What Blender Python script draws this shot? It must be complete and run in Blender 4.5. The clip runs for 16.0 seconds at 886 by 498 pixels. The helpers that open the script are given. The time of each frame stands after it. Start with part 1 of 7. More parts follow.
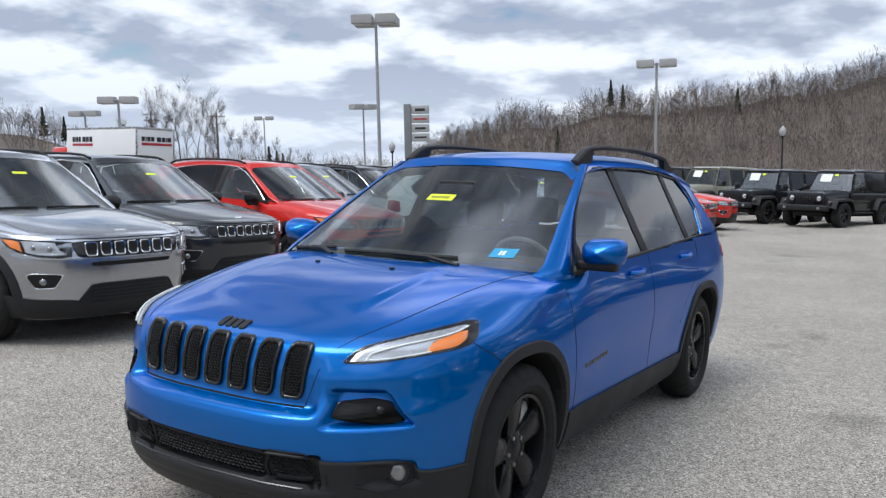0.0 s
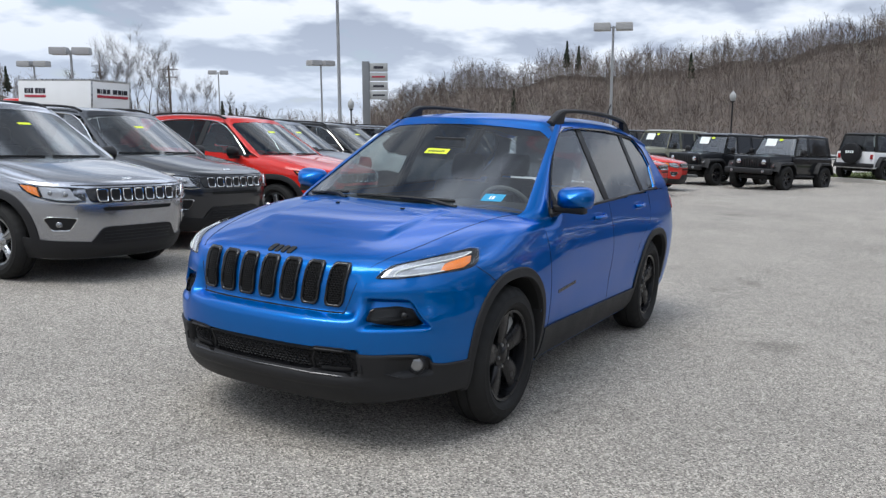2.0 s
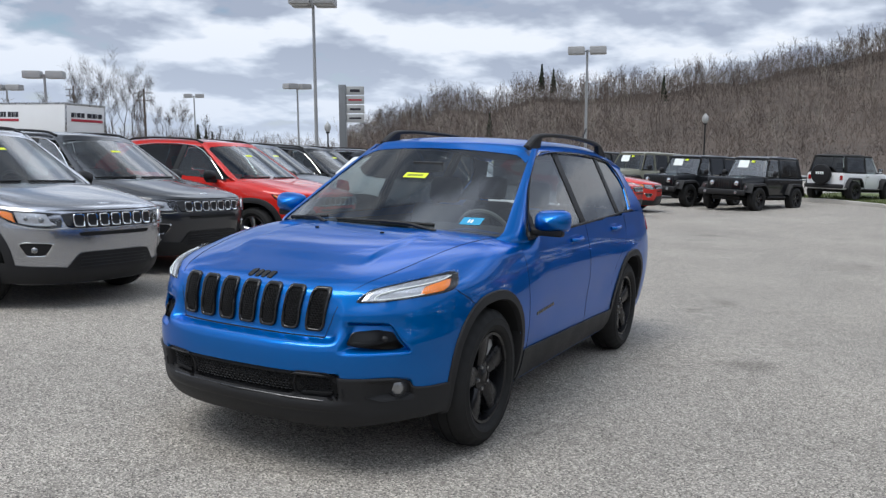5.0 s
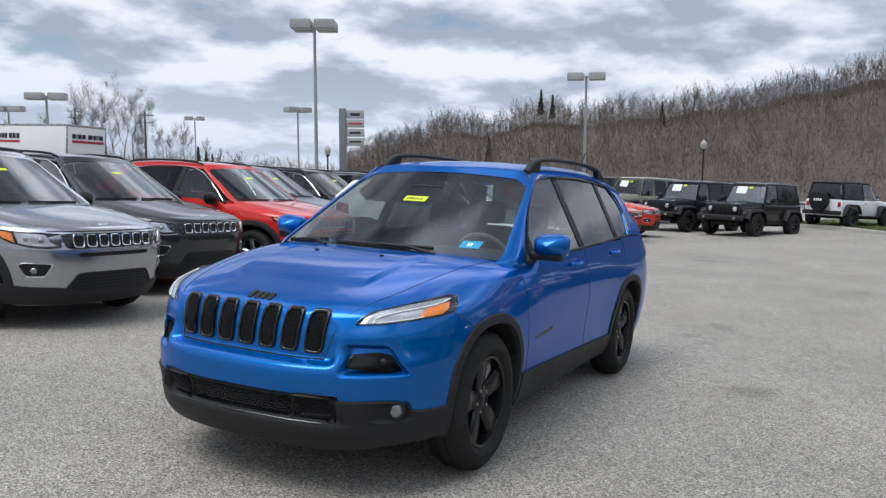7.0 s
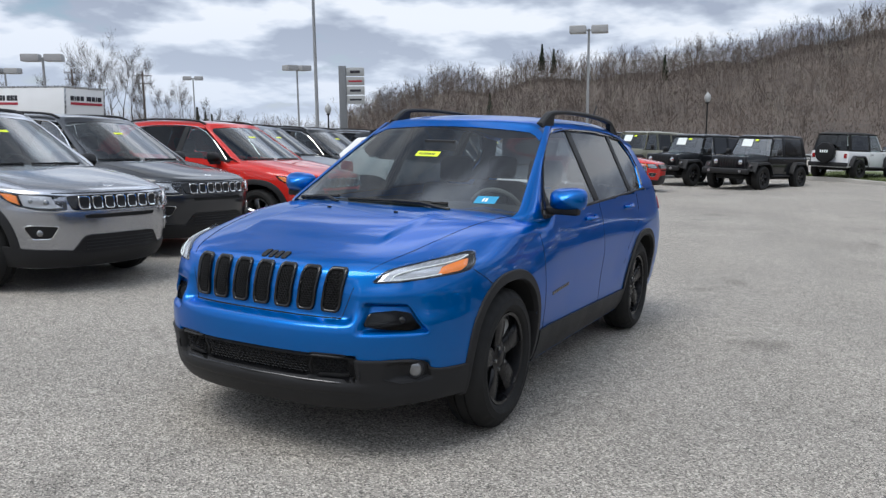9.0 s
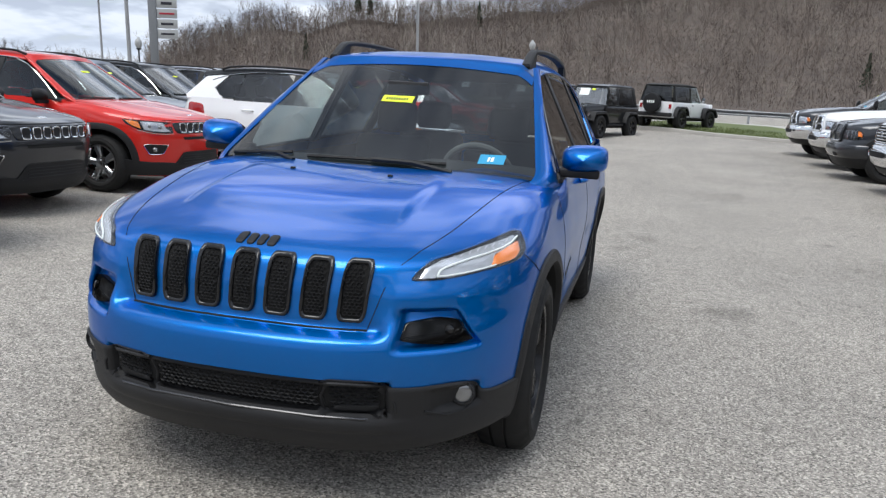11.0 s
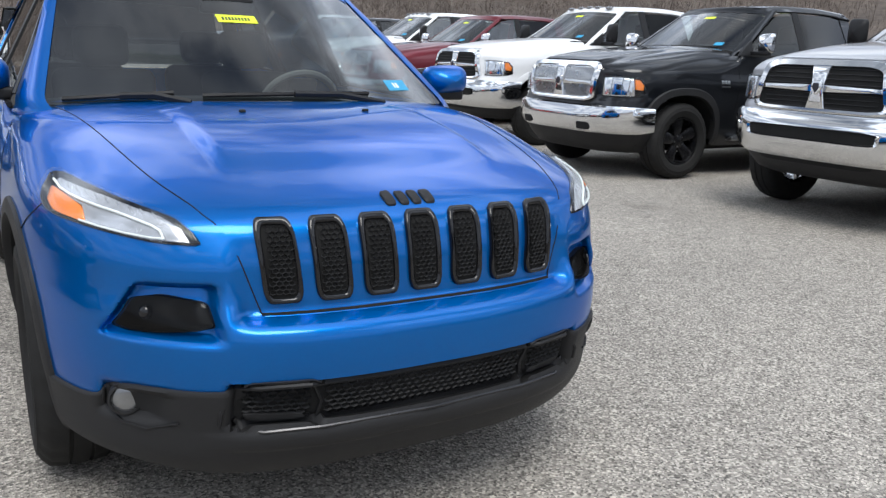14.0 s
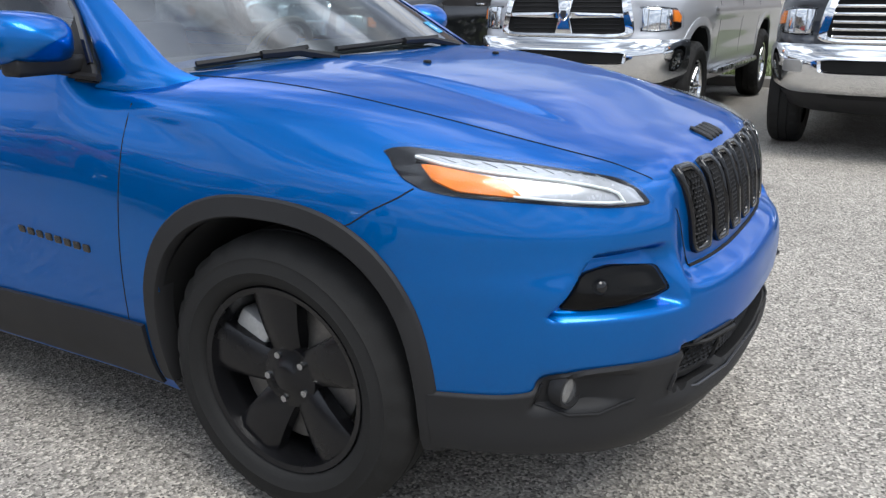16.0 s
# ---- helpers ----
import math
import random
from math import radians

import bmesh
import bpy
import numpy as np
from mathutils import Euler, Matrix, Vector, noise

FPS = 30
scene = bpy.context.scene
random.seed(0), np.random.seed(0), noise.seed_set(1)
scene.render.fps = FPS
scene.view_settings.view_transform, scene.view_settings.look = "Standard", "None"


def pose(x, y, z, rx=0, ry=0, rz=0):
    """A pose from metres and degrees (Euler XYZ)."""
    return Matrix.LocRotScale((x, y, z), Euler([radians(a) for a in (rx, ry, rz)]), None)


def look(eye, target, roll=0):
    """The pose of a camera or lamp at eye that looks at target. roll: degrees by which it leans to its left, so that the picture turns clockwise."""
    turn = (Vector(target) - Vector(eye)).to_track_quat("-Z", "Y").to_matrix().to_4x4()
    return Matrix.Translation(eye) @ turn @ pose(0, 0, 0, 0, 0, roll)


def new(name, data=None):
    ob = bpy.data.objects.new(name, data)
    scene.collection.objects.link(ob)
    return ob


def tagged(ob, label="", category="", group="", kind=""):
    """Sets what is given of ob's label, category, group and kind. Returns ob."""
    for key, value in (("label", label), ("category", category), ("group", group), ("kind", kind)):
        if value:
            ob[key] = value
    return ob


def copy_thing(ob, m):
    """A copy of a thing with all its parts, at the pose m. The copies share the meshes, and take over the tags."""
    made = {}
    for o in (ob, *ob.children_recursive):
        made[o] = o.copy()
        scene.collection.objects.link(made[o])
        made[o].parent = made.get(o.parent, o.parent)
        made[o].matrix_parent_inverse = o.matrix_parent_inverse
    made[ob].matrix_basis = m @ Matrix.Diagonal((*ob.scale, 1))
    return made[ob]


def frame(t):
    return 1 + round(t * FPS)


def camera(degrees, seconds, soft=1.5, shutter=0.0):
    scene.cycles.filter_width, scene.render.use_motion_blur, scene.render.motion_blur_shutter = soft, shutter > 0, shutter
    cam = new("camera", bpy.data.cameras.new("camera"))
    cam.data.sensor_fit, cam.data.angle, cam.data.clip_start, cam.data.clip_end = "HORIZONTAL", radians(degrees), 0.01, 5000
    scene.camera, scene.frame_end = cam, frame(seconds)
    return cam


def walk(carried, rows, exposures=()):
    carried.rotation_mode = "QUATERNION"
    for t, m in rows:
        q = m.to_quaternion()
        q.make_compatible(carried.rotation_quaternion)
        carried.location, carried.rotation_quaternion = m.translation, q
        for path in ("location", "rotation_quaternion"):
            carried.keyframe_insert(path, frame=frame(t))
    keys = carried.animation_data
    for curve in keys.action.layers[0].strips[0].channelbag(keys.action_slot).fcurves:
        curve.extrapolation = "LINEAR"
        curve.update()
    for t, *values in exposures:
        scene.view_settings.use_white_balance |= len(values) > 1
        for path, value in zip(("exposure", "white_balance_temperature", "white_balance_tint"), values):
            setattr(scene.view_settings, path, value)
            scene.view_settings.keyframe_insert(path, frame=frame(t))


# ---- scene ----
cam = camera(56.7, 16.0, 1.35)
PATH = [
    (0, (2.324, -3.005, 1.496), (1.275, -1.312, 1.316), 1.5),
    (0.5, (2.517, -3.26, 1.48), (1.561, -1.521, 1.234), 2.6),
    (1, (2.549, -3.492, 1.459), (1.617, -1.744, 1.183), 2.6),
    (1.5, (2.524, -3.758, 1.461), (1.602, -2.005, 1.18), 1.5),
    (2, (2.524, -3.812, 1.475), (1.58, -2.07, 1.201), 2.5),
    (2.5, (2.519, -3.827, 1.484), (1.561, -2.09, 1.228), 3.2),
    (3, (2.513, -3.827, 1.487), (1.574, -2.08, 1.231), 3.2),
    (3.5, (2.525, -3.833, 1.484), (1.607, -2.075, 1.225), 2.4),
    (4, (2.532, -3.841, 1.489), (1.632, -2.072, 1.239), 2.2),
    (6.5, (2.53, -3.858, 1.483), (1.624, -2.083, 1.313), 2.5),
    (7, (2.533, -3.862, 1.485), (1.631, -2.084, 1.324), 2.7),
    (7.5, (2.532, -3.867, 1.487), (1.635, -2.086, 1.335), 3.3),
    (8, (2.515, -3.866, 1.484), (1.617, -2.086, 1.328), 3.2),
    (8.5, (2.502, -3.859, 1.478), (1.591, -2.088, 1.293), 2.7),
    (9, (2.432, -3.822, 1.464), (1.534, -2.054, 1.201), 1.9),
    (9.5, (2.264, -3.712, 1.431), (1.446, -1.916, 1.105), 1.7),
    (9.7, (2.164, -3.627, 1.433), (1.397, -1.81, 1.102), 1.8),
    (11.8, (0.59, -3.088, 1.393), (0.377, -1.15, 0.947), 1.1),
    (12, (0.434, -3.057, 1.38), (0.314, -1.118, 0.904), -0.1),
    (12.5, (0.095, -2.923, 1.356), (0.326, -0.998, 0.866), -0.6),
    (13, (-0.234, -2.8, 1.32), (0.235, -0.916, 0.839), 0.5),
    (13.5, (-0.664, -2.792, 1.308), (0.037, -0.985, 0.814), 1.8),
    (14, (-0.993, -2.641, 1.286), (-0.006, -0.966, 0.814), 2.0),
    (14.5, (-1.377, -2.406, 1.281), (-0.191, -0.866, 0.812), 1.7),
    (15, (-1.779, -2.102, 1.297), (-0.452, -0.696, 0.784), 1.7),
    (15.5, (-2.024, -1.682, 1.27), (-0.556, -0.443, 0.713), 0.0),
    (16, (-2.232, -1.233, 1.247), (-0.573, -0.283, 0.66), -0.1),
]
walk(cam, [(t, look(eye, target, roll)) for t, eye, target, roll in PATH],
     [(t, e, k, 9) for t, e, k in ((0, 0.29, 6200), (1.3, 0.31, 6200), (2.6, 0.17, 6200), (8.9, 0.14, 6200), (9.7, 0.30, 6280), (11.0, 0.32, 6280), (12, 0.33, 6280), (14, 0.40, 6280), (16, 0.54, 6280))])

# ---- light ----
UP = Vector((-0.0215, -0.0543, 0.9983))  # the lot falls gently away; posts and trees stand plumb
SUN_AZ, SUN_EL = radians(204), radians(62)

sun = new("sun", bpy.data.lights.new("sun", "SUN"))
sun.data.energy, sun.data.angle, sun.data.color = 2.0, radians(34), (1.0, 0.96, 0.9)
sun.matrix_world = look((math.sin(SUN_AZ) * 60, math.cos(SUN_AZ) * 60, 60 * math.tan(SUN_EL)), (0, 0, 0))

world = bpy.data.worlds.new("sky")
scene.world = world
world.use_nodes = True


def build_sky():
    nt = world.node_tree
    n, l = nt.nodes, nt.links
    n.clear()

    def op(kind, a, b=None, c=None):
        m = n.new("ShaderNodeMath")
        m.operation = kind
        for i, v in enumerate((a, b, c)):
            if v is None:
                continue
            if isinstance(v, (int, float)):
                m.inputs[i].default_value = v
            else:
                l.new(v, m.inputs[i])
        return m.outputs[0]

    tc = n.new("ShaderNodeTexCoord")
    sep = n.new("ShaderNodeSeparateXYZ")
    l.new(tc.outputs["Generated"], sep.inputs[0])
    # a flat deck of cloud seen in perspective
    zz = op("ADD", op("MAXIMUM", sep.outputs["Z"], 0.0), 0.24)
    com = n.new("ShaderNodeCombineXYZ")
    l.new(op("DIVIDE", sep.outputs["X"], zz), com.inputs[0])
    l.new(op("DIVIDE", sep.outputs["Y"], zz), com.inputs[1])

    def puffs(pull, scale, shift, detail=9, rough=0.52):
        """Cloud density, with the sample pulled towards the zenith."""
        mp = n.new("ShaderNodeMapping")
        mp.inputs["Scale"].default_value = (pull, pull, 1)
        mp.inputs["Location"].default_value = shift
        l.new(com.outputs[0], mp.inputs[0])
        t = n.new("ShaderNodeTexNoise")
        t.inputs["Scale"].default_value, t.inputs["Detail"].default_value = scale, detail
        t.inputs["Roughness"].default_value = rough
        l.new(mp.outputs[0], t.inputs["Vector"])
        return t.outputs[0]

    def ramp(src, *stops):
        r = n.new("ShaderNodeValToRGB")
        r.color_ramp.elements[0].position, r.color_ramp.elements[0].color = stops[0][0], (*stops[0][1], 1)
        r.color_ramp.elements[1].position, r.color_ramp.elements[1].color = stops[-1][0], (*stops[-1][1], 1)
        for p, c in stops[1:-1]:
            r.color_ramp.elements.new(p).color = (*c, 1)
        l.new(src, r.inputs[0])
        return r.outputs[0]

    def blend(f, a, b):
        m = n.new("ShaderNodeMix")
        m.data_type = "RGBA"
        for k, v in (("Factor", f), ("A", a), ("B", b)):
            if isinstance(v, (tuple, float)):
                m.inputs[k].default_value = v
            else:
                l.new(v, m.inputs[k])
        return m.outputs["Result"]

    where = (3.1, 1.7, 0.4)
    here, above = puffs(1.0, 2.5, where), puffs(0.9, 2.5, where, 4)
    # sunlit tops where the cloud thins upwards, grey bellies beneath
    lit = op("ADD", op("MULTIPLY", op("SUBTRACT", here, above), 3.3), 0.5)
    shade = ramp(lit, (0.20, (0.40, 0.445, 0.545)), (0.42, (0.53, 0.58, 0.675)), (0.60, (0.69, 0.74, 0.83)), (0.84, (0.88, 0.905, 0.96)))
    cover = ramp(here, (0.30, (0, 0, 0)), (0.39, (1, 1, 1)))
    sky = n.new("ShaderNodeTexSky")
    sky.sky_type, sky.sun_disc = "NISHITA", False
    sky.sun_elevation, sky.sun_rotation = SUN_EL, SUN_AZ
    dim = n.new("ShaderNodeVectorMath")
    dim.operation = "SCALE"
    dim.inputs[3].default_value = 0.10
    l.new(sky.outputs[0], dim.inputs[0])
    clouds = blend(cover, dim.outputs[0], shade)
    # pale haze low over the horizon
    low_f = n.new("ShaderNodeMapRange")
    low_f.inputs[1].default_value, low_f.inputs[2].default_value = 0.0, 0.14
    low_f.inputs[3].default_value, low_f.inputs[4].default_value = 0.7, 0.0
    l.new(sep.outputs["Z"], low_f.inputs[0])
    hazy = blend(low_f.outputs[0], clouds, (0.66, 0.73, 0.85, 1.0))
    # the deck is thinner and brighter overhead, in broken patches
    thin = ramp(puffs(1.35, 1.5, (8.2, 5.6, 4.0), 7, 0.42), (0.40, (0.46,) * 3), (0.48, (0.66,) * 3), (0.515, (1.5,) * 3), (0.60, (2.15,) * 3))
    reach = n.new("ShaderNodeMapRange")
    reach.inputs[1].default_value, reach.inputs[2].default_value = 0.25, 0.5
    l.new(sep.outputs["Z"], reach.inputs[0])
    mixg = n.new("ShaderNodeMix")
    l.new(reach.outputs[0], mixg.inputs[0])
    mixg.inputs[2].default_value = 0.92
    l.new(thin, mixg.inputs[3])
    bg = n.new("ShaderNodeBackground")
    l.new(hazy, bg.inputs["Color"])
    l.new(mixg.outputs[0], bg.inputs["Strength"])
    out = n.new("ShaderNodeOutputWorld")
    l.new(bg.outputs[0], out.inputs[0])


build_sky()


# ---- materials ----
def mat(name, base, rough=0.5, metal=0.0, var=0.12, scale=3.0, fine=60.0, bump=0.0, coat=0.0, spec=0.5, rvar=0.1, flake=0.0):
    """Surface with variation at two scales, fine relief and gloss that wanders."""
    m = bpy.data.materials.new(name)
    m.use_nodes = True
    nt = m.node_tree
    n, l = nt.nodes, nt.links
    b = n["Principled BSDF"]
    b.inputs["Metallic"].default_value = metal
    b.inputs["Coat Weight"].default_value = coat
    b.inputs["Coat Roughness"].default_value = 0.012
    b.inputs["Specular IOR Level"].default_value = spec
    tc = n.new("ShaderNodeTexCoord")
    a = n.new("ShaderNodeTexNoise")
    a.inputs["Scale"].default_value, a.inputs["Detail"].default_value = scale, 5
    f = n.new("ShaderNodeTexNoise")
    f.inputs["Scale"].default_value, f.inputs["Detail"].default_value = fine, 3
    for t in (a, f):
        l.new(tc.outputs["Object"], t.inputs["Vector"])
    add = n.new("ShaderNodeMath")
    add.operation = "ADD"
    l.new(a.outputs[0], add.inputs[0])
    l.new(f.outputs[0], add.inputs[1])
    mr = n.new("ShaderNodeMapRange")
    mr.inputs[1].default_value, mr.inputs[2].default_value = 0.6, 1.4
    mr.inputs[3].default_value, mr.inputs[4].default_value = 1 - var, 1 + var
    l.new(add.outputs[0], mr.inputs[0])
    sc = n.new("ShaderNodeVectorMath")
    sc.operation = "SCALE"
    sc.inputs[0].default_value = base[:3]
    l.new(mr.outputs[0], sc.inputs[3])
    l.new(sc.outputs[0], b.inputs["Base Color"])
    rr = n.new("ShaderNodeMapRange")
    rr.inputs[1].default_value, rr.inputs[2].default_value = 0.3, 0.7
    rr.inputs[3].default_value, rr.inputs[4].default_value = max(0.0, rough - rvar * rough), min(1.0, rough + rvar * rough)
    l.new(a.outputs[0], rr.inputs[0])
    l.new(rr.outputs[0], b.inputs["Roughness"])
    if bump or flake:
        bp = n.new("ShaderNodeBump")
        bp.inputs["Strength"].default_value, bp.inputs["Distance"].default_value = (bump or flake), 0.002
        if flake:
            v = n.new("ShaderNodeTexVoronoi")
            v.inputs["Scale"].default_value = 900
            l.new(tc.outputs["Object"], v.inputs["Vector"])
            l.new(v.outputs["Color"], bp.inputs["Height"])
        else:
            l.new(f.outputs[0], bp.inputs["Height"])
        l.new(bp.outputs[0], b.inputs["Normal"])
    return m


def paint(name, c, metal=0.0, rough=0.35, coat=0.8, tint=None):
    """Car paint: a coloured or metallic base under clear coat."""
    m = mat(name, c, rough, metal, 0.04, 1.2, 220, 0, coat, 0.1, 0.08)
    if tint:
        m.node_tree.nodes["Principled BSDF"].inputs["Specular Tint"].default_value = (*tint, 1)
    return m


def glass(name, tint, rough=0.0, edge=0.85, face=0.12):
    """Window glass: clear to a tint when looked through, mirror-like at grazing angles."""
    m = bpy.data.materials.new(name)
    m.use_nodes = True
    n, l = m.node_tree.nodes, m.node_tree.links
    n.clear()
    o = n.new("ShaderNodeOutputMaterial")
    t = n.new("ShaderNodeBsdfTransparent")
    t.inputs[0].default_value = (*tint, 1)
    g = n.new("ShaderNodeBsdfGlossy")
    g.inputs["Roughness"].default_value = rough
    fr = n.new("ShaderNodeLayerWeight")
    fr.inputs[0].default_value = 0.5
    pw = n.new("ShaderNodeMath")
    pw.operation = "POWER"
    pw.inputs[1].default_value = 4.2
    l.new(fr.outputs["Facing"], pw.inputs[0])
    mx = n.new("ShaderNodeMixShader")
    mul = n.new("ShaderNodeMath")
    mul.operation = "MULTIPLY_ADD"
    mul.inputs[1].default_value, mul.inputs[2].default_value = edge, face
    l.new(pw.outputs[0], mul.inputs[0])
    l.new(mul.outputs[0], mx.inputs[0])
    l.new(t.outputs[0], mx.inputs[1])
    l.new(g.outputs[0], mx.inputs[2])
    l.new(mx.outputs[0], o.inputs[0])
    return m


def asphalt():
    m = mat("weathered_asphalt", (0.2, 0.195, 0.19), 0.9, 0, 0.1, 0.4, 40, 0)
    n, l = m.node_tree.nodes, m.node_tree.links
    b = n["Principled BSDF"]
    tc = n.new("ShaderNodeTexCoord")

    def noise_(s, d, rough=0.5):
        t = n.new("ShaderNodeTexNoise")
        t.inputs["Scale"].default_value, t.inputs["Detail"].default_value = s, d
        t.inputs["Roughness"].default_value = rough
        l.new(tc.outputs["Object"], t.inputs["Vector"])
        return t

    def ramp(src, *stops):
        r = n.new("ShaderNodeValToRGB")
        r.color_ramp.elements[0].position, r.color_ramp.elements[0].color = stops[0][0], (*[stops[0][1]] * 3, 1)
        r.color_ramp.elements[1].position, r.color_ramp.elements[1].color = stops[-1][0], (*[stops[-1][1]] * 3, 1)
        for p, v in stops[1:-1]:
            r.color_ramp.elements.new(p).color = (v, v, v, 1)
        l.new(src, r.inputs[0])
        return r.outputs[0]

    def mul(a, c):
        x = n.new("ShaderNodeMix")
        x.data_type, x.blend_type = "RGBA", "MULTIPLY"
        x.inputs["Factor"].default_value = 1
        l.new(a, x.inputs["A"])
        l.new(c, x.inputs["B"])
        return x.outputs["Result"]

    grit = n.new("ShaderNodeTexVoronoi")
    grit.inputs["Scale"].default_value = 130
    l.new(tc.outputs["Object"], grit.inputs["Vector"])
    sepc = n.new("ShaderNodeSeparateColor")
    l.new(grit.outputs["Color"], sepc.inputs[0])
    stones = ramp(sepc.outputs[0], (0.0, 0.26), (0.35, 0.82), (0.7, 1.12), (1.0, 1.95))
    mid = ramp(noise_(9, 6, 0.7).outputs[0], (0.3, 0.85), (0.7, 1.15))
    wide = ramp(noise_(0.35, 5, 0.6).outputs[0], (0.3, 0.82), (0.52, 1.0), (0.75, 1.14))
    spots = ramp(noise_(1.3, 3, 0.4).outputs[0], (0.26, 0.70), (0.36, 1.0), (1.0, 1.0))
    base = n.new("ShaderNodeRGB")
    base.outputs[0].default_value = (0.306, 0.282, 0.248, 1)
    col = mul(mul(mul(mul(base.outputs[0], stones), mid), wide), spots)
    l.new(col, b.inputs["Base Color"])
    bp = n.new("ShaderNodeBump")
    bp.inputs["Strength"].default_value, bp.inputs["Distance"].default_value = 0.7, 0.006
    l.new(grit.outputs["Distance"], bp.inputs["Height"])
    l.new(bp.outputs[0], b.inputs["Normal"])
    b.inputs["Specular IOR Level"].default_value = 0.5
    return m


M_ASPHALT = asphalt()
M_BLUE = paint("bright_blue_paint", (0.0, 0.125, 0.450), 0.72, 0.32, 0.68, (0.0, 0.42, 0.98))
M_SILVER = paint("silver_paint", (0.40, 0.41, 0.44), 0.9, 0.24, 1.0)
M_DKGREY = paint("dark_granite_paint", (0.036, 0.038, 0.043), 0.6, 0.3, 1.0)
M_RED = paint("red_paint", (0.56, 0.020, 0.014), 0.0, 0.4, 1.0)
M_WHITE = paint("white_paint", (0.80, 0.81, 0.82), 0.0, 0.4)
M_BLACK = paint("black_paint", (0.005, 0.006, 0.008), 0.0, 0.4, 0.8)
M_MAROON = paint("maroon_paint", (0.13, 0.012, 0.02), 0.35, 0.36)
M_TAN = paint("pale_olive_paint", (0.26, 0.26, 0.20), 0.0, 0.4)
M_STEELBLUE = paint("grey_blue_paint", (0.12, 0.14, 0.17), 0.6, 0.36)
M_PLASTIC = mat("black_plastic", (0.014, 0.014, 0.015), 0.5, 0, 0.2, 6, 400, 0.15, 0, 0.25)
M_DARKPL = mat("charcoal_plastic", (0.020, 0.020, 0.021), 0.55, 0, 0.15, 4, 500, 0.2, 0, 0.25)
M_GLOSS = mat("gloss_black", (0.006, 0.006, 0.007), 0.06, 0, 0.1, 3, 100, 0, 0.25, 0.4)
# near-black: shade of gaps, openings and undersides put into the colour
M_SHADE = mat("shade_black", (0.004, 0.004, 0.004), 0.9, 0, 0.2, 3, 80)
M_RUBBER = mat("tyre_rubber", (0.018, 0.0178, 0.0175), 0.70, 0, 0.25, 8, 300, 0.3, 0, 0.2)
M_CHROME = mat("chrome", (0.78, 0.79, 0.80), 0.08, 1.0, 0.03, 3, 60)
M_DISC = mat("dull_brake_steel", (0.16, 0.155, 0.15), 0.4, 0.8, 0.2, 20, 120)
M_DKCHROME = mat("dark_chrome", (0.075, 0.075, 0.078), 0.28, 1.0, 0.08, 5, 90)
M_CAST = mat("cast_metal", (0.42, 0.42, 0.41), 0.45, 0.25, 0.15, 12, 120, 0.2)
M_ALLOY = mat("alloy", (0.42, 0.43, 0.44), 0.28, 1.0, 0.08, 5, 90)
M_GLASS = glass("window_glass", (0.56, 0.63, 0.63), 0.0, 0.82, 0.15)
M_TINT = glass("privacy_glass", (0.10, 0.11, 0.12), 0.0, 0.85, 0.06)
M_LENS = glass("lamp_lens", (0.95, 0.96, 0.97), 0.0, 0.3, 0.03)
M_AMBER = mat("amber_reflector", (0.85, 0.22, 0.02), 0.2, 0, 0.1, 20, 200, 0.3, 0.8)
M_BRIGHT = paint("bright_silver_paint", (0.45, 0.46, 0.485), 0.45, 0.36)
M_LAMPIN = mat("clear_lamp_inside", (0.50, 0.51, 0.525), 0.25, 0.6, 0.12, 60, 160)
M_REFL = mat("lamp_reflector", (0.45, 0.46, 0.475), 0.3, 0.8, 0.06, 30, 120)
M_FOG = mat("dull_lamp_glass", (0.26, 0.265, 0.27), 0.12, 0.7, 0.1, 40, 150, 0, 0.5)
M_REDLENS = mat("red_lamp_lens", (0.32, 0.01, 0.012), 0.2, 0, 0.1, 20, 200, 0, 0.8)
M_INTERIOR = mat("dark_upholstery", (0.03, 0.03, 0.031), 0.8, 0, 0.2, 5, 200, 0.2)
M_TRIMGREY = mat("grey_interior_trim", (0.16, 0.16, 0.155), 0.75, 0, 0.1, 5, 200, 0.1)
M_YELLOW = mat("yellow_sticker", (0.72, 0.85, 0.03), 0.6, 0, 0.05, 20, 100)
M_STKBLUE = mat("blue_sticker", (0.03, 0.30, 0.52), 0.6, 0, 0.08, 20, 100)
M_PAPER = mat("white_paper", (0.78, 0.82, 0.80), 0.7, 0, 0.05, 8, 100)
M_INK = mat("dark_ink", (0.02, 0.02, 0.03), 0.7, 0, 0.1, 20, 100)
M_GALV = mat("galvanised_steel", (0.36, 0.37, 0.38), 0.45, 0.6, 0.15, 2, 60, 0.1)
M_LAMPHEAD = mat("grey_lamp_housing", (0.30, 0.30, 0.30), 0.5, 0.1, 0.12, 2, 40)
M_CONC = mat("kerb_concrete", (0.42, 0.40, 0.37), 0.9, 0, 0.2, 1.5, 60, 0.6)
M_GRASS = mat("grass", (0.10, 0.125, 0.04), 0.9, 0, 0.35, 0.8, 25, 0.8)
M_EARTH = mat("leaf_litter", (0.098, 0.078, 0.064), 1.0, 0, 0.5, 0.05, 0.4, 0.5)
M_TWIG = mat("dark_twigs", (0.075, 0.063, 0.055), 0.95, 0, 0.3, 0.3, 3, 0)
M_BARK = mat("bare_bark", (0.132, 0.106, 0.090), 0.95, 0, 0.75, 0.035, 0.12, 0)
M_PALEBARK = mat("pale_bark", (0.30, 0.27, 0.23), 0.95, 0, 0.3, 0.3, 3, 0)
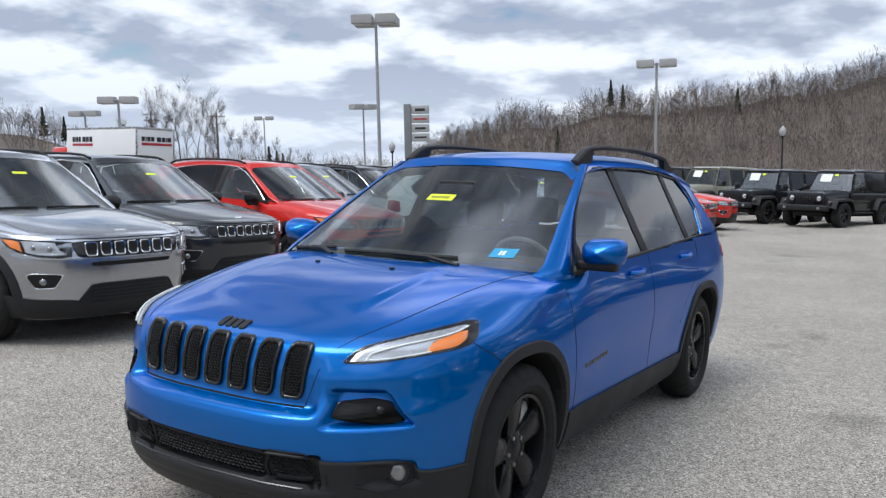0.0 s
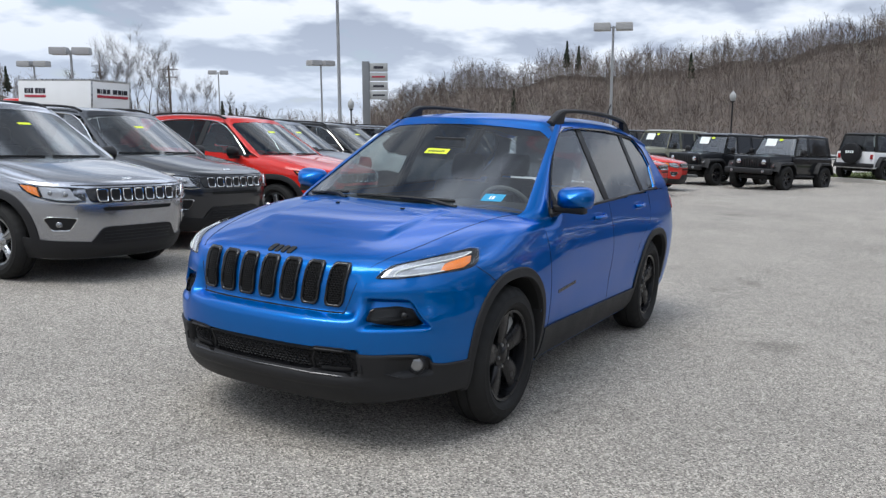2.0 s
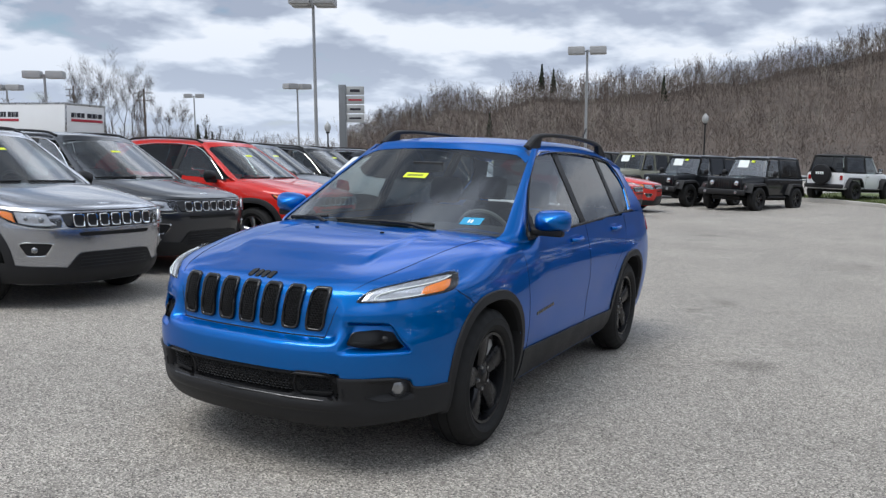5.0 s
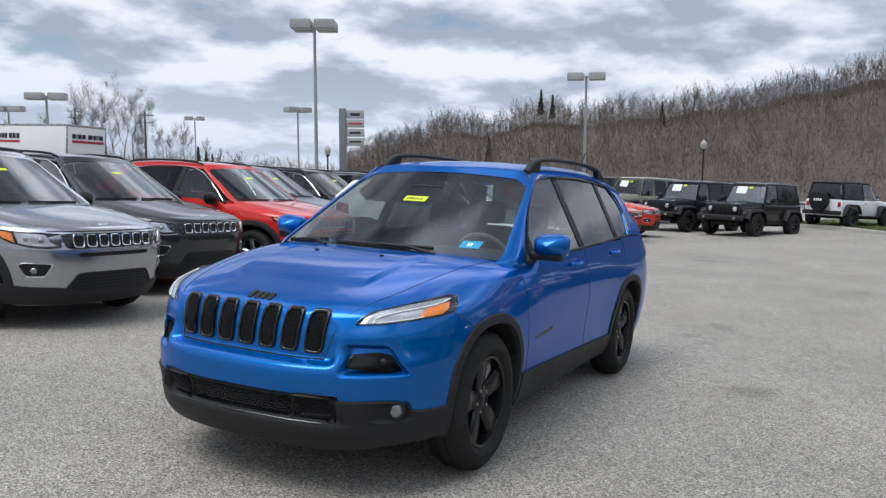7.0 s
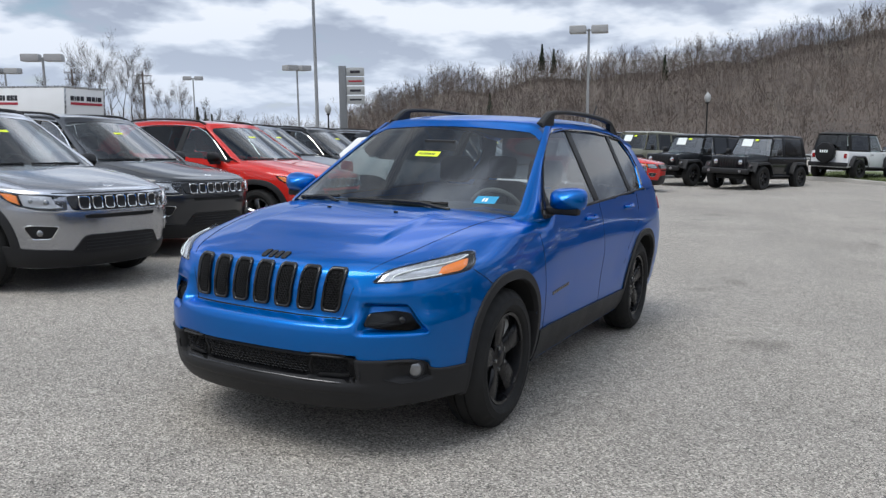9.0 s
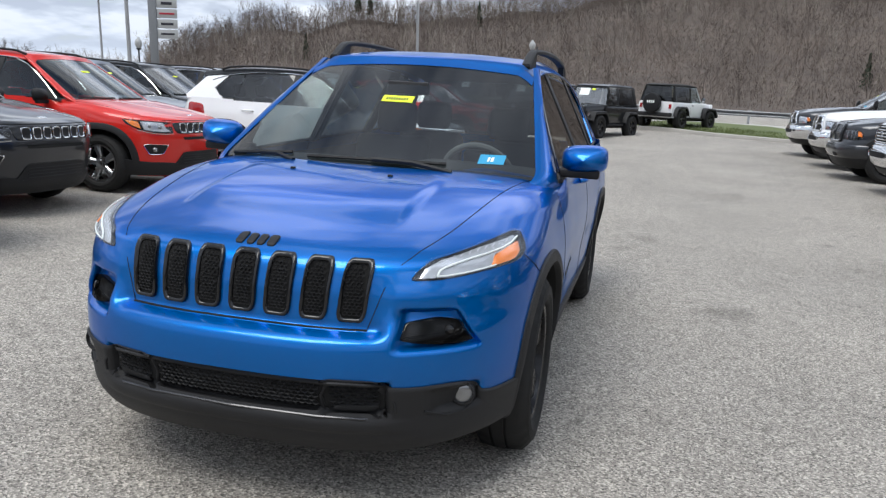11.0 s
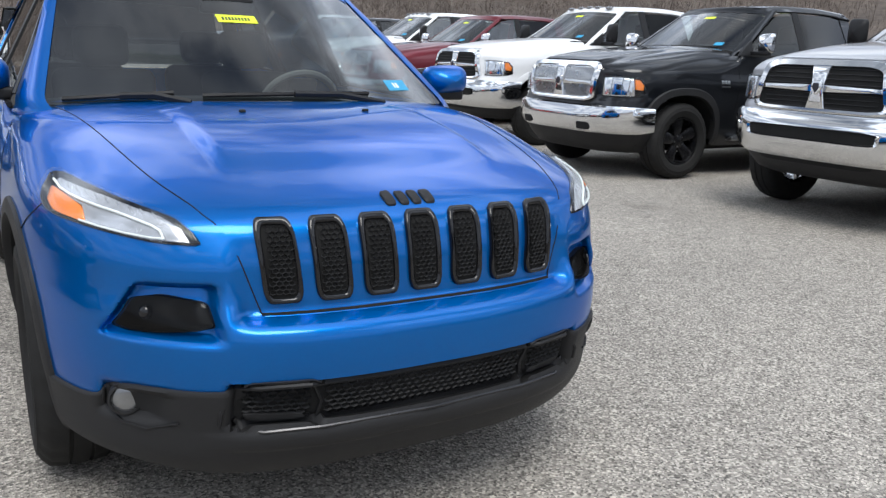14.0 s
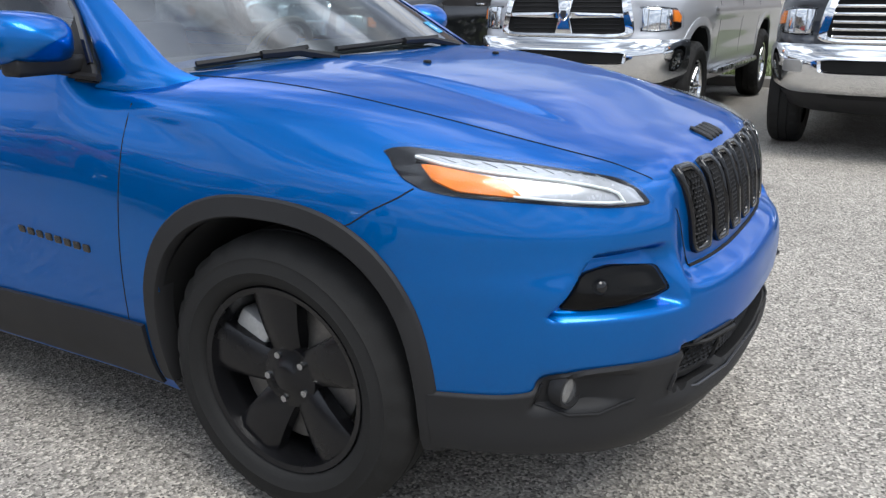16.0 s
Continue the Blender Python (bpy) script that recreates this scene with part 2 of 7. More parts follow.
M_PINE = mat("pine_needles", (0.018, 0.03, 0.014), 0.95, 0, 0.35, 0.3, 3, 0)
M_TRUCKW = mat("white_box_panel", (0.70, 0.71, 0.72), 0.5, 0, 0.05, 0.6, 20)
M_SIGN = mat("sign_panel_grey", (0.17, 0.18, 0.19), 0.5, 0.1, 0.1, 1, 20)
M_SIGNW = mat("sign_panel_pale", (0.36, 0.37, 0.37), 0.5, 0, 0.06, 1, 20)
M_CRIMSON = mat("crimson_lettering", (0.35, 0.02, 0.04), 0.5, 0, 0.1, 2, 20)


# ---- mesh helpers ----
def mesh_of(name, bm, material, smooth=40.0):
    me = bpy.data.meshes.new(name)
    bm.normal_update()
    bm.to_mesh(me)
    bm.free()
    for m in material if isinstance(material, (list, tuple)) else (material,):
        me.materials.append(m)
    if smooth:
        me.polygons.foreach_set("use_smooth", [True] * len(me.polygons))
        me.set_sharp_from_angle(angle=radians(smooth))
    return me


def part(name, bm, material, parent=None, label="", smooth=40.0):
    """Links a bmesh as one mesh object under a thing or a part."""
    ob = new(name, mesh_of(name, bm, material, smooth))
    if parent is not None:
        ob.parent = parent
    if label:
        ob["label"] = label
    return ob


def thing(name, m, label, category, group="", kind=""):
    """An Empty at the base of a thing, that carries its parts."""
    ob = new(name)
    ob.empty_display_size = 0.2
    ob.matrix_world = m
    return tagged(ob, label, category, group, kind)


def box(bm, lo, hi, bevel=0.0, m=None, segs=2):
    """A box from corner to corner, with rounded edges, into bm."""
    lo, hi = Vector(lo), Vector(hi)
    mat4 = Matrix.Translation((lo + hi) / 2) @ Matrix.Diagonal((*(hi - lo), 1))
    vs = bmesh.ops.create_cube(bm, size=1.0, matrix=mat4)["verts"]
    if bevel:
        es = list({e for v in vs for e in v.link_edges})
        made = bmesh.ops.bevel(bm, geom=es, offset=bevel, segments=segs, affect="EDGES", profile=0.5)
        vs = list({v for f in made["faces"] for v in f.verts} | {v for v in vs if v.is_valid})
    if m is not None:
        bmesh.ops.transform(bm, matrix=m, verts=[v for v in vs if v.is_valid])
    return bm


def cyl(bm, a, b, r0, r1=None, seg=16, caps=True):
    """A tapered cylinder from a to b."""
    a, b = Vector(a), Vector(b)
    r1 = r0 if r1 is None else r1
    q = (b - a).to_track_quat("Z", "Y").to_matrix().to_4x4()
    m = Matrix.Translation((a + b) / 2) @ q
    bmesh.ops.create_cone(bm, cap_ends=caps, segments=seg, radius1=r0, radius2=r1, depth=(b - a).length, matrix=m)
    return bm


def grid_faces(bm, rows, closed=False, flip=False):
    """Quads between rows of points; returns the vertices."""
    vs = [[bm.verts.new(p) for p in r] for r in rows]
    for i in range(len(vs) - 1):
        k = len(vs[i])
        for j in range(k if closed else k - 1):
            q = [vs[i][j], vs[i][(j + 1) % k], vs[i + 1][(j + 1) % k], vs[i + 1][j]]
            if len(set(q)) == 4:
                try:
                    bm.faces.new(q[::-1] if flip else q)
                except ValueError:
                    pass
    return vs


def spline(keys, t):
    """Smooth curve through (t, value...) keys; values may be numbers or tuples."""
    n = len(keys)
    if t <= keys[0][0]:
        return np.array(keys[0][1:], float)
    if t >= keys[-1][0]:
        return np.array(keys[-1][1:], float)
    i = next(k for k in range(n - 1) if keys[k][0] <= t <= keys[k + 1][0])
    p1, p2 = np.array(keys[i], float), np.array(keys[i + 1], float)
    p0 = np.array(keys[i - 1], float) if i else p1
    p3 = np.array(keys[i + 2], float) if i + 2 < n else p2
    h = p2[0] - p1[0]
    u = (t - p1[0]) / h

    def slope(a, b, c):
        if b is a or c is b:
            return (c[1:] - a[1:]) / max(c[0] - a[0], 1e-9)
        d0, d1 = (b[1:] - a[1:]) / (b[0] - a[0]), (c[1:] - b[1:]) / (c[0] - b[0])
        out = (c[1:] - a[1:]) / (c[0] - a[0])
        lim = 3 * np.minimum(abs(d0), abs(d1))
        return np.where(d0 * d1 <= 0, 0, np.clip(out, -lim, lim))

    m1 = slope(p0, p1, p2) if i else (p2[1:] - p1[1:]) / h
    m2 = slope(p1, p2, p3) if i + 2 < n else (p2[1:] - p1[1:]) / h
    u2, u3 = u * u, u * u * u
    return (2 * u3 - 3 * u2 + 1) * p1[1:] + (u3 - 2 * u2 + u) * h * m1 + (3 * u2 - 2 * u3) * p2[1:] + (u3 - u2) * h * m2


def sp(keys, t):
    return float(spline(keys, t)[0])


def smooth(a, b, x):
    u = min(1.0, max(0.0, (x - a) / (b - a)))
    return u * u * (3 - 2 * u)


def plumb(x, y, z=0.0, turn=0.0):
    """A pose that stands plumb on the lot."""
    q = Vector((0, 0, 1)).rotation_difference(UP).to_matrix().to_4x4()
    return Matrix.Translation((x, y, z)) @ q @ pose(0, 0, 0, 0, 0, turn)


def polar(az, dist, eye=(2.53, -3.86)):
    a = radians(az)
    return eye[0] + math.sin(a) * dist, eye[1] + math.cos(a) * dist


# ---- ground and distance ----
def ground_z(x, y):
    """The lot lies flat and lifts a little towards its far end, more on one side."""
    rise = 0.0009 * max(0.0, min(y, 38) - 8) ** 2
    return rise * (0.3 + 0.46 * smooth(-2.5, 1.5, x))


def build_ground():
    def steps(near, far):
        a = list(np.arange(-near, near + 0.01, 2.0))
        return [-far, -600, -250, -120, -80] + a + [80, 120, 250, 600, far]

    bm = bmesh.new()
    xs, ys = steps(60, 2500), steps(60, 2500)
    grid_faces(bm, [[(x, y, ground_z(x, y)) for x in xs] for y in ys])
    ob = part("ground", bm, M_ASPHALT, None, smooth=60)
    tagged(ob, "pale grey weathered asphalt of the dealer's lot", "ground", "", "structure")


build_ground()

KERB = [(-1.2, 33.4), (0.3, 32.4), (1.75, 31.4), (3.4, 30.0), (6.0, 29.0), (8.6, 28.0), (9.9, 26.6), (10.4, 24.0), (10.4, -22.0)]


def build_verge():
    def along(k):
        out = []
        for (x0, y0), (x1, y1) in zip(k, k[1:]):
            d = max(2, int(math.hypot(x1 - x0, y1 - y0) / 1.5))
            out += [(x0 + (x1 - x0) * i / d, y0 + (y1 - y0) * i / d) for i in range(d)]
        return out + [k[-1]]

    line = along(KERB)
    prof = ((0.0, -0.1), (0.0, 0.12), (0.02, 0.14), (0.14, 0.145), (0.15, 0.10))
    rows = []
    for i, (x, y) in enumerate(line):
        a, b = line[max(0, i - 1)], line[min(len(line) - 1, i + 1)]
        d = Vector((b[0] - a[0], b[1] - a[1])).normalized()
        nx, ny = -d.y, d.x
        rows.append([(x + nx * u, y + ny * u, ground_z(x, y) + v) for u, v in prof])
    bm = bmesh.new()
    grid_faces(bm, rows)
    tagged(part("kerb", bm, M_CONC, None, smooth=30), "pale concrete kerb at the edge of the lot", "kerb", "", "structure")
    # grass behind the kerb
    bm = bmesh.new()
    rows = []
    for i, (x, y) in enumerate(line):
        a, b = line[max(0, i - 1)], line[min(len(line) - 1, i + 1)]
        d = Vector((b[0] - a[0], b[1] - a[1])).normalized()
        nx, ny = -d.y, d.x
        r = []
        for u in (0.15, 0.6, 1.5, 3.0, 5.0, 7.5):
            w = 0.02 * math.sin(x * 3 + u * 7) + 0.02 * math.sin(y * 2.3 + u * 3)
            r.append((x + nx * u, y + ny * u, ground_z(x + nx * u, y + ny * u) + 0.10 + w * (u > 0.2)))
        rows.append(r)
    grid_faces(bm, rows)
    tagged(part("verge", bm, M_GRASS, None, smooth=60), "short green grass verge behind the kerb", "grass", "", "structure")
    # grass blades
    rnd = random.Random(5)
    vs, fs = [], []
    for _ in range(26000):
        k = rnd.random() ** 1.0 * (len(line) - 1)
        i = min(int(k), len(line) - 2)
        f = k - i
        x = line[i][0] + (line[i + 1][0] - line[i][0]) * f
        y = line[i][1] + (line[i + 1][1] - line[i][1]) * f
        d = Vector((line[i + 1][0] - line[i][0], line[i + 1][1] - line[i][1])).normalized()
        u = 0.2 + 4 * rnd.random() ** 1.5
        x, y = x - d.y * u, y + d.x * u
        z, h, a = ground_z(x, y) + 0.09, rnd.uniform(0.05, 0.13), rnd.uniform(0, 6.28)
        c, s = math.cos(a) * 0.012, math.sin(a) * 0.012
        j = len(vs)
        vs += [(x - c, y - s, z), (x + c, y + s, z), (x + rnd.uniform(-.04, .04), y + rnd.uniform(-.04, .04), z + h)]
        fs.append((j, j + 1, j + 2))
    me = bpy.data.meshes.new("grass_blades")
    me.from_pydata(vs, [], fs)
    me.materials.append(M_GRASS)
    tagged(new("grass_blades", me), "short green grass blades on the verge", "grass", "", "stuff")
    # the road past the grass
    bm = bmesh.new()
    grid_faces(bm, [[(x, y, ground_z(x, 38) + 0.03) for x in np.linspace(-3, 90, 40)] for y in (37.9, 40, 43, 45)])
    tagged(part("road", bm, M_CONC, None, smooth=60), "pale road running past the lot", "road", "", "structure")


build_verge()


def build_guardrail():
    g = thing("guardrail", Matrix.Identity(4), "weathered galvanised steel guardrail beside the road", "guardrail")
    prof = [(-0.02, 0.0), (0.03, 0.06), (-0.03, 0.13), (-0.03, 0.18), (0.03, 0.25), (-0.02, 0.31)]
    bm = bmesh.new()
    zb = 1.05
    grid_faces(bm, [[(x, 45.6 - p[0], zb + p[1]) for p in prof] for x in np.linspace(-2, 80, 30)])
    bmesh.ops.solidify(bm, geom=bm.faces[:], thickness=0.012)
    part("rail", bm, M_GALV, g)
    for k in range(22):
        bm = bmesh.new()
        box(bm, (-1.5 + k * 3.8, 45.63, 0.4), (-1.38 + k * 3.8, 45.78, zb + 0.36), 0.01)
        part("post", bm, M_GALV, g)


build_guardrail()

RIDGE = [(-180, 2.6), (-90, 3.4), (-62, 2.6), (-58, 2.3), (-56, 1.4), (-53.5, 0.4), (-50, 0.15), (-37, 0.15), (-33.5, 0.5), (-31, 2.2), (-27, 3.5),
         (-19, 4.7), (-11.7, 5.8), (-4.8, 6.9), (0.4, 7.7), (30, 8.0), (60, 10.0), (90, 12.0), (130, 10.0), (160, 6.0), (180, 2.6)]
FOOT, TOP = 210.0, 470.0


def hill_z(az, r):
    top = TOP * math.tan(radians(sp(RIDGE, az)))
    u = (r - FOOT) / (TOP - FOOT)
    h = top * smooth(0, 1, u * 0.5 + 0.0) * 2.0 if u < 1 else top
    return max(0.0, h + (noise.noise((az * 0.35, r * 0.012, 0)) * 5.0 * min(1, max(0, u) * 3) * min(1, top / 25)))


def build_hills():
    bm = bmesh.new()
    rows = []
    for az in np.arange(-180, 180.1, 1.5):
        r_ = []
        for r in (FOOT - 15, FOOT, 235, 260, 290, 320, 350, 380, 410, 440, 470, 520, 700):
            x, y = polar(az, r)
            z = hill_z(az, r) if r < 500 else hill_z(az, 470) * (0.9 if r < 600 else 0.2)
            r_.append((x, y, z + (0.3 if r > FOOT else -0.5) - 3.0 * smooth(405, 470, r)))
        rows.append(r_)
    grid_faces(bm, rows, flip=True)
    tagged(part("hillside", bm, M_EARTH, None, smooth=70), "brown wooded hillside round the valley", "hill", "", "structure")


build_hills()


def branch_tree(seed, height, levels=3, thin=1.0, spread=1.0):
    """Limbs of a bare tree: rows of (start, end, r0, r1), the trunk first."""
    rnd = random.Random(seed)
    out = []

    def grow(p, d, length, r, lev):
        steps = 3 if lev == 0 else 2
        for s in range(steps):
            d2 = (d + Vector((rnd.gauss(0, .08), rnd.gauss(0, .08), rnd.gauss(0.02, .05))) * (1 + lev * 0.6)).normalized()
            q = p + d2 * length / steps
            r2 = r * (0.78 if s < steps - 1 else 0.6)
            out.append((p, q, r, r2, lev))
            if lev < levels:
                for _ in range(rnd.choice((1, 2, 2, 3)) if (lev or s) else rnd.choice((0, 1))):
                    ax = Vector((rnd.gauss(0, 1), rnd.gauss(0, 1), 0)).normalized()
                    dd = (d2 * rnd.uniform(0.6, 1.0) + ax * rnd.uniform(0.45, 0.9) * spread + Vector((0, 0, 0.25))).normalized()
                    grow(q, dd, length * rnd.uniform(0.38, 0.62), r2 * rnd.uniform(0.45, 0.65), lev + 1)
            p, d, r = q, d2, r2

    grow(Vector((0, 0, 0)), Vector((0, 0, 1)), height * 0.72, height * 0.016 * thin, 0)
    return out


def limb_mesh(limbs, sides=4, least=0.0, flat=False):
    """Limbs as bars; flat: those past the trunk as single blades, for trees far off."""
    vs, fs = [], []
    for p, q, r0, r1, lev in limbs:
        k = sides if lev < 2 else 3
        d = (q - p).normalized()
        a = d.orthogonal().normalized()
        b = d.cross(a)
        j = len(vs)
        if flat and lev:
            s = a * math.cos(p.x * 90) + b * math.sin(p.x * 90)
            vs += [tuple(p + s * max(r0, least)), tuple(p - s * max(r0, least)), tuple(q - s * max(r1, least)), tuple(q + s * max(r1, least))]
            fs.append((j, j + 1, j + 2, j + 3))
            continue
        for c, r in ((p, max(r0, least)), (q, max(r1, least))):
            vs += [tuple(c + (a * math.cos(6.283 * i / k) + b * math.sin(6.283 * i / k)) * r) for i in range(k)]
        fs += [(j + i, j + (i + 1) % k, j + k + (i + 1) % k, j + k + i) for i in range(k)]
    return vs, fs


def build_woods():
    """Bare woods over the hillside: some thousands of far trees."""
    kinds = []
    for s in range(8):
        limbs = branch_tree(100 + s, 1.0, 2, 0.55, 0.85)
        v, f = limb_mesh([l for l in limbs if l[4] == 0], 3, 0.003)
        rt = random.Random(s)
        # limbs and twigs far off: slim blades that end in a point
        for p, q, r0, r1, lev in [l for l in limbs if l[4]]:
            fine = [(p, q + (q - p) * 0.35, 0.0055 if lev == 1 else 0.0045)]
            for _ in range(3 - lev):
                m = p + (q - p) * rt.random()
                fine.append((m, m + Vector((rt.gauss(0, 0.06), rt.gauss(0, 0.06), rt.uniform(-0.01, 0.10))), 0.004))
            for m, e, r in fine:
                w = Vector((rt.gauss(0, 1), rt.gauss(0, 1), 0)).normalized() * r
                j = len(v)
                v += [tuple(m + w), tuple(m - w), tuple(e)]
                f.append((j, j + 1, j + 2))
        kinds.append((np.array(v), np.array(f, dtype=object)))
    rnd = random.Random(11)
    vs, fs, base = [], [], 0
    twig, pale = [], []
    sp_ridge = [sp(RIDGE, az - 180 + 0.5) for az in range(361)]
    step_a, step_r = 1.0, 10.0
    table = [[hill_z(-40 + a * step_a, FOOT - 15 + b * step_r) if FOOT - 15 + b * step_r <= 470 else hill_z(-40 + a * step_a, 470) for b in range(32)] for a in range(100)]

    def hill_z_fast(az, r):
        u, v = (az + 40) / step_a, min((r - FOOT + 15) / step_r, 30.0)
        i, j = int(u), int(v)
        f, g = u - i, v - j
        return table[i][j] * (1 - f) * (1 - g) + table[i + 1][j] * f * (1 - g) + table[i][j + 1] * (1 - f) * g + table[i + 1][j + 1] * f * g

    count = 0
    while count < 7600:
        az = rnd.uniform(-36, 62) if rnd.random() < 0.82 else (rnd.uniform(-76, -53) if rnd.random() < 0.55 else rnd.uniform(-180, 180))
        r = FOOT + (TOP + 14 - FOOT) * (rnd.random() ** 0.55)
        h = rnd.uniform(6.5, 13)
        if count < 700:
            # the low belt of brush across the valley's mouth
            az, r, h = rnd.uniform(-54, -30), rnd.uniform(150, 205), rnd.uniform(2.2, 5.2)
        elif sp(RIDGE, az) < 0.35:
            continue
        elif count < 2700:
            # taller trees along the crest
            r, h = rnd.uniform(440, 486), rnd.uniform(8, 15)
        x, y = polar(az, r)
        z = (hill_z(az, min(r, 469)) - 2.0 * smooth(405, 470, r) if r > FOOT else 0.0) - 0.3
        v, f = kinds[rnd.randrange(8)]
        a = rnd.uniform(0, 6.28)
        c, s = math.cos(a) * h, math.sin(a) * h
        w = np.empty_like(v)
        zz = v[:, 2] * h
        w[:, 0] = v[:, 0] * c - v[:, 1] * s + x + UP.x * zz
        w[:, 1] = v[:, 0] * s + v[:, 1] * c + y + UP.y * zz
        w[:, 2] = zz + z
        vs.append(w)
        fs += [tuple(i + base for i in q) for q in f]
        pale += [int(count > 2700 and rnd.random() < 0.10)] * len(f)
        base += len(v)
        count += 1
    # twigs and saplings between the trees
    for _ in range(470000):
        az = rnd.uniform(-36, 55)
        top = sp_ridge[int(az + 180)]
        if top < 0.35:
            continue
        r = FOOT - 12 + (TOP + 16 - FOOT) * rnd.random() ** 0.6
        crest = rnd.random() < 0.36
        if crest:
            r = rnd.uniform(446, 482)
        x, y = polar(az, r)
        k = rnd.random() ** (1.7 if crest else 1.15)
        z = hill_z_fast(az, r) - 3.0 * smooth(405, 470, r) + (9.0 if r < 425 else 14.0) * k * (0.60 + 0.22 * math.sin(az * 5.1 + r * 0.13) * math.sin(az * 2.3) + 0.18 * math.sin(az * 11.3 + r * 0.41))
        a, le, w = rnd.uniform(0, 6.28), rnd.uniform(0.7, 2.2), rnd.uniform(0.04, 0.095)
        dx, dy = math.cos(a), math.sin(a)
        lean = rnd.uniform(-1.3, 1.3)
        twig.append(((x - dy * w, y + dx * w, z), (x + dy * w, y - dx * w, z), (x + dx * le * lean, y + dy * le * lean, z + le * rnd.uniform(0.15, 1.0))))
    vs.append(np.array(twig).reshape(-1, 3))
    fs += [(base + 3 * i, base + 3 * i + 1, base + 3 * i + 2) for i in range(len(twig))]
    me = bpy.data.meshes.new("woods")
    me.from_pydata(np.concatenate(vs).tolist(), [], fs)
    me.materials.append(M_BARK)
    me.materials.append(M_PALEBARK)
    pale += [0] * len(twig)
    me.polygons.foreach_set("material_index", pale)
    tagged(new("woods", me), "leafless brown trees covering the hillside", "woods", "", "stuff")


build_woods()


def bare_tree(seed, x, y, h, material, label="leafless grey-brown tree far behind the lot"):
    t = thing("bare_tree", plumb(x, y, 0), label, "tree", "bare trees behind the lot")
    limbs = branch_tree(seed, h, 4, 0.75, 0.8)
    rt = random.Random(seed)
    for p, q, r0, r1, lev in [l for l in limbs if l[4] >= 2]:
        m = p + (q - p) * rt.random()
        limbs.append((m, m + Vector((rt.gauss(0, 0.45), rt.gauss(0, 0.45), rt.uniform(0.3, 1.3))), 0.010, 0.004, 5))
    for nm, sel in (("trunk", [l for l in limbs if l[4] < 2]), ("crown", [l for l in limbs if l[4] >= 2])):
        v, f = limb_mesh(sel, 6, 0.006)
        me = bpy.data.meshes.new(nm)
        me.from_pydata(v, [], f)
        me.materials.append(material)
        o = new(nm, me)
        o.parent = t
        if nm == "crown":
            o["kind"] = "stuff"
    return t


def build_tree_lines():
    rnd = random.Random(3)
    first = {}
    spots = [(-51.0, 118, 10.5), (-49.9, 122, 12.2), (-49.2, 112, 11.8), (-48.3, 128, 11), (-47.6, 120, 10), (-46.6, 124, 11.2), (-45.6, 130, 8.5),
             (-44.9, 125, 7.6), (-44.2, 134, 6.8), (-43.0, 140, 6.2), (-42.2, 150, 5.6), (-41.2, 150, 5.2), (-32.2, 150, 8.5), (-31.2, 165, 10), (-52.6, 135, 8.0),
             (-48.8, 140, 11), (-47.1, 138, 9.2), (-50.5, 136, 9.6)]
    for i, (az, r, h) in enumerate(spots):
        x, y = polar(az, r)
        k = i % 5
        if k not in first:
            first[k] = bare_tree(40 + k, x, y, 11.0, M_TWIG)
            first[k].scale = (h / 13.5,) * 3
        else:
            c = copy_thing(first[k], plumb(x, y, 0, rnd.uniform(0, 360)))
            c.scale = (h / 13.5,) * 3

    # conifers
    def conifer(seed, x, y, z, h):
        r = random.Random(seed)
        t = thing("conifer", plumb(x, y, z), "dark evergreen conifer on the skyline", "tree", "conifers")
        bm = bmesh.new()
        cyl(bm, (0, 0, 0), (0, 0, h * 0.97), h * 0.02, h * 0.004, 8)
        part("trunk", bm, M_BARK, t)
        vs, fs = [], []
        for _ in range(700):
            u = r.random() ** 0.7
            zz = h * (0.12 + 0.88 * u)
            a, rad = r.uniform(0, 6.28), h * 0.2 * (1.03 - u) * (0.35 + 0.65 * r.random()) * (0.8 + 0.3 * math.sin(u * 40))
            px, py = math.cos(a) * rad, math.sin(a) * rad
            w = h * 0.035
            j = len(vs)
            vs += [(px * 0.4, py * 0.4, zz + w), (px - py * 0.4 * w, py + px * 0.4 * w, zz + r.uniform(-w, w)), (px * 1.1, py * 1.1, zz - w * r.uniform(0.3, 1.6)),
                   (px + math.sin(a) * w, py - math.cos(a) * w, zz)]
            fs += [(j, j + 1, j + 2), (j, j + 2, j + 3)]
        me = bpy.data.meshes.new("crown")
        me.from_pydata(vs, [], fs)
        me.materials.append(M_PINE)
        o = new("crown", me)
        o.parent = t

    for i, (az, r, lift, h) in enumerate([(-57.6, 430, 1.9, 15), (-56.4, 425, 1.1, 13), (-43.6, 170, 0, 6.2), (-43.1, 172, 0, 5.5), (-42.7, 168, 0, 4.9), (-20.6, 462, 4.4, 16),
                                          (-19.8, 458, 4.5, 14), (-12.5, 400, 3.2, 13), (12, 300, 3.5, 12), (-24, 330, 1.9, 11)]):
        x, y = polar(az, r)
        conifer(60 + i, x, y, hill_z(az, min(r, 469)) if r > FOOT else 0, h)


build_tree_lines()


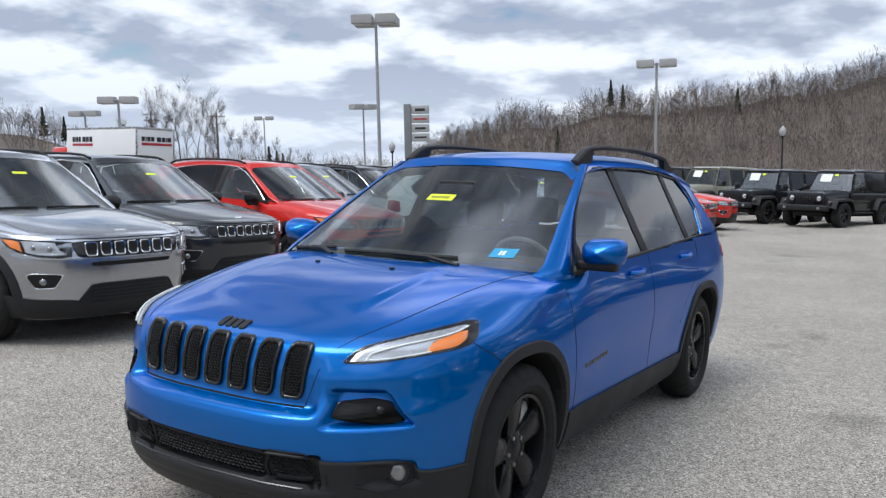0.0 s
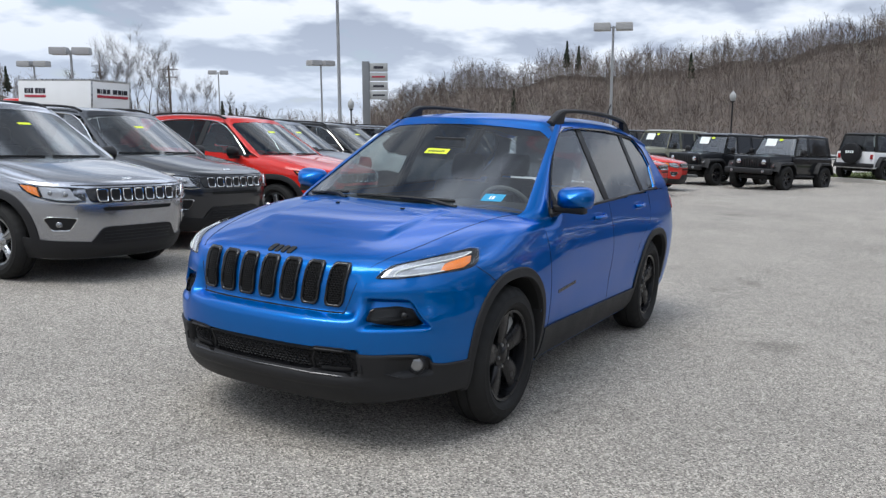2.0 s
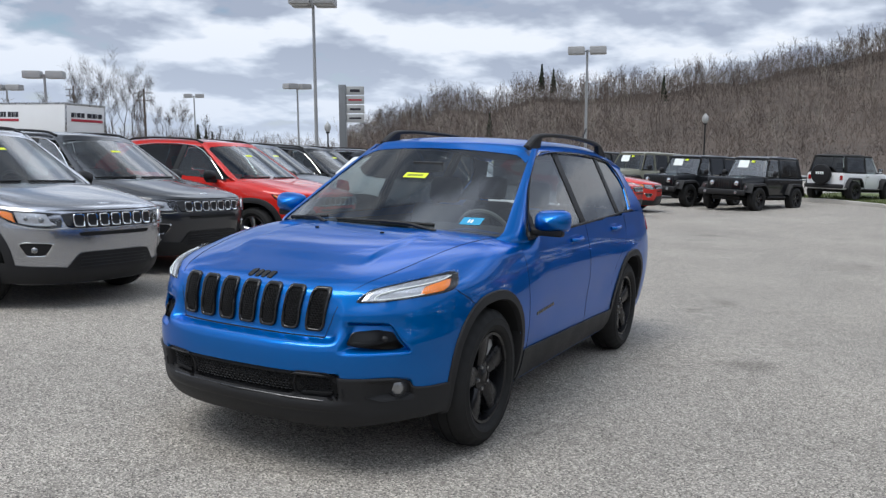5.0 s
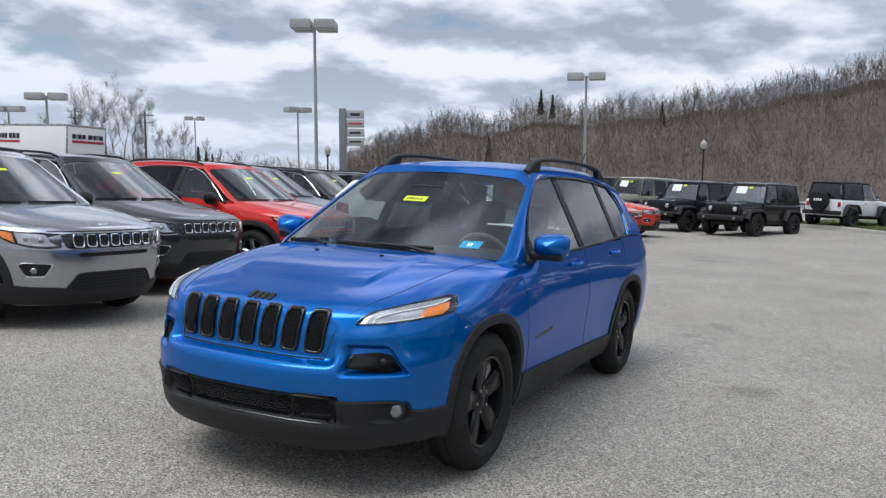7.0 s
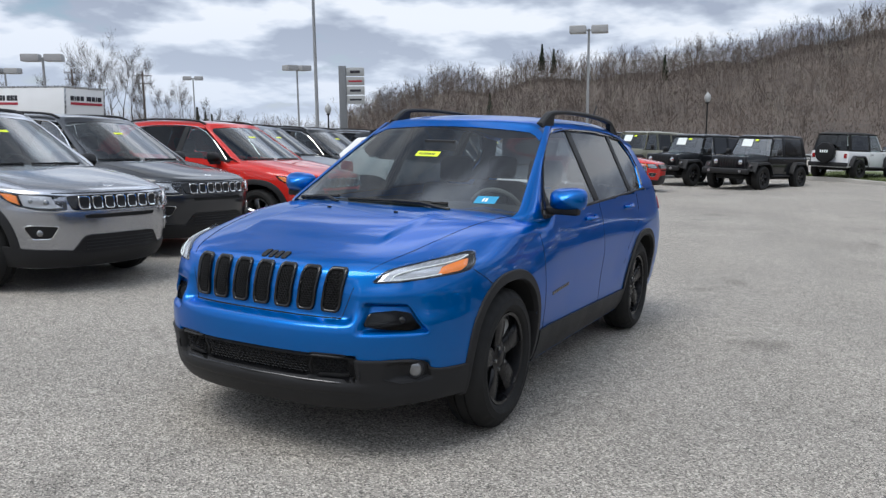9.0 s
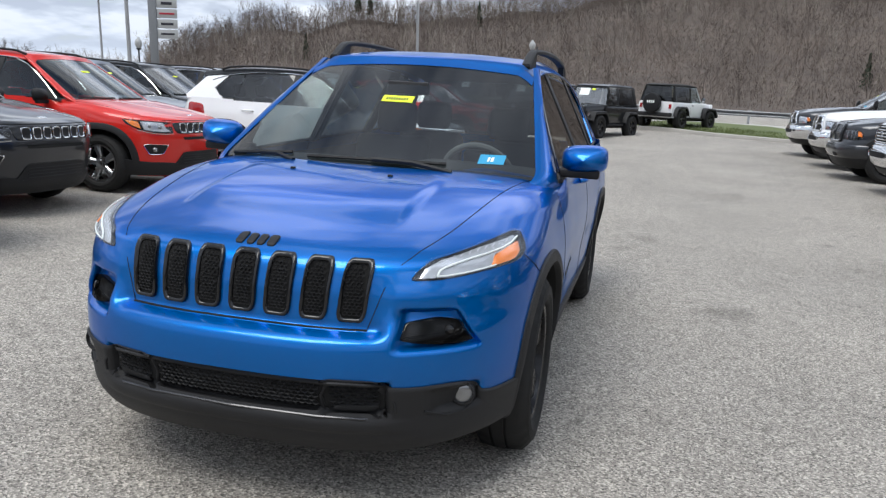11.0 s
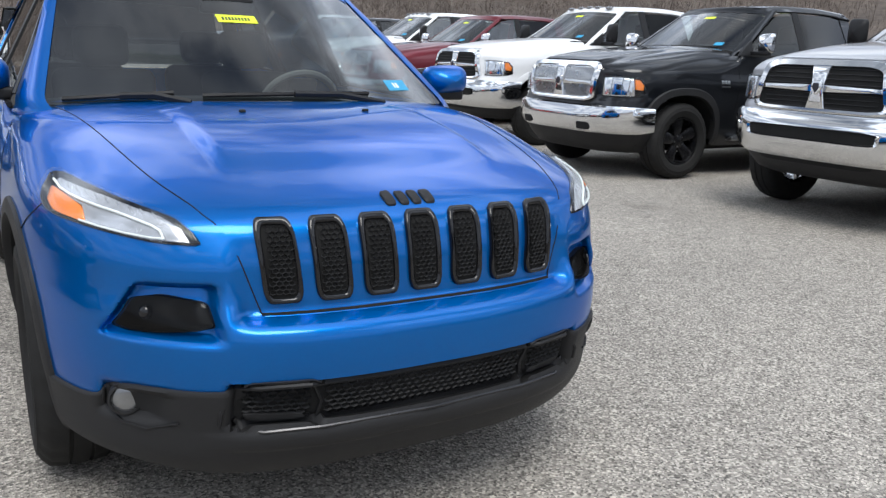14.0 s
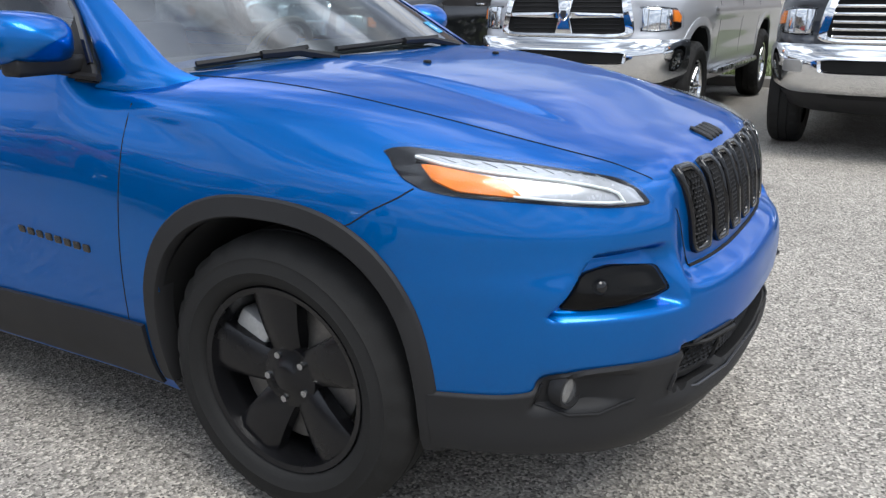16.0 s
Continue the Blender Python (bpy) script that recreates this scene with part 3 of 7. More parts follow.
# ---- posts, sign and truck behind the lot ----
def light_pole(az, dist, el, turn, four=False, label="tall steel lot light with flat box heads"):
    x, y = polar(az, dist)
    top = 1.48 + dist * math.tan(radians(el))
    p = thing("lot_light", plumb(x, y, ground_z(x, y), turn), label, "lot light", "lot lights")
    bm = bmesh.new()
    cyl(bm, (0, 0, 0), (0, 0, 0.6), 0.28, 0.28, 20)
    part("footing", bm, M_CONC, p)
    bm = bmesh.new()
    cyl(bm, (0, 0, 0.5), (0, 0, top), 0.10, 0.075, 14)
    part("pole", bm, M_GALV, p)
    for s in (-1, 1):
        bm = bmesh.new()
        box(bm, (min(0, s * 0.35), -0.04, top - 0.12), (max(0, s * 0.35), 0.04, top - 0.04), 0.01)
        part("arm", bm, M_GALV, p)
        for k in ((-0.55, 0.55) if four else (0,)):
            bm = bmesh.new()
            c = Vector((s * (0.62 if four else 0.70), k, top - 0.03))
            rows = [[(c.x + a * w, c.y + b * w * (0.7 if four else 1), c.z + z) for a, b in ((-1, -1), (1, -1), (1, 1), (-1, 1))] for z, w in ((-0.24, 0.50), (-0.22, 0.53), (0.16, 0.53), (0.23, 0.49))]
            vs = grid_faces(bm, rows, closed=True)
            bm.faces.new(vs[0][::-1])
            bm.faces.new(vs[-1])
            h = part("lamp_head", bm, M_LAMPHEAD, p)
            bm = bmesh.new()
            box(bm, (c.x - 0.42, c.y - (0.28 if four else 0.42), c.z - 0.256), (c.x + 0.42, c.y + (0.28 if four else 0.42), c.z - 0.242), 0.004)
            part("lens", bm, M_SIGNW, h, "milky lamp lens")
    return p


light_pole(-35.75, 45, 9.85, 28, True, "tall steel lot light with four box heads")
light_pole(-17.35, 56, 7.35, 15)
light_pole(-37.0, 78, 4.3, 70)
light_pole(-43.75, 110, 3.35, 45)
light_pole(-52.55, 61, 4.05, 40)
light_pole(-54.7, 80, 3.1, 30)


def post_lantern(az, dist, el):
    x, y = polar(az, dist)
    top = 1.48 + dist * math.tan(radians(el))
    p = thing("post_lantern", plumb(x, y, 0), "black post lantern with a white globe beside the road", "lamp post", "post lanterns")
    bm = bmesh.new()
    cyl(bm, (0, 0, 0), (0, 0, 0.8), 0.16, 0.10, 16)
    cyl(bm, (0, 0, 0.75), (0, 0, top - 0.75), 0.06, 0.05, 14)
    cyl(bm, (0, 0, top - 0.8), (0, 0, top - 0.7), 0.09, 0.17, 14)
    part("post", bm, M_PLASTIC, p)
    bm = bmesh.new()
    prof = [(0.10, 0), (0.19, 0.12), (0.23, 0.32), (0.20, 0.48), (0.12, 0.56), (0.05, 0.66), (0.02, 0.72)]
    grid_faces(bm, [[(r * math.cos(a), r * math.sin(a), top - 0.7 + z) for a in np.linspace(0, 6.283, 19)[:-1]] for r, z in prof], closed=True)
    part("globe", bm, M_SIGNW, p, "milky white globe")


post_lantern(-9.6, 62, 3.65)
post_lantern(-35.0, 58, 2.2)


def pylon_sign():
    x, y = polar(-33.35, 70)
    s = thing("pylon_sign", plumb(x, y, 0, 30), "grey dealer pylon sign with four stacked panels", "sign")
    bm = bmesh.new()
    box(bm, (-1.05, -0.25, 0), (-0.45, 0.25, 7.3), 0.03)
    part("pylon", bm, M_SIGN, s)
    for k in range(4):
        bm = bmesh.new()
        z = 4.2 + k * 0.76
        box(bm, (-0.44, -0.18, z), (1.05, 0.18, z + 0.68), 0.04)
        o = part("panel", bm, M_SIGNW, s, "pale sign panel with worn marks")
        bm = bmesh.new()
        for a, b, c, d in (((-0.2, 0.8, 0.28, 0.42),), ((-0.15, 0.75, 0.24, 0.42),), ((-0.25, 0.85, 0.26, 0.4),), ((-0.1, 0.7, 0.22, 0.44),))[k]:
            box(bm, (a, -0.19, z + c), (b, -0.178, z + d), 0.003)
        part("mark", bm, M_CRIMSON if k == 2 else M_INK, o, "dark bar in place of lettering")


pylon_sign()


def box_truck():
    x, y = polar(-51.7, 50)
    t = thing("box_truck", pose(x, y, 0, 0, 0, 51.7 + 33), "white box truck with dark lettering and a crimson stripe", "truck")
    # local: -y is the rear, the rear's left corner at the origin
    W, L, z0, z1 = 2.5, 7.4, 1.05, 3.72
    bm = bmesh.new()
    box(bm, (0, 0, z0), (W, L, z1), 0.03)
    part("cargo_box", bm, M_TRUCKW, t)
    bm = bmesh.new()
    for a, b in (((0, -0.02, z1 - 0.12), (W, 0.05, z1 + 0.01)), ((0, -0.02, z0), (0.09, 0.05, z1 - 0.12)), ((W - 0.09, -0.02, z0), (W, 0.05, z1 - 0.12)), ((0, -0.02, z0 - 0.1), (W, 0.05, z0))):
        box(bm, a, b, 0.01)
    part("rear_frame", bm, M_ALLOY, t)
    bm = bmesh.new()
    box(bm, (-0.012, 0, z1 - 0.1), (0.02, L, z1 + 0.012), 0.008)
    part("roof_rail", bm, M_ALLOY, t)
    for rear in (True, False):
        bm2 = bmesh.new()
        ws = (0.2, 0.06, 0.2, 0.2, 0.28, 0.2, 0.06, 0.24)
        u = 0.0
        for i, w in enumerate(ws):
            k = 1.0 if rear else 1.15
            bm = bmesh.new()
            if rear:
                box(bm, (0.35 + u, -0.03, 2.95), (0.35 + u + w, -0.012, 3.2), 0.004)
            else:
                box(bm, (-0.02, L - 0.7 - (u + w) * k - 0.0, 2.9), (-0.004, L - 0.7 - u * k, 3.2), 0.004)
            u += w + 0.05 + (0.12 if i == 3 else 0)
            part("lettering", bm, M_INK, t, "dark lettering bar")
        if rear:
            box(bm2, (0.35, -0.03, 2.72), (0.35 + u, -0.012, 2.86), 0.004)
        else:
            box(bm2, (-0.02, L - 0.7 - u * 1.15, 2.66), (-0.004, L - 0.7, 2.80), 0.004)
        part("stripe", bm2, M_CRIMSON, t, "crimson stripe")
    bm = bmesh.new()
    box(bm, (0.15, L + 0.35, 0.6), (W - 0.15, L + 2.2, 2.6), 0.18)
    part("cab", bm, M_RED, t, "red truck cab")
    bm = bmesh.new()
    box(bm, (0.5, 0.3, 0.55), (W - 0.5, L + 1.5, 0.98), 0.03)
    part("chassis", bm, M_PLASTIC, t)
    for yy in (1.5, L + 1.0):
        for xx in (0.0, W - 0.3):
            bm = bmesh.new()
            cyl(bm, (xx, yy, 0.5), (xx + 0.3, yy, 0.5), 0.5, 0.5, 24)
            part("wheel", bm, M_RUBBER, t)


box_truck()


def utility_pole(az, dist, el):
    x, y = polar(az, dist)
    top = 1.48 + dist * math.tan(radians(el))
    p = thing("utility_pole", plumb(x, y, 0, 40), "weathered wooden utility pole with crossarms", "utility pole", "utility poles")
    bm = bmesh.new()
    cyl(bm, (0, 0, 0), (0, 0, top), 0.2, 0.13, 10)
    part("pole", bm, M_BARK, p)
    for z in (0.5, 1.6):
        bm = bmesh.new()
        box(bm, (-1.3, -0.06, top - z - 0.12), (1.3, 0.06, top - z), 0.01)
        part("crossarm", bm, M_BARK, p)


utility_pole(-46.85, 130, 3.7)
utility_pole(-51.0, 160, 3.6)


# ---- car bodies ----
class Body:
    """A car's skin as level outlines: a rounded nose, flanks and a rounded tail. Local axes: x to the car's left, y to the rear, z up,
    the front axle over the origin."""

    def __init__(self, s):
        self.s = s
        self.cache = {}

    def lev(self, z):
        k = round(z, 4)
        if k not in self.cache:
            s = self.s
            self.cache[k] = (sp(s["W"], z), sp(s["F"], z), sp(s["YC"], z), sp(s["N"], z), sp(s["WD"], z), sp(s["R"], z))
        return self.cache[k]

    def nose(self, phi, z):
        w, f, yc, n, _, _ = self.lev(z)
        x = w * max(0.0, math.sin(phi)) ** (2 / n)
        y = yc - (yc - f) * max(0.0, math.cos(phi)) ** (2 / n)
        return self.shaped(x, y, z)

    def shaped(self, x, y, z):
        d = self.s.get("dent")
        return Vector((x, y + d(x, z), z)) if d else Vector((x, y, z))

    def front_y(self, x, z):
        w, f, yc, n, _, _ = self.lev(z)
        y = yc - (yc - f) * max(0.0, 1 - min(1.0, abs(x) / w) ** n) ** (1 / n)
        return self.shaped(abs(x), y, z).y

    def phi_of(self, x, z):
        w, _, _, n, _, _ = self.lev(z)
        return math.asin(min(1.0, (abs(x) / w) ** (n / 2)))

    def side_x(self, y, z):
        w, f, yc, n, wd, r = self.lev(z)
        if y < yc:
            return w * max(0.0, 1 - min(1.0, (yc - y) / (yc - f)) ** n) ** (1 / n)
        ye = self.s["y_tail"]
        if y > ye:
            return wd * max(0.0, 1 - min(1.0, (y - ye) / (r - ye)) ** 3) ** (1 / 3)
        u = smooth(yc, self.s["y_door"] + 0.15, y)
        return w + (wd - w) * u + self.waist(y, z)

    def waist(self, y, z):
        f = self.s.get("waist")
        return f(y, z) if f else 0.0

    def top_z(self, x, y):
        """Height of the bonnet over (x, y)."""
        a, b = self.s["z_nose"], self.s["z_cowl"]
        for _ in range(30):
            m = (a + b) / 2
            if self.front_y(x, m) < y:
                a = m
            else:
                b = m
        return a

    def normal(self, phi, z):
        e = 1e-3
        a = self.nose(min(phi + 0.01, 1.57), z) - self.nose(max(phi - 0.01, 0.0), z)
        b = self.nose(phi, z + e) - self.nose(phi, z - e)
        n = b.cross(a)
        n = n.normalized() if n.length > 1e-9 else Vector((0, -1, 0))
        return -n if n.y > 0.3 or (n.x < -0.2) else n


def mirrored(bm):
    """Adds the other half of a half-body."""
    made = bmesh.ops.duplicate(bm, geom=bm.verts[:] + bm.edges[:] + bm.faces[:])["geom"]
    vs = [e for e in made if isinstance(e, bmesh.types.BMVert)]
    for v in vs:
        v.co.x = -v.co.x
    bmesh.ops.reverse_faces(bm, faces=[e for e in made if isinstance(e, bmesh.types.BMFace)])
    bmesh.ops.remove_doubles(bm, verts=bm.verts[:], dist=0.0006)
    return bm


def in_arch(y, z, yw, s, k=1.0):
    a, b, zc = s["arch"]
    return (abs((y - yw) / (a * k)) ** 2.5 + abs(max(0, z - zc) / (b * k)) ** 2.5) < 1 and z < zc + b * k


def skin(B, zs, ncol, keep=None):
    """The half skin from the nose to the tail as quads, arches left open."""
    s = B.s
    bm = bmesh.new()
    phis = [math.pi / 2 * (i / ncol) ** 0.92 for i in range(ncol + 1)]
    ys_n = s["side_cols"]
    rows = []
    for z in zs:
        w, f, yc, n, wd, r = B.lev(z)
        row = [B.nose(p, z) for p in phis]
        for i in range(1, ys_n + 1):
            y = yc + (s["y_tail"] - yc) * i / ys_n
            row.append(Vector((B.side_x(y, z), y, z)))
        for i in range(1, 15):
            a = math.pi / 2 * i / 14
            row.append(Vector((wd * math.cos(a) ** (2 / 3), s["y_tail"] + (r - s["y_tail"]) * math.sin(a) ** (2 / 3), z)))
        rows.append(row)
    grid_faces(bm, rows)
    dead = []
    for f in bm.faces:
        c = f.calc_center_median()
        if c.x > s["W"][3][1] * 0.55 and any(in_arch(c.y, c.z, yw, s) for yw in (0.0, s["wb"])):
            dead.append(f)
        elif c.y > s["y_door"] and c.z > s["belt"](c.y):
            dead.append(f)
        elif keep and not keep(c):
            dead.append(f)
    bmesh.ops.delete(bm, geom=dead, context="FACES")
    mirrored(bm)
    bmesh.ops.recalc_face_normals(bm, faces=bm.faces[:])
    return bm


def split_skin(bm, tests):
    """Copies of the skin's faces, one mesh for each test; what passes none stays in the last."""
    bm.faces.ensure_lookup_table()
    owner = []
    for f in bm.faces:
        c = f.calc_center_median()
        owner.append(next((i for i, t in enumerate(tests) if t(c)), len(tests)))
    out = []
    for k in range(len(tests) + 1):
        b = bm.copy()
        b.faces.ensure_lookup_table()
        bmesh.ops.delete(b, geom=[f for f, o in zip(b.faces[:], owner) if o != k], context="FACES")
        out.append(b)
    bm.free()
    return out


def tube(bm, pts, r, sides=6, closed=False):
    """A round bar along points."""
    pts = [Vector(p) for p in pts]
    n = len(pts)
    rows = []
    ref = None
    for i, p in enumerate(pts):
        a = pts[i - 1] if (i or closed) else pts[i]
        b = pts[(i + 1) % n] if (i + 1 < n or closed) else pts[i]
        d = (b - a).normalized()
        if ref is None:
            ref = d.orthogonal().normalized()
        ref = (ref - d * ref.dot(d)).normalized()
        q = d.cross(ref)
        rr = r(i / max(1, n - 1)) if callable(r) else r
        rows.append([p + (ref * math.cos(6.2832 * k / sides) + q * math.sin(6.2832 * k / sides)) * rr for k in range(sides)])
    if closed:
        rows.append(rows[0])
    vs = grid_faces(bm, rows, closed=True)
    if not closed:
        bm.faces.new(vs[0][::-1])
        bm.faces.new(vs[-1])
    bmesh.ops.recalc_face_normals(bm, faces=bm.faces[:])
    return bm


def slab(bm, outline, place, lift, depth, inset=0.0, inner=(0.66, 0.33)):
    """A plate whose outline (u, v) lies on a surface: place(u, v, offset) gives its points; lift is its face's height over the skin."""
    n = len(outline)
    cu, cv = sum(p[0] for p in outline) / n, sum(p[1] for p in outline) / n
    low = [bm.verts.new(place(u, v, lift - depth)) for u, v in outline]
    mid = [bm.verts.new(place(u, v, lift - 0.25 * depth)) for u, v in outline]
    k = 1 - inset
    top = [bm.verts.new(place(cu + (u - cu) * k, cv + (v - cv) * k, lift)) for u, v in outline]
    for a, b in ((low, mid), (mid, top)):
        for i in range(n):
            bm.faces.new((a[i], a[(i + 1) % n], b[(i + 1) % n], b[i]))
    rings = [top]
    for q in inner:
        rings.append([bm.verts.new(place(cu + (u - cu) * k * q, cv + (v - cv) * k * q, lift)) for u, v in outline])
    c = bm.verts.new(place(cu, cv, lift))
    for a, b in zip(rings, rings[1:]):
        for i in range(n):
            bm.faces.new((a[i], a[(i + 1) % n], b[(i + 1) % n], b[i]))
    for i in range(n):
        bm.faces.new((rings[-1][i], rings[-1][(i + 1) % n], c))
    bmesh.ops.recalc_face_normals(bm, faces=bm.faces[:])
    return bm


def strip_fill(bm, lower, upper, cols, rows, place, lift):
    """A patch between two curves u -> v over a run of u."""
    us = cols
    grid_faces(bm, [[place(u, lower(u) + (upper(u) - lower(u)) * r / rows, lift) for u in us] for r in range(rows + 1)])
    return bm


def rounded(pts, k=5, cut=0.3):
    """A closed outline with its corners rounded."""
    out = []
    n = len(pts)
    for i in range(n):
        a, b, c = (np.array(pts[j % n], float) for j in (i - 1, i, i + 1))
        p, q = b + (a - b) * cut, b + (c - b) * cut
        for j in range(k + 1):
            t = j / k
            out.append(tuple((1 - t) ** 2 * p + 2 * t * (1 - t) * b + t * t * q))
    return out


def resample(pts, step):
    out = []
    n = len(pts)
    for i in range(n):
        a, b = np.array(pts[i], float), np.array(pts[(i + 1) % n], float)
        m = max(1, int(np.linalg.norm(b - a) / step))
        out += [tuple(a + (b - a) * j / m) for j in range(m)]
    return out


def nose_place(B, side=1):
    """Points over the nose: u is the angle round it in degrees, v the height."""
    def f(u, v, off):
        phi = radians(u)
        p = B.nose(phi, v) + B.normal(phi, v) * off
        return Vector((p.x * side, p.y, p.z))
    return f


def front_place(B):
    """Points over the front: u is x, v is z."""
    def f(u, v, off):
        y = B.front_y(u, v)
        e = 0.004
        nx, nz = -(B.front_y(u + e, v) - B.front_y(u - e, v)) / (2 * e), -(B.front_y(u, v + e) - B.front_y(u, v - e)) / (2 * e)
        n = -Vector((nx, 1, nz)).normalized()
        return Vector((u, y, v)) + n * off
    return f


def side_place(B, side=1):
    def f(y, z, off):
        return Vector(((B.side_x(y, z) + off) * side, y, z))
    return f


def top_place(B, side=1):
    def f(x, y, off):
        return Vector((x * side, y, B.top_z(abs(x), y) + off))
    return f


def lathe(bm, prof, seg=40, axis="x"):
    rows = [[Vector((a, r * math.cos(t), r * math.sin(t))) for t in np.linspace(0, 2 * math.pi, seg + 1)[:-1]] for a, r in prof]
    grid_faces(bm, rows, closed=True)
    bmesh.ops.recalc_face_normals(bm, faces=bm.faces[:])
    return bm


def car_wheel(parent, x, y, z, R, width, rim_r, side, spoke_m, rim_m, style="five", disc=True):
    """tyre, rim, spokes, hub cap, nuts, brake disc; its face looks to side."""
    w = new("wheel")
    w.parent = parent
    w.matrix_local = Matrix.Translation((x, y, z)) @ (Matrix.Identity(4) if side > 0 else pose(0, 0, 0, 0, 0, 180))
    h = width / 2
    bm = bmesh.new()
    lathe(bm, [(-h + 0.02, rim_r), (-h, R - 0.07), (-h + 0.012, R - 0.03), (-h + 0.035, R - 0.006), (-h * 0.3, R), (-h * 0.28, R - 0.008), (-h * 0.22, R - 0.008), (-h * 0.2, R), (h * 0.2, R), (h * 0.22, R - 0.008),
               (h * 0.28, R - 0.008), (h * 0.3, R), (h - 0.035, R - 0.006), (h - 0.012, R - 0.03), (h - 0.004, R - 0.046), (h - 0.0005, R - 0.048), (h - 0.0015, R - 0.056), (h + 0.001, R - 0.06), (h, R - 0.08), (h + 0.002, R - 0.083), (h - 0.001, R - 0.088), (h - 0.004, rim_r + 0.02), (h - 0.014, rim_r + 0.006), (h - 0.03, rim_r)], 112)
    # grooves cut across the shoulders
    seg = 112
    for i, v in enumerate(bm.verts):
        if (i // seg) in (2, 3, 12, 13) and (i % seg) % 4 == 0:
            v.co.y, v.co.z = v.co.y * (1 - 0.008 / R), v.co.z * (1 - 0.008 / R)
    part("tyre", bm, M_RUBBER, w, "black rubber tyre")
    bm = bmesh.new()
    lathe(bm, [(h - 0.03, rim_r + 0.004), (h - 0.018, rim_r - 0.002), (h - 0.022, rim_r - 0.016), (h - 0.06, rim_r - 0.024), (-h + 0.05, rim_r - 0.03), (-h + 0.03, rim_r)], 48)
    part("rim", bm, rim_m, w)
    n = {"five": 5, "ten": 5, "seven": 7, "six": 6}[style]
    for i in range(n):
        bm = bmesh.new()
        hw = {"five": (0.040, 0.074), "ten": (0.028, 0.05), "seven": (0.018, 0.03), "six": (0.03, 0.05)}[style]
        rows = []
        for q in (0.10, 0.28, 0.5, 0.75, 0.93, 1.0):
            r = 0.03 + (rim_r - 0.045) * q
            ww = hw[0] + (hw[1] - hw[0]) * q
            xx = h - 0.035 - 0.028 * (1 - q) + 0.01 * math.sin(q * 3.1)
            tw = 0.0 if style != "five" else 0.025 * q
            rows.append([(xx - 0.045, -ww + tw, r), (xx - 0.012, -ww * 0.95 + tw, r), (xx, -ww * 0.55 + tw, r), (xx - (0.006 if style == "ten" else 0.002), tw, r), (xx, ww * 0.55 + tw, r), (xx - 0.012, ww * 0.95 + tw, r), (xx - 0.045, ww + tw, r)])
        grid_faces(bm, [[Vector(p) for p in r_] for r_ in rows])
        if style == "ten":
            # a slit splits each spoke
            box(bm, (h - 0.04, -0.008, rim_r * 0.45), (h - 0.026, 0.008, rim_r * 0.9), 0.003)
        bmesh.ops.transform(bm, matrix=pose(0, 0, 0, 360 / n * i + 12, 0, 0), verts=bm.verts[:])
        bmesh.ops.recalc_face_normals(bm, faces=bm.faces[:])
        part("spoke", bm, spoke_m, w)
    bm = bmesh.new()
    lathe(bm, [(h - 0.08, 0.085), (h - 0.054, 0.08), (h - 0.048, 0.05), (h - 0.04, 0.034), (h - 0.038, 0.03), (h - 0.037, 0.0)], 28)
    part("hub", bm, spoke_m, w)
    for i in range(5):
        bm = bmesh.new()
        a = math.radians(72 * i + 48)
        cyl(bm, (h - 0.07, 0.06 * math.sin(a), 0.06 * math.cos(a)), (h - 0.043, 0.06 * math.sin(a), 0.06 * math.cos(a)), 0.0105, 0.009, 6)
        part("lug_nut", bm, M_ALLOY if spoke_m is not M_CHROME else M_CHROME, w)
    if disc:
        bm = bmesh.new()
        lathe(bm, [(-0.002, 0.06), (-0.002, rim_r * 0.74), (0.022, rim_r * 0.74), (0.022, 0.08), (0.036, 0.075), (0.036, 0.0)], 36)
        part("brake_disc", bm, M_DISC, w, "dull steel brake disc")
        bm = bmesh.new()
        box(bm, (-0.04, -0.10, rim_r * 0.42), (0.044, 0.06, rim_r * 0.86), 0.014, pose(0, 0, 0, 62 if side < 0 else -62, 0, 0))
        part("caliper", bm, M_CAST, w, "bare metal brake caliper")
    return w


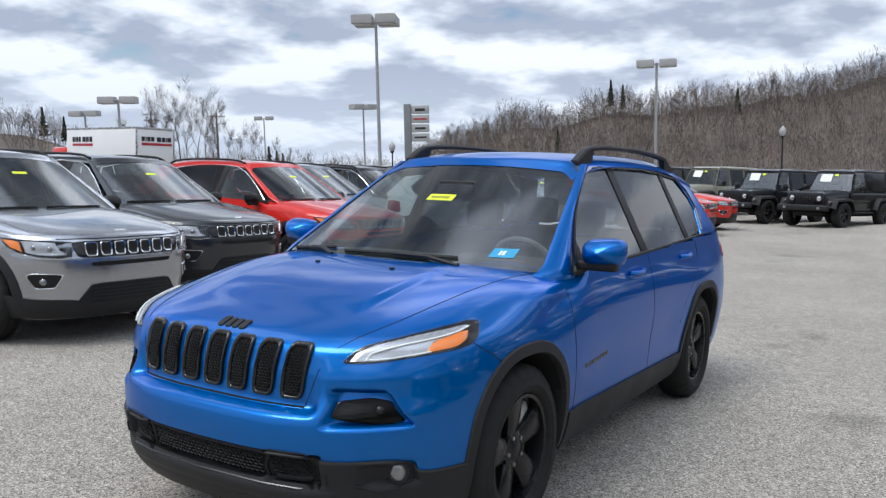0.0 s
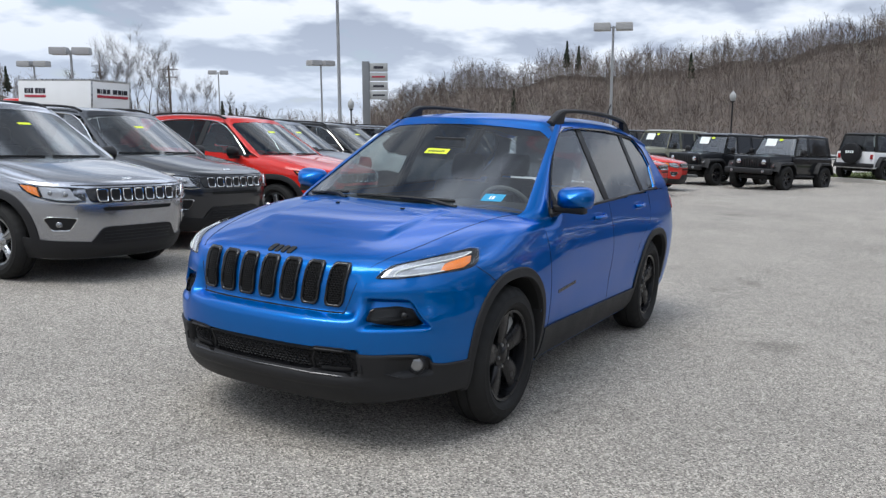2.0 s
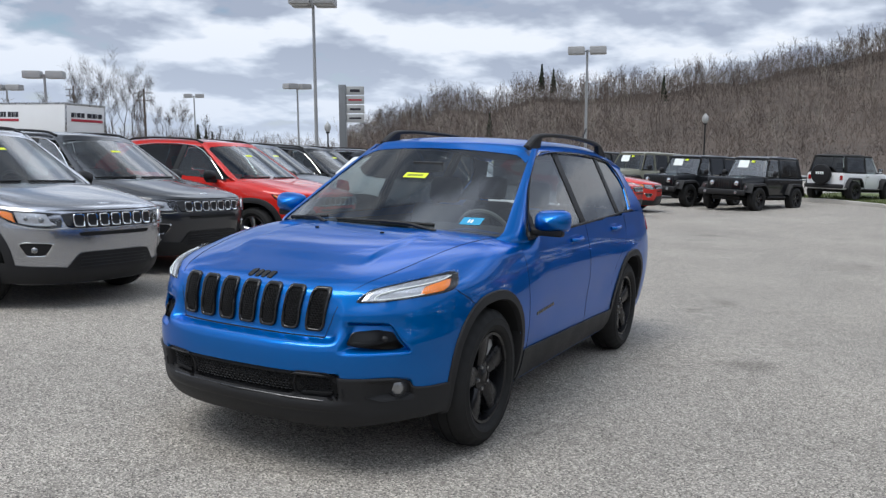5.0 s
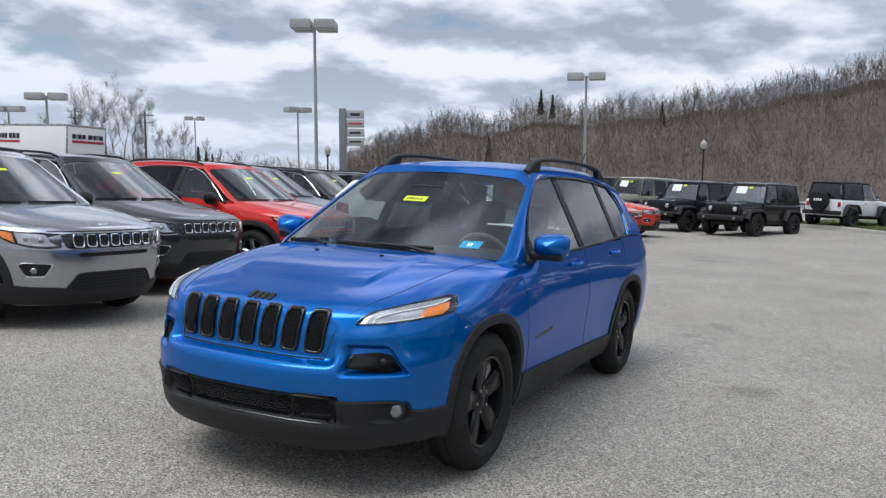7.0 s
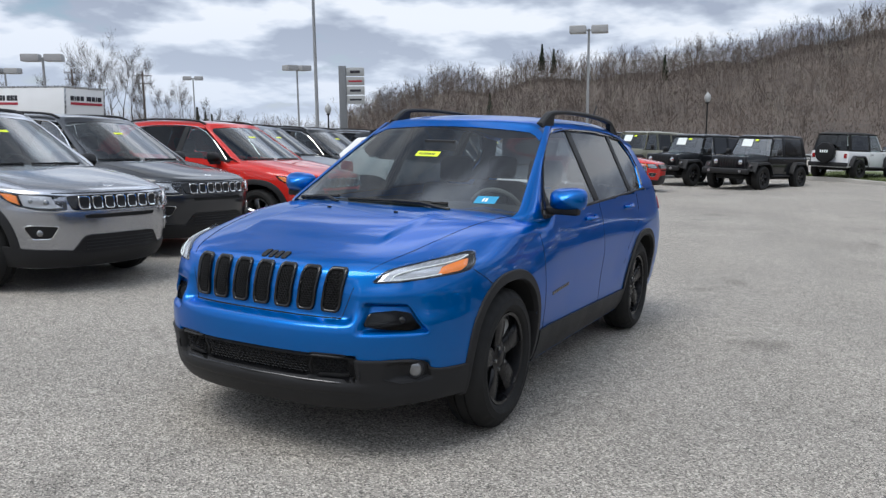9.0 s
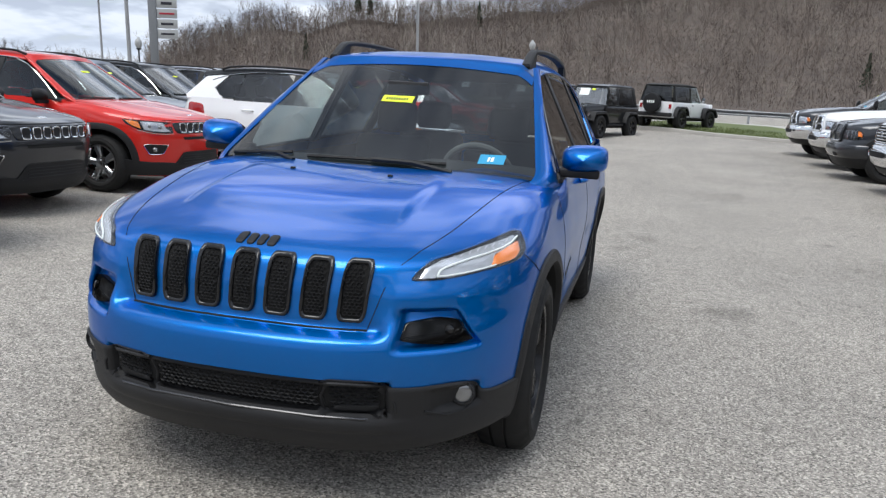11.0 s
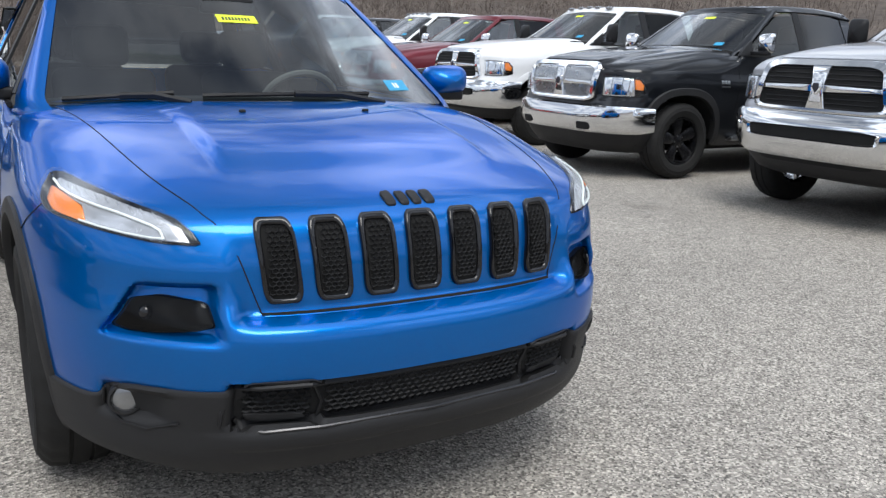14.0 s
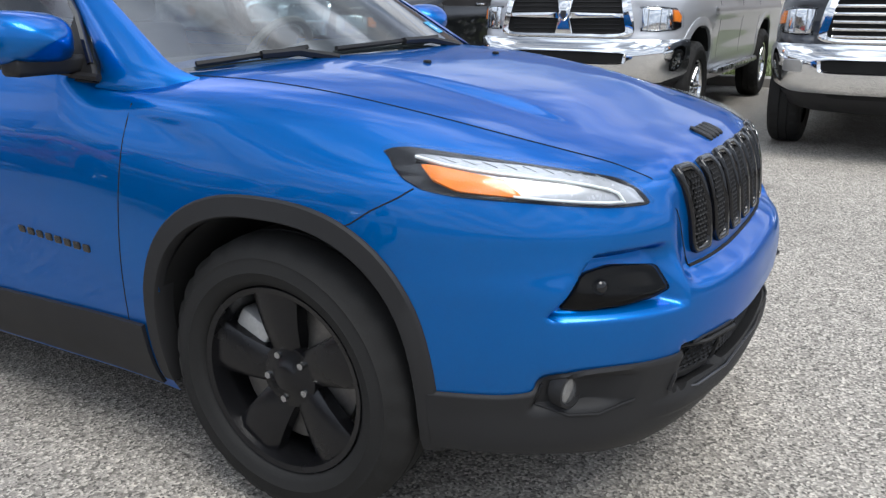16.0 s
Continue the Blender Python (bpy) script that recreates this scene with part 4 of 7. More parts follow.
def arch_trim(B, parent, yw, side, material, widen=0.055, lift=0.012, name="arch_trim", short=False):
    """The band of cladding round a wheel opening, and the liner within, its shade painted near-black."""
    s = B.s
    a, b, zc = s["arch"]
    bm = bmesh.new()
    rows = []
    for i in range(41):
        t = math.pi * i / 40
        c, d = math.cos(t), math.sin(t)
        r = (abs(c) ** 2.5 + abs(d) ** 2.5) ** (-1 / 2.5)
        row = []
        for k, off in ((0.955, -0.05), (0.955, lift * 0.4), (0.965, lift), (1.0 + widen / a * 0.85, lift), (1.0 + widen / a, lift * 0.5), (1.0 + widen / a, -0.02)):
            y, z = yw - a * k * c * r, zc + b * k * d * r
            row.append(Vector(((B.side_x(y, z) + off) * side, y, z)))
        rows.append(row)
    for zz in (zc - 0.06, s["z_sill"]):
        for at, src in ((0, rows[0]), (len(rows), rows[-1])):
            if short and at:
                continue
            new_row = []
            for p, off in zip(src, (-0.05, lift * 0.4, lift, lift, lift * 0.5, -0.02)):
                new_row.append(Vector(((B.side_x(p.y, zz) + off) * side, p.y, zz)))
            if at == 0:
                rows = [new_row] + rows
            else:
                rows = rows + [new_row]
    grid_faces(bm, rows)
    bmesh.ops.recalc_face_normals(bm, faces=bm.faces[:])
    part(name, bm, material, parent)
    # liner coloured near-black, the wheel well's shade painted in
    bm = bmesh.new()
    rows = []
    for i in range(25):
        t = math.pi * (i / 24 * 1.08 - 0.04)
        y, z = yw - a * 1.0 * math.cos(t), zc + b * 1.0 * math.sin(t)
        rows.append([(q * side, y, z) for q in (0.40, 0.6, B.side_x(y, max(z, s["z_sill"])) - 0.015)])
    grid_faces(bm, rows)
    part("arch_liner", bm, M_SHADE, parent)


def seam(parent, pts, r=0.0018, name="panel_gap", material=None):
    bm = bmesh.new()
    tube(bm, pts, r, 5)
    part(name, bm, material or M_SHADE, parent)


class Cabin:
    """The greenhouse: windscreen, side glass and roof."""

    def __init__(self, s):
        self.s = s

    def ws(self, x, z):
        """windscreen: y at (x, z)"""
        y0, z0, slope, k = self.s["ws"]
        return y0 + (z - z0) / slope + k * x * x

    def gx(self, y, z):
        """side glass: half-width at (y, z)"""
        x0, z0, lean = self.s["glass"]
        return x0 - lean * (z - z0) - 0.018 * ((y - 1.7) / 1.4) ** 2

    def place(self, side):
        return lambda y, z, off: Vector(((self.gx(y, z) + off) * side, y, z))

    def edge(self, z):
        """The screen's outer edge: half-width at height z."""
        (za, xa), (zb, xb) = self.s["ws_edge"]
        u = (z - za) / (zb - za)
        return xa + (xb - xa) * u

    def screen(self, parent, m):
        za, zb = self.s["ws_z"]
        bm = bmesh.new()
        rows = []
        for i in range(17):
            r = []
            for j in range(33):
                a = -1 + 2 * j / 32
                z = za + (zb - za) * i / 16
                x = a * self.edge(z)
                z2 = z - (0.035 * a * a if True else 0) * (1 if i > 8 else 0.6)
                r.append(Vector((x, self.ws(x, z2), z2)))
            rows.append(r)
        grid_faces(bm, rows)
        o = part("windscreen", bm, m, parent, "clear laminated windscreen", 80)
        o.visible_shadow = False
        return o

    def roof(self, parent, m, name="roof"):
        s = self.s
        prof = s["roof"]
        bm = bmesh.new()
        y0, y1 = s["roof_y"]
        rows = []
        zt = s["ws_z"][1]
        for i in range(25):
            q = i / 24
            r = []
            for j in range(29):
                a = -1 + 2 * j / 28
                xe = s["roof_w"] + 0.02
                # the front edge follows the screen's bow
                x = a * xe
                ys = self.ws(x * 0.98, zt - 0.035 * a * a) - 0.01
                y = ys + (y1 - ys) * q
                z = sp(prof, y) - s["crown"] * abs(a) ** 2.4 - 0.05 * max(0, abs(a) - 0.86) / 0.14
                r.append(Vector((x, y, z)))
            rows.append(r)
        # the front lip turns down onto the glass
        edge = rows[0]
        for drop, fwd in ((0.010, 0.010), (0.045, 0.005)):
            lip = []
            for p in edge:
                x = p.x * 0.985
                z = min(p.z, zt - 0.035 * (p.x / (s["roof_w"] + 0.02)) ** 2) - drop
                lip.append(Vector((x, self.ws(x, z) - fwd, z)))
            rows.insert(0, lip)
        grid_faces(bm, rows)
        return part(name, bm, m, parent, "", 60)

    def plate(self, parent, name, pts, m, side, lift=0.0, depth=0.02, label="", bevel=0.06):
        bm = bmesh.new()
        slab(bm, resample(pts, 0.09), self.place(side), lift, depth, bevel)
        return part(name, bm, m, parent, label)


def glass_pane(C, parent, name, pts, m, side, lift=-0.006, label=""):
    bm = bmesh.new()
    f = C.place(side)
    vs = [bm.verts.new(f(y, z, lift)) for y, z in resample(pts, 0.12)]
    bm.faces.new(vs)
    bmesh.ops.triangulate(bm, faces=bm.faces[:])
    bmesh.ops.recalc_face_normals(bm, faces=bm.faces[:])
    o = part(name, bm, m, parent, label, 0)
    o.visible_shadow = False
    return o


# ---- the blue SUV ----
FINE = (0.88, 0.75, 0.6, 0.45, 0.3, 0.15)


# how far the grille panel stands back behind the bumper's corners, by height
PANEL = [(0.61, 0.0), (0.635, 0.002), (0.65, 0.024), (0.664, 0.044), (0.70, 0.026), (0.74, 0.017), (0.78, 0.013), (0.84, 0.0)]


def hero_dent(x, z):
    """Shaping of the nose: pockets for the lower lamps, fog lamps and lower grille, and a bonnet bulge."""
    back = sp(PANEL, z)
    out = 0.764 - 0.62 * max(0.0, z - 0.61)
    d = 0.050 * smooth(0.508, 0.532, x) * smooth(out, out - 0.030, x) * smooth(0.602, 0.616, z) * smooth(0.744, 0.720, z)
    d += back * smooth(0.505, 0.440, x)
    d -= 0.085 * smooth(0.44, 0.395, x) * smooth(0.95, 1.03, z) * smooth(1.09, 1.07, z)
    d += 0.040 * smooth(0.600, 0.665, x) * smooth(0.768, 0.735, x) * smooth(0.380, 0.410, z) * smooth(0.484, 0.468, z)
    d += 0.040 * smooth(0.520, 0.490, x) * smooth(0.388, 0.402, z) * smooth(0.512, 0.499, z)
    d -= 0.012 * smooth(0.60, 0.45, x) * smooth(0.325, 0.345, z) * smooth(0.385, 0.365, z)
    return d


def door_gap(z):
    """Where the front door's leading edge runs."""
    return 0.50 - 0.115 * (z - 0.45)


HERO = dict(
    W=[(0.18, 0.81), (0.28, 0.868), (0.40, 0.895), (0.55, 0.905), (0.70, 0.902), (0.82, 0.888), (0.92, 0.868), (0.955, 0.862), (0.99, 0.855), (1.02, 0.83), (1.05, 0.76), (1.07, 0.66), (1.087, 0.45)],
    F=[(0.18, -0.755), (0.24, -0.835), (0.30, -0.888), (0.36, -0.914), (0.44, -0.934), (0.50, -0.947), (0.56, -0.952), (0.61, -0.949), (0.635, -0.940), (0.65, -0.932), (0.664, -0.922), (0.70, -0.896), (0.74, -0.882), (0.78, -0.873),
       (0.84, -0.843), (0.865, -0.828), (0.88, -0.81), (0.905, -0.765), (0.93, -0.69), (0.955, -0.60), (0.99, -0.45), (1.02, -0.30), (1.05, -0.12), (1.07, 0.04), (1.087, 0.20)],
    YC=[(0.18, 0.15), (0.88, 0.15), (0.98, 0.40), (1.02, 0.48), (1.09, 0.48)],
    N=[(0.18, 3.1), (0.3, 2.95), (0.4, 2.8), (0.6, 2.8), (0.7, 2.95), (0.86, 3.1), (0.93, 2.95), (1.0, 2.9), (1.09, 3.0)],
    WD=[(0.18, 0.79), (0.28, 0.84), (0.34, 0.86), (0.45, 0.88), (0.6, 0.9), (0.75, 0.905), (0.9, 0.893), (1.0, 0.872), (1.1, 0.845), (1.2, 0.82)],
    R=[(0.18, 3.5), (0.3, 3.62), (0.6, 3.68), (0.9, 3.66), (1.1, 3.6), (1.2, 3.56)],
    y_tail=3.15, y_door=0.52, side_cols=60, wb=2.70, arch=(0.392, 0.428, 0.362), z_sill=0.27, z_nose=0.86, z_cowl=1.087,
    belt=lambda y: 1.05 + 0.028 * (y - 0.5), dent=hero_dent,
    waist=lambda y, z: -0.014 * smooth(0.5, 1.0, y) * smooth(2.4, 1.9, y) * math.exp(-((z - 0.58) / 0.12) ** 2) + 0.018 * math.exp(-((y - 2.75) / 0.45) ** 2) * smooth(0.45, 0.7, z) * smooth(1.05, 0.85, z))
HERO_CABIN = dict(ws=(0.731, 1.38, 0.55, 0.37), ws_edge=((1.08, 0.765), (1.58, 0.595)), ws_z=(1.085, 1.60), glass=(0.845, 1.06, 0.50), roof=[(1.0, 1.59), (1.15, 1.605), (1.5, 1.645), (2.0, 1.655), (2.6, 1.635), (3.1, 1.58), (3.3, 1.55)],
                  roof_w=0.597, crown=0.035, roof_y=(1.1, 3.25))


def hood_edge(y):
    """Half-width of the bonnet's shut line."""
    return sp([(-0.95, 0.42), (-0.8, 0.48), (-0.72, 0.525), (-0.48, 0.60), (0.0, 0.675), (0.45, 0.735)], y)


def cabin_frame(C, car, paint_m, top_keys, y_end, tail, window=None, foot=None):
    """A-pillars and roof rails between glass and roof."""
    s = C.s
    for side in (1, -1):
        bm = bmesh.new()
        rows = []
        z0, z1 = s["ws_z"][0] + (0.02 if foot else -0.07), s["ws_z"][1] - 0.025
        for i in range(15):
            z = z0 + (z1 - z0) * i / 14
            e = C.edge(z)
            y = C.ws(e, z)
            yo = sp(window, z) if window else y + 0.042
            xo = C.gx(yo, z) - (0 if foot else 0.075 * smooth(s["ws_z"][0] + 0.03, s["ws_z"][0] - 0.06, z))
            rows.append([Vector((side * (e - 0.012), y - 0.014, z)), Vector((side * (e + 0.012), y - 0.012, z)), Vector((side * ((e + xo) / 2 + 0.022), (y + yo) / 2 - 0.012, z)), Vector((side * (xo + 0.006), yo - 0.01, z)), Vector((side * (xo - 0.004), yo + 0.012, z))])
        if foot:
            # the pillar's foot flares onto the wing
            base, up = rows[0], rows[2]
            for k in range(1, 8):
                q = k / 7
                r = []
                for p, u, f in zip(base, up, foot):
                    f = Vector((side * f[0], f[1], f[2]))
                    c = p + (p - u) * (0.62 * (p.z - f.z) / max(u.z - p.z, 1e-3))
                    r.append(p * (1 - q) ** 2 + c * (2 * q * (1 - q)) + f * q * q)
                rows.insert(0, r)
        grid_faces(bm, rows)
        bmesh.ops.recalc_face_normals(bm, faces=bm.faces[:])
        part("pillar", bm, paint_m, car, "", 80)
        bm = bmesh.new()
        rows = []
        za = s["ws_z"][1]
        e = C.edge(za)
        ya = C.ws(e, za - 0.035) - 0.02
        for i in range(25):
            y = ya + (y_end - ya) * i / 24
            zr = sp(s["roof"], y) - s["crown"] - 0.05
            zw = sp(top_keys, y)
            xr, xw = s["roof_w"] + 0.018, C.gx(y, zw)
            rows.append([Vector((side * (xr - 0.02), y, zr + 0.008)), Vector((side * (xr + 0.002), y, zr - 0.002)), Vector((side * (max(xr, xw) + 0.006), y, (zr + zw) / 2 + 0.004)), Vector((side * (xw + 0.008), y, zw + 0.006)), Vector((side * (xw - 0.006), y, zw - 0.006))])
        grid_faces(bm, rows)
        bmesh.ops.recalc_face_normals(bm, faces=bm.faces[:])
        part("roof_side", bm, paint_m, car)


def car_seats(car, rows_y, w, z, m, n=2):
    for y in rows_y:
        for i in range(n):
            x = w * (-1 + 2 * i / (n - 1)) if n > 1 else 0
            st = new("seat")
            st.parent = car
            for nm, lo, hi, ang in (("cushion", (-0.25, -0.25, 0), (0.25, 0.28, 0.16), 0), ("backrest", (-0.24, 0.24, 0.05), (0.24, 0.38, 0.68), -14), ("headrest", (-0.13, 0.27, 0.70), (0.13, 0.37, 0.90), -14)):
                bm = bmesh.new()
                box(bm, lo, hi, 0.05, pose(0, 0, 0, ang, 0, 0), 3)
                part(nm, bm, m, st)
            st.matrix_local = Matrix.Translation((x, y, z))


def mirror(car, side, x, y, z, shell_m, w=0.2, h=0.17, d=0.13, square=0.6):
    mr = new("door_mirror")
    mr.parent = car
    mr.matrix_local = Matrix.Translation((side * x, y, z)) @ Matrix.Diagonal((side, 1, 1, 1))
    bm = bmesh.new()
    rows = []
    for i in range(13):
        u = i / 12
        r = []
        for j in range(20):
            a = 6.2832 * j / 20
            c, s_ = math.cos(a), math.sin(a)
            ex = abs(c) ** square * math.copysign(1, c) * w / 2 * (1 - 0.30 * u ** 2.2)
            ez = abs(s_) ** square * math.copysign(1, s_) * h / 2 * (1 - 0.42 * u ** 2.2) + 0.012 * (ex / w)
            k = math.sqrt(max(0, 1 - u ** 3.0)) if u > 0 else 1
            r.append(Vector((w / 2 + ex * k, -d * u, ez * k + h / 2)))
        rows.append(r)
    vs = grid_faces(bm, rows, closed=True)
    bmesh.ops.recalc_face_normals(bm, faces=bm.faces[:])
    part("shell", bm, shell_m, mr)
    bm = bmesh.new()
    box(bm, (0.02, -0.004, 0.015), (w - 0.015, 0.006, h - 0.012), 0.004)
    part("mirror_glass", bm, M_CHROME, mr, "mirror glass")
    bm = bmesh.new()
    box(bm, (-0.08, -0.075, -0.018), (w * 0.85, -0.005, 0.026), 0.012, None, 3)
    part("foot", bm, M_PLASTIC, mr, "black plastic mirror foot")


def bars(parent, name, place, runs, lift, m, label):
    """Small raised bars that stand in for lettering."""
    for (u0, v0, u1, v1) in runs:
        bm = bmesh.new()
        slab(bm, resample(rounded([(u0, v0), (u1, v0), (u1, v1), (u0, v1)], 3, 0.25), 0.03), place, lift, lift + 0.002, 0.12)
        part(name, bm, m, parent, label)


def blue_suv():
    B, C = Body(HERO), Cabin(HERO_CABIN)
    car = thing("suv", Matrix.Identity(4), "metallic blue SUV with black grille and wheels, parked in the aisle", "car")
    zs = list(np.linspace(0.22, 0.59, 30)) + list(np.linspace(0.598, 0.93, 50)) + list(np.linspace(0.937, 1.087, 26))
    clad = lambda u: sp([(0, 0.505), (11.5, 0.506), (14.5, 0.518), (22.5, 0.516), (27, 0.494), (33, 0.491), (40, 0.493), (46.5, 0.488), (49.5, 0.468), (52.5, 0.442), (59, 0.431), (90, 0.43)], u)
    under = lambda c: c.y < -0.38 and c.z < clad(math.degrees(B.phi_of(c.x, c.z))) - 0.03
    bm = skin(B, zs + [1.10, 1.115, 1.13], 120, lambda c: not under(c) and (c.z < 1.087 or (c.y > 0.54 and abs(c.x) > 0.7)))
    pan = lambda z: 0.42 + 0.045 * (z - 0.665) / 0.135
    is_hood = lambda c: c.z > 0.662 and c.y < 0.5 and ((c.z > 0.80 and abs(c.x) < hood_edge(c.y)) or (c.z <= 0.80 and abs(c.x) < pan(c.z)))
    is_bump = lambda c: c.y < -0.42 or (c.y < -0.2 and c.z < 0.6)
    tests = [is_hood, is_bump]
    for sd in (1, -1):
        tests += [lambda c, sd=sd: c.x * sd > 0 and c.y < door_gap(c.z), lambda c, sd=sd: c.x * sd > 0 and c.y < 1.6,
                  lambda c, sd=sd: c.x * sd > 0 and c.y < 2.62 and not in_arch(c.y, c.z, 2.7, HERO, 1.13)]
    ms = split_skin(bm, tests)
    names = ["bonnet", "front_bumper"] + ["front_wing", "front_door", "rear_door"] * 2 + ["tail_panel"]
    made = {}
    for nm, b in zip(names, ms):
        made.setdefault(nm, []).append(part(nm, b, M_BLUE, car, "", 50))
    bonnet, bumper = made["bonnet"][0], made["front_bumper"][0]
    top, front = top_place(B), front_place(B)
    nose = {1: nose_place(B, 1), -1: nose_place(B, -1)}
    sidep = {1: side_place(B, 1), -1: side_place(B, -1)}

    # grille: seven slots in the bonnet's front
    for k in range(7):
        xc = 0.1235 * (k - 3)
        sl = new("grille_slot")
        sl.parent = car
        lean = 0.012 * (xc / 0.37)
        outer = rounded([(xc - 0.047 + lean, 0.880), (xc + 0.047 + lean, 0.880), (xc + 0.046 - lean * 0.4, 0.688), (xc - 0.046 - lean * 0.4, 0.688)], 6, 0.22)
        outer = resample(outer, 0.02)
        cx, cz = xc, 0.784
        inner = [(cx + (u - cx) * 0.74, cz + (v - cz) * 0.875) for u, v in outer]
        bm = bmesh.new()
        n = len(outer)
        loops = [[bm.verts.new(front(u, v, o)) for u, v in ring] for ring, o in ((outer, -0.004), (outer, 0.010), ([(cx + (u - cx) * 0.94, cz + (v - cz) * 0.97) for u, v in outer], 0.015), (inner, 0.011), (inner, -0.002))]
        for a, b in zip(loops, loops[1:]):
            for i in range(n):
                bm.faces.new((a[i], a[(i + 1) % n], b[(i + 1) % n], b[i]))
        bmesh.ops.recalc_face_normals(bm, faces=bm.faces[:])
        part("ring", bm, M_GLOSS, sl, "gloss black grille ring", 85)
        # near-black plate on the skin paints the shade behind the mesh
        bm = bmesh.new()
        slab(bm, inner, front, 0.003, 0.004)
        part("backing", bm, M_SHADE, sl)
        bm = bmesh.new()
        q = 0.0085
        for r in range(17):
            for c in range(-4, 5):
                u, v = xc + (c + 0.5 * (r % 2)) * q * 1.75, 0.705 + r * q * 1.5 * 0.8
                hexa = [(u + q * math.cos(math.pi / 6 + math.pi / 3 * i), v + q * 0.8 * math.sin(math.pi / 6 + math.pi / 3 * i)) for i in range(6)]
                if any(abs(p[0] - xc) > 0.036 or not 0.705 < p[1] < 0.866 for p in hexa):
                    continue
                a = [bm.verts.new(front(x, z, 0.009)) for x, z in hexa]
                b = [bm.verts.new(front(u + (x - u) * 0.74, v + (z - v) * 0.74, 0.005)) for x, z in hexa]
                for i in range(6):
                    bm.faces.new((a[i], a[(i + 1) % 6], b[(i + 1) % 6], b[i]))
        part("honeycomb", bm, M_DARKPL, sl, "black honeycomb mesh")["kind"] = "stuff"

    # maker's badge as plain dark bars
    for i, (u0, u1) in enumerate(((-0.072, -0.042), (-0.032, -0.004), (0.004, 0.032), (0.040, 0.072))):
        bm = bmesh.new()
        slab(bm, resample(rounded([(u0, -0.79), (u1, -0.79), (u1, -0.735 if i else -0.725), (u0, -0.735)], 4, 0.3), 0.02), top, 0.007, 0.009, 0.12)
        part("badge", bm, M_PLASTIC, car, "black badge piece")

    # shut lines
    for sd in (1, -1):
        pts = [front(sd * pan(z), z, 0.0) for z in np.linspace(0.664, 0.80, 7)]
        pts += [Vector((sd * hood_edge(y), y, B.top_z(hood_edge(y), y))) for y in np.linspace(-0.76, 0.44, 34)]
        seam(car, pts)
        seam(car, [sidep[sd](door_gap(z), z, 0) for z in np.linspace(0.40, 1.04, 16)])
        seam(car, [sidep[sd](1.60 + 0.02 * math.sin(z * 3), z, 0) for z in np.linspace(0.40, 1.075, 16)])
        seam(car, [nose[sd](u, v, 0.001) for u, v in ((68.0, 0.872), (70.6, 0.852), (74.6, 0.82), (77.1, 0.79), (79.1, 0.772))])
        seam(car, [sidep[sd](y, z, 0) for y, z in ((2.62, 1.10), (2.60, 1.0), (2.52, 0.9), (2.38, 0.82), (2.24, 0.72), (2.18, 0.6))])
    seam(car, [front(x, 0.663, 0.0) for x in np.linspace(-0.42, 0.42, 24)], 0.005)

    # headlamps
    outline = [(65.5, 0.924), (63.9, 0.937), (61.4, 0.942), (58.4, 0.944), (52.0, 0.931), (43.4, 0.911), (37.4, 0.897), (32.0, 0.882), (29.0, 0.857), (27.2, 0.824), (35.9, 0.828), (44.8, 0.84),
               (53.0, 0.85), (62.3, 0.858), (67.2, 0.869), (68.9, 0.889), (67.9, 0.908)]
    outline = resample(rounded(outline, 3, 0.3), 3)
    plain = Body(dict(HERO, dent=None))
    for sd in (1, -1):
        hl = new("headlamp")
        hl.parent = car
        bm = bmesh.new()
        slab(bm, outline, nose[sd], 0.004, 0.02, 0.02, FINE)
        part("housing", bm, M_GLOSS, hl, "gloss black lamp housing")
        bm = bmesh.new()
        slab(bm, resample([(61.6, 0.922), (59.8, 0.929), (46.4, 0.908), (35.0, 0.881), (31.0, 0.86), (29.6, 0.831), (36.7, 0.834), (44.9, 0.846), (51.9, 0.856), (53.3, 0.888), (60.1, 0.906)], 3), nose[sd], 0.009, 0.008, 0.03, FINE)
        part("reflector", bm, M_LAMPIN, hl, "silvery lamp reflector")
        bm = bmesh.new()
        slab(bm, resample(rounded([(62.9, 0.914), (53.3, 0.888), (51.7, 0.857), (61.9, 0.868), (64.5, 0.887)], 3, 0.2), 3), nose[sd], 0.012, 0.010, 0.05)
        part("indicator", bm, M_AMBER, hl, "amber indicator")
        bm = bmesh.new()
        tube(bm, [nose[sd](u, v, 0.013) for u, v in ((61.6, 0.922), (59.6, 0.909), (56.4, 0.901), (53.0, 0.895), (48.6, 0.888), (44.2, 0.881), (39.8, 0.871), (36.4, 0.862), (34.9, 0.854), (34.2, 0.836))], 0.0035, 6)
        part("light_guide", bm, M_PAPER, hl, "white light guide")
        bm = bmesh.new()
        tube(bm, [nose[sd](u, v, 0.012) for u, v in ((53.3, 0.860), (48, 0.853), (42, 0.845), (37, 0.839), (34.5, 0.838))], 0.0028, 6)
        part("lower_guide", bm, M_PAPER, hl, "white light guide")
        for k in range(9):
            bm = bmesh.new()
            u = 56.9 - 2.65 * k
            tube(bm, [nose[sd](u + 0.8 * j, sp([(30.6, 0.866), (34.7, 0.871), (43.9, 0.89), (60.7, 0.915)], u) + 0.004 + 0.009 * j, 0.0095) for j in range(2)], 0.0012, 4)
            part("rib", bm, M_REFL, hl)
        bm = bmesh.new()
        slab(bm, outline, nose[sd], 0.016, 0.014, 0.06, FINE)
        o = part("lens", bm, M_LENS, hl, "clear lamp lens")
        o.visible_shadow = False

        # lower lamp in its pocket
        dl = new("lower_lamp")
        dl.parent = car
        lp = nose_place(plain, sd)
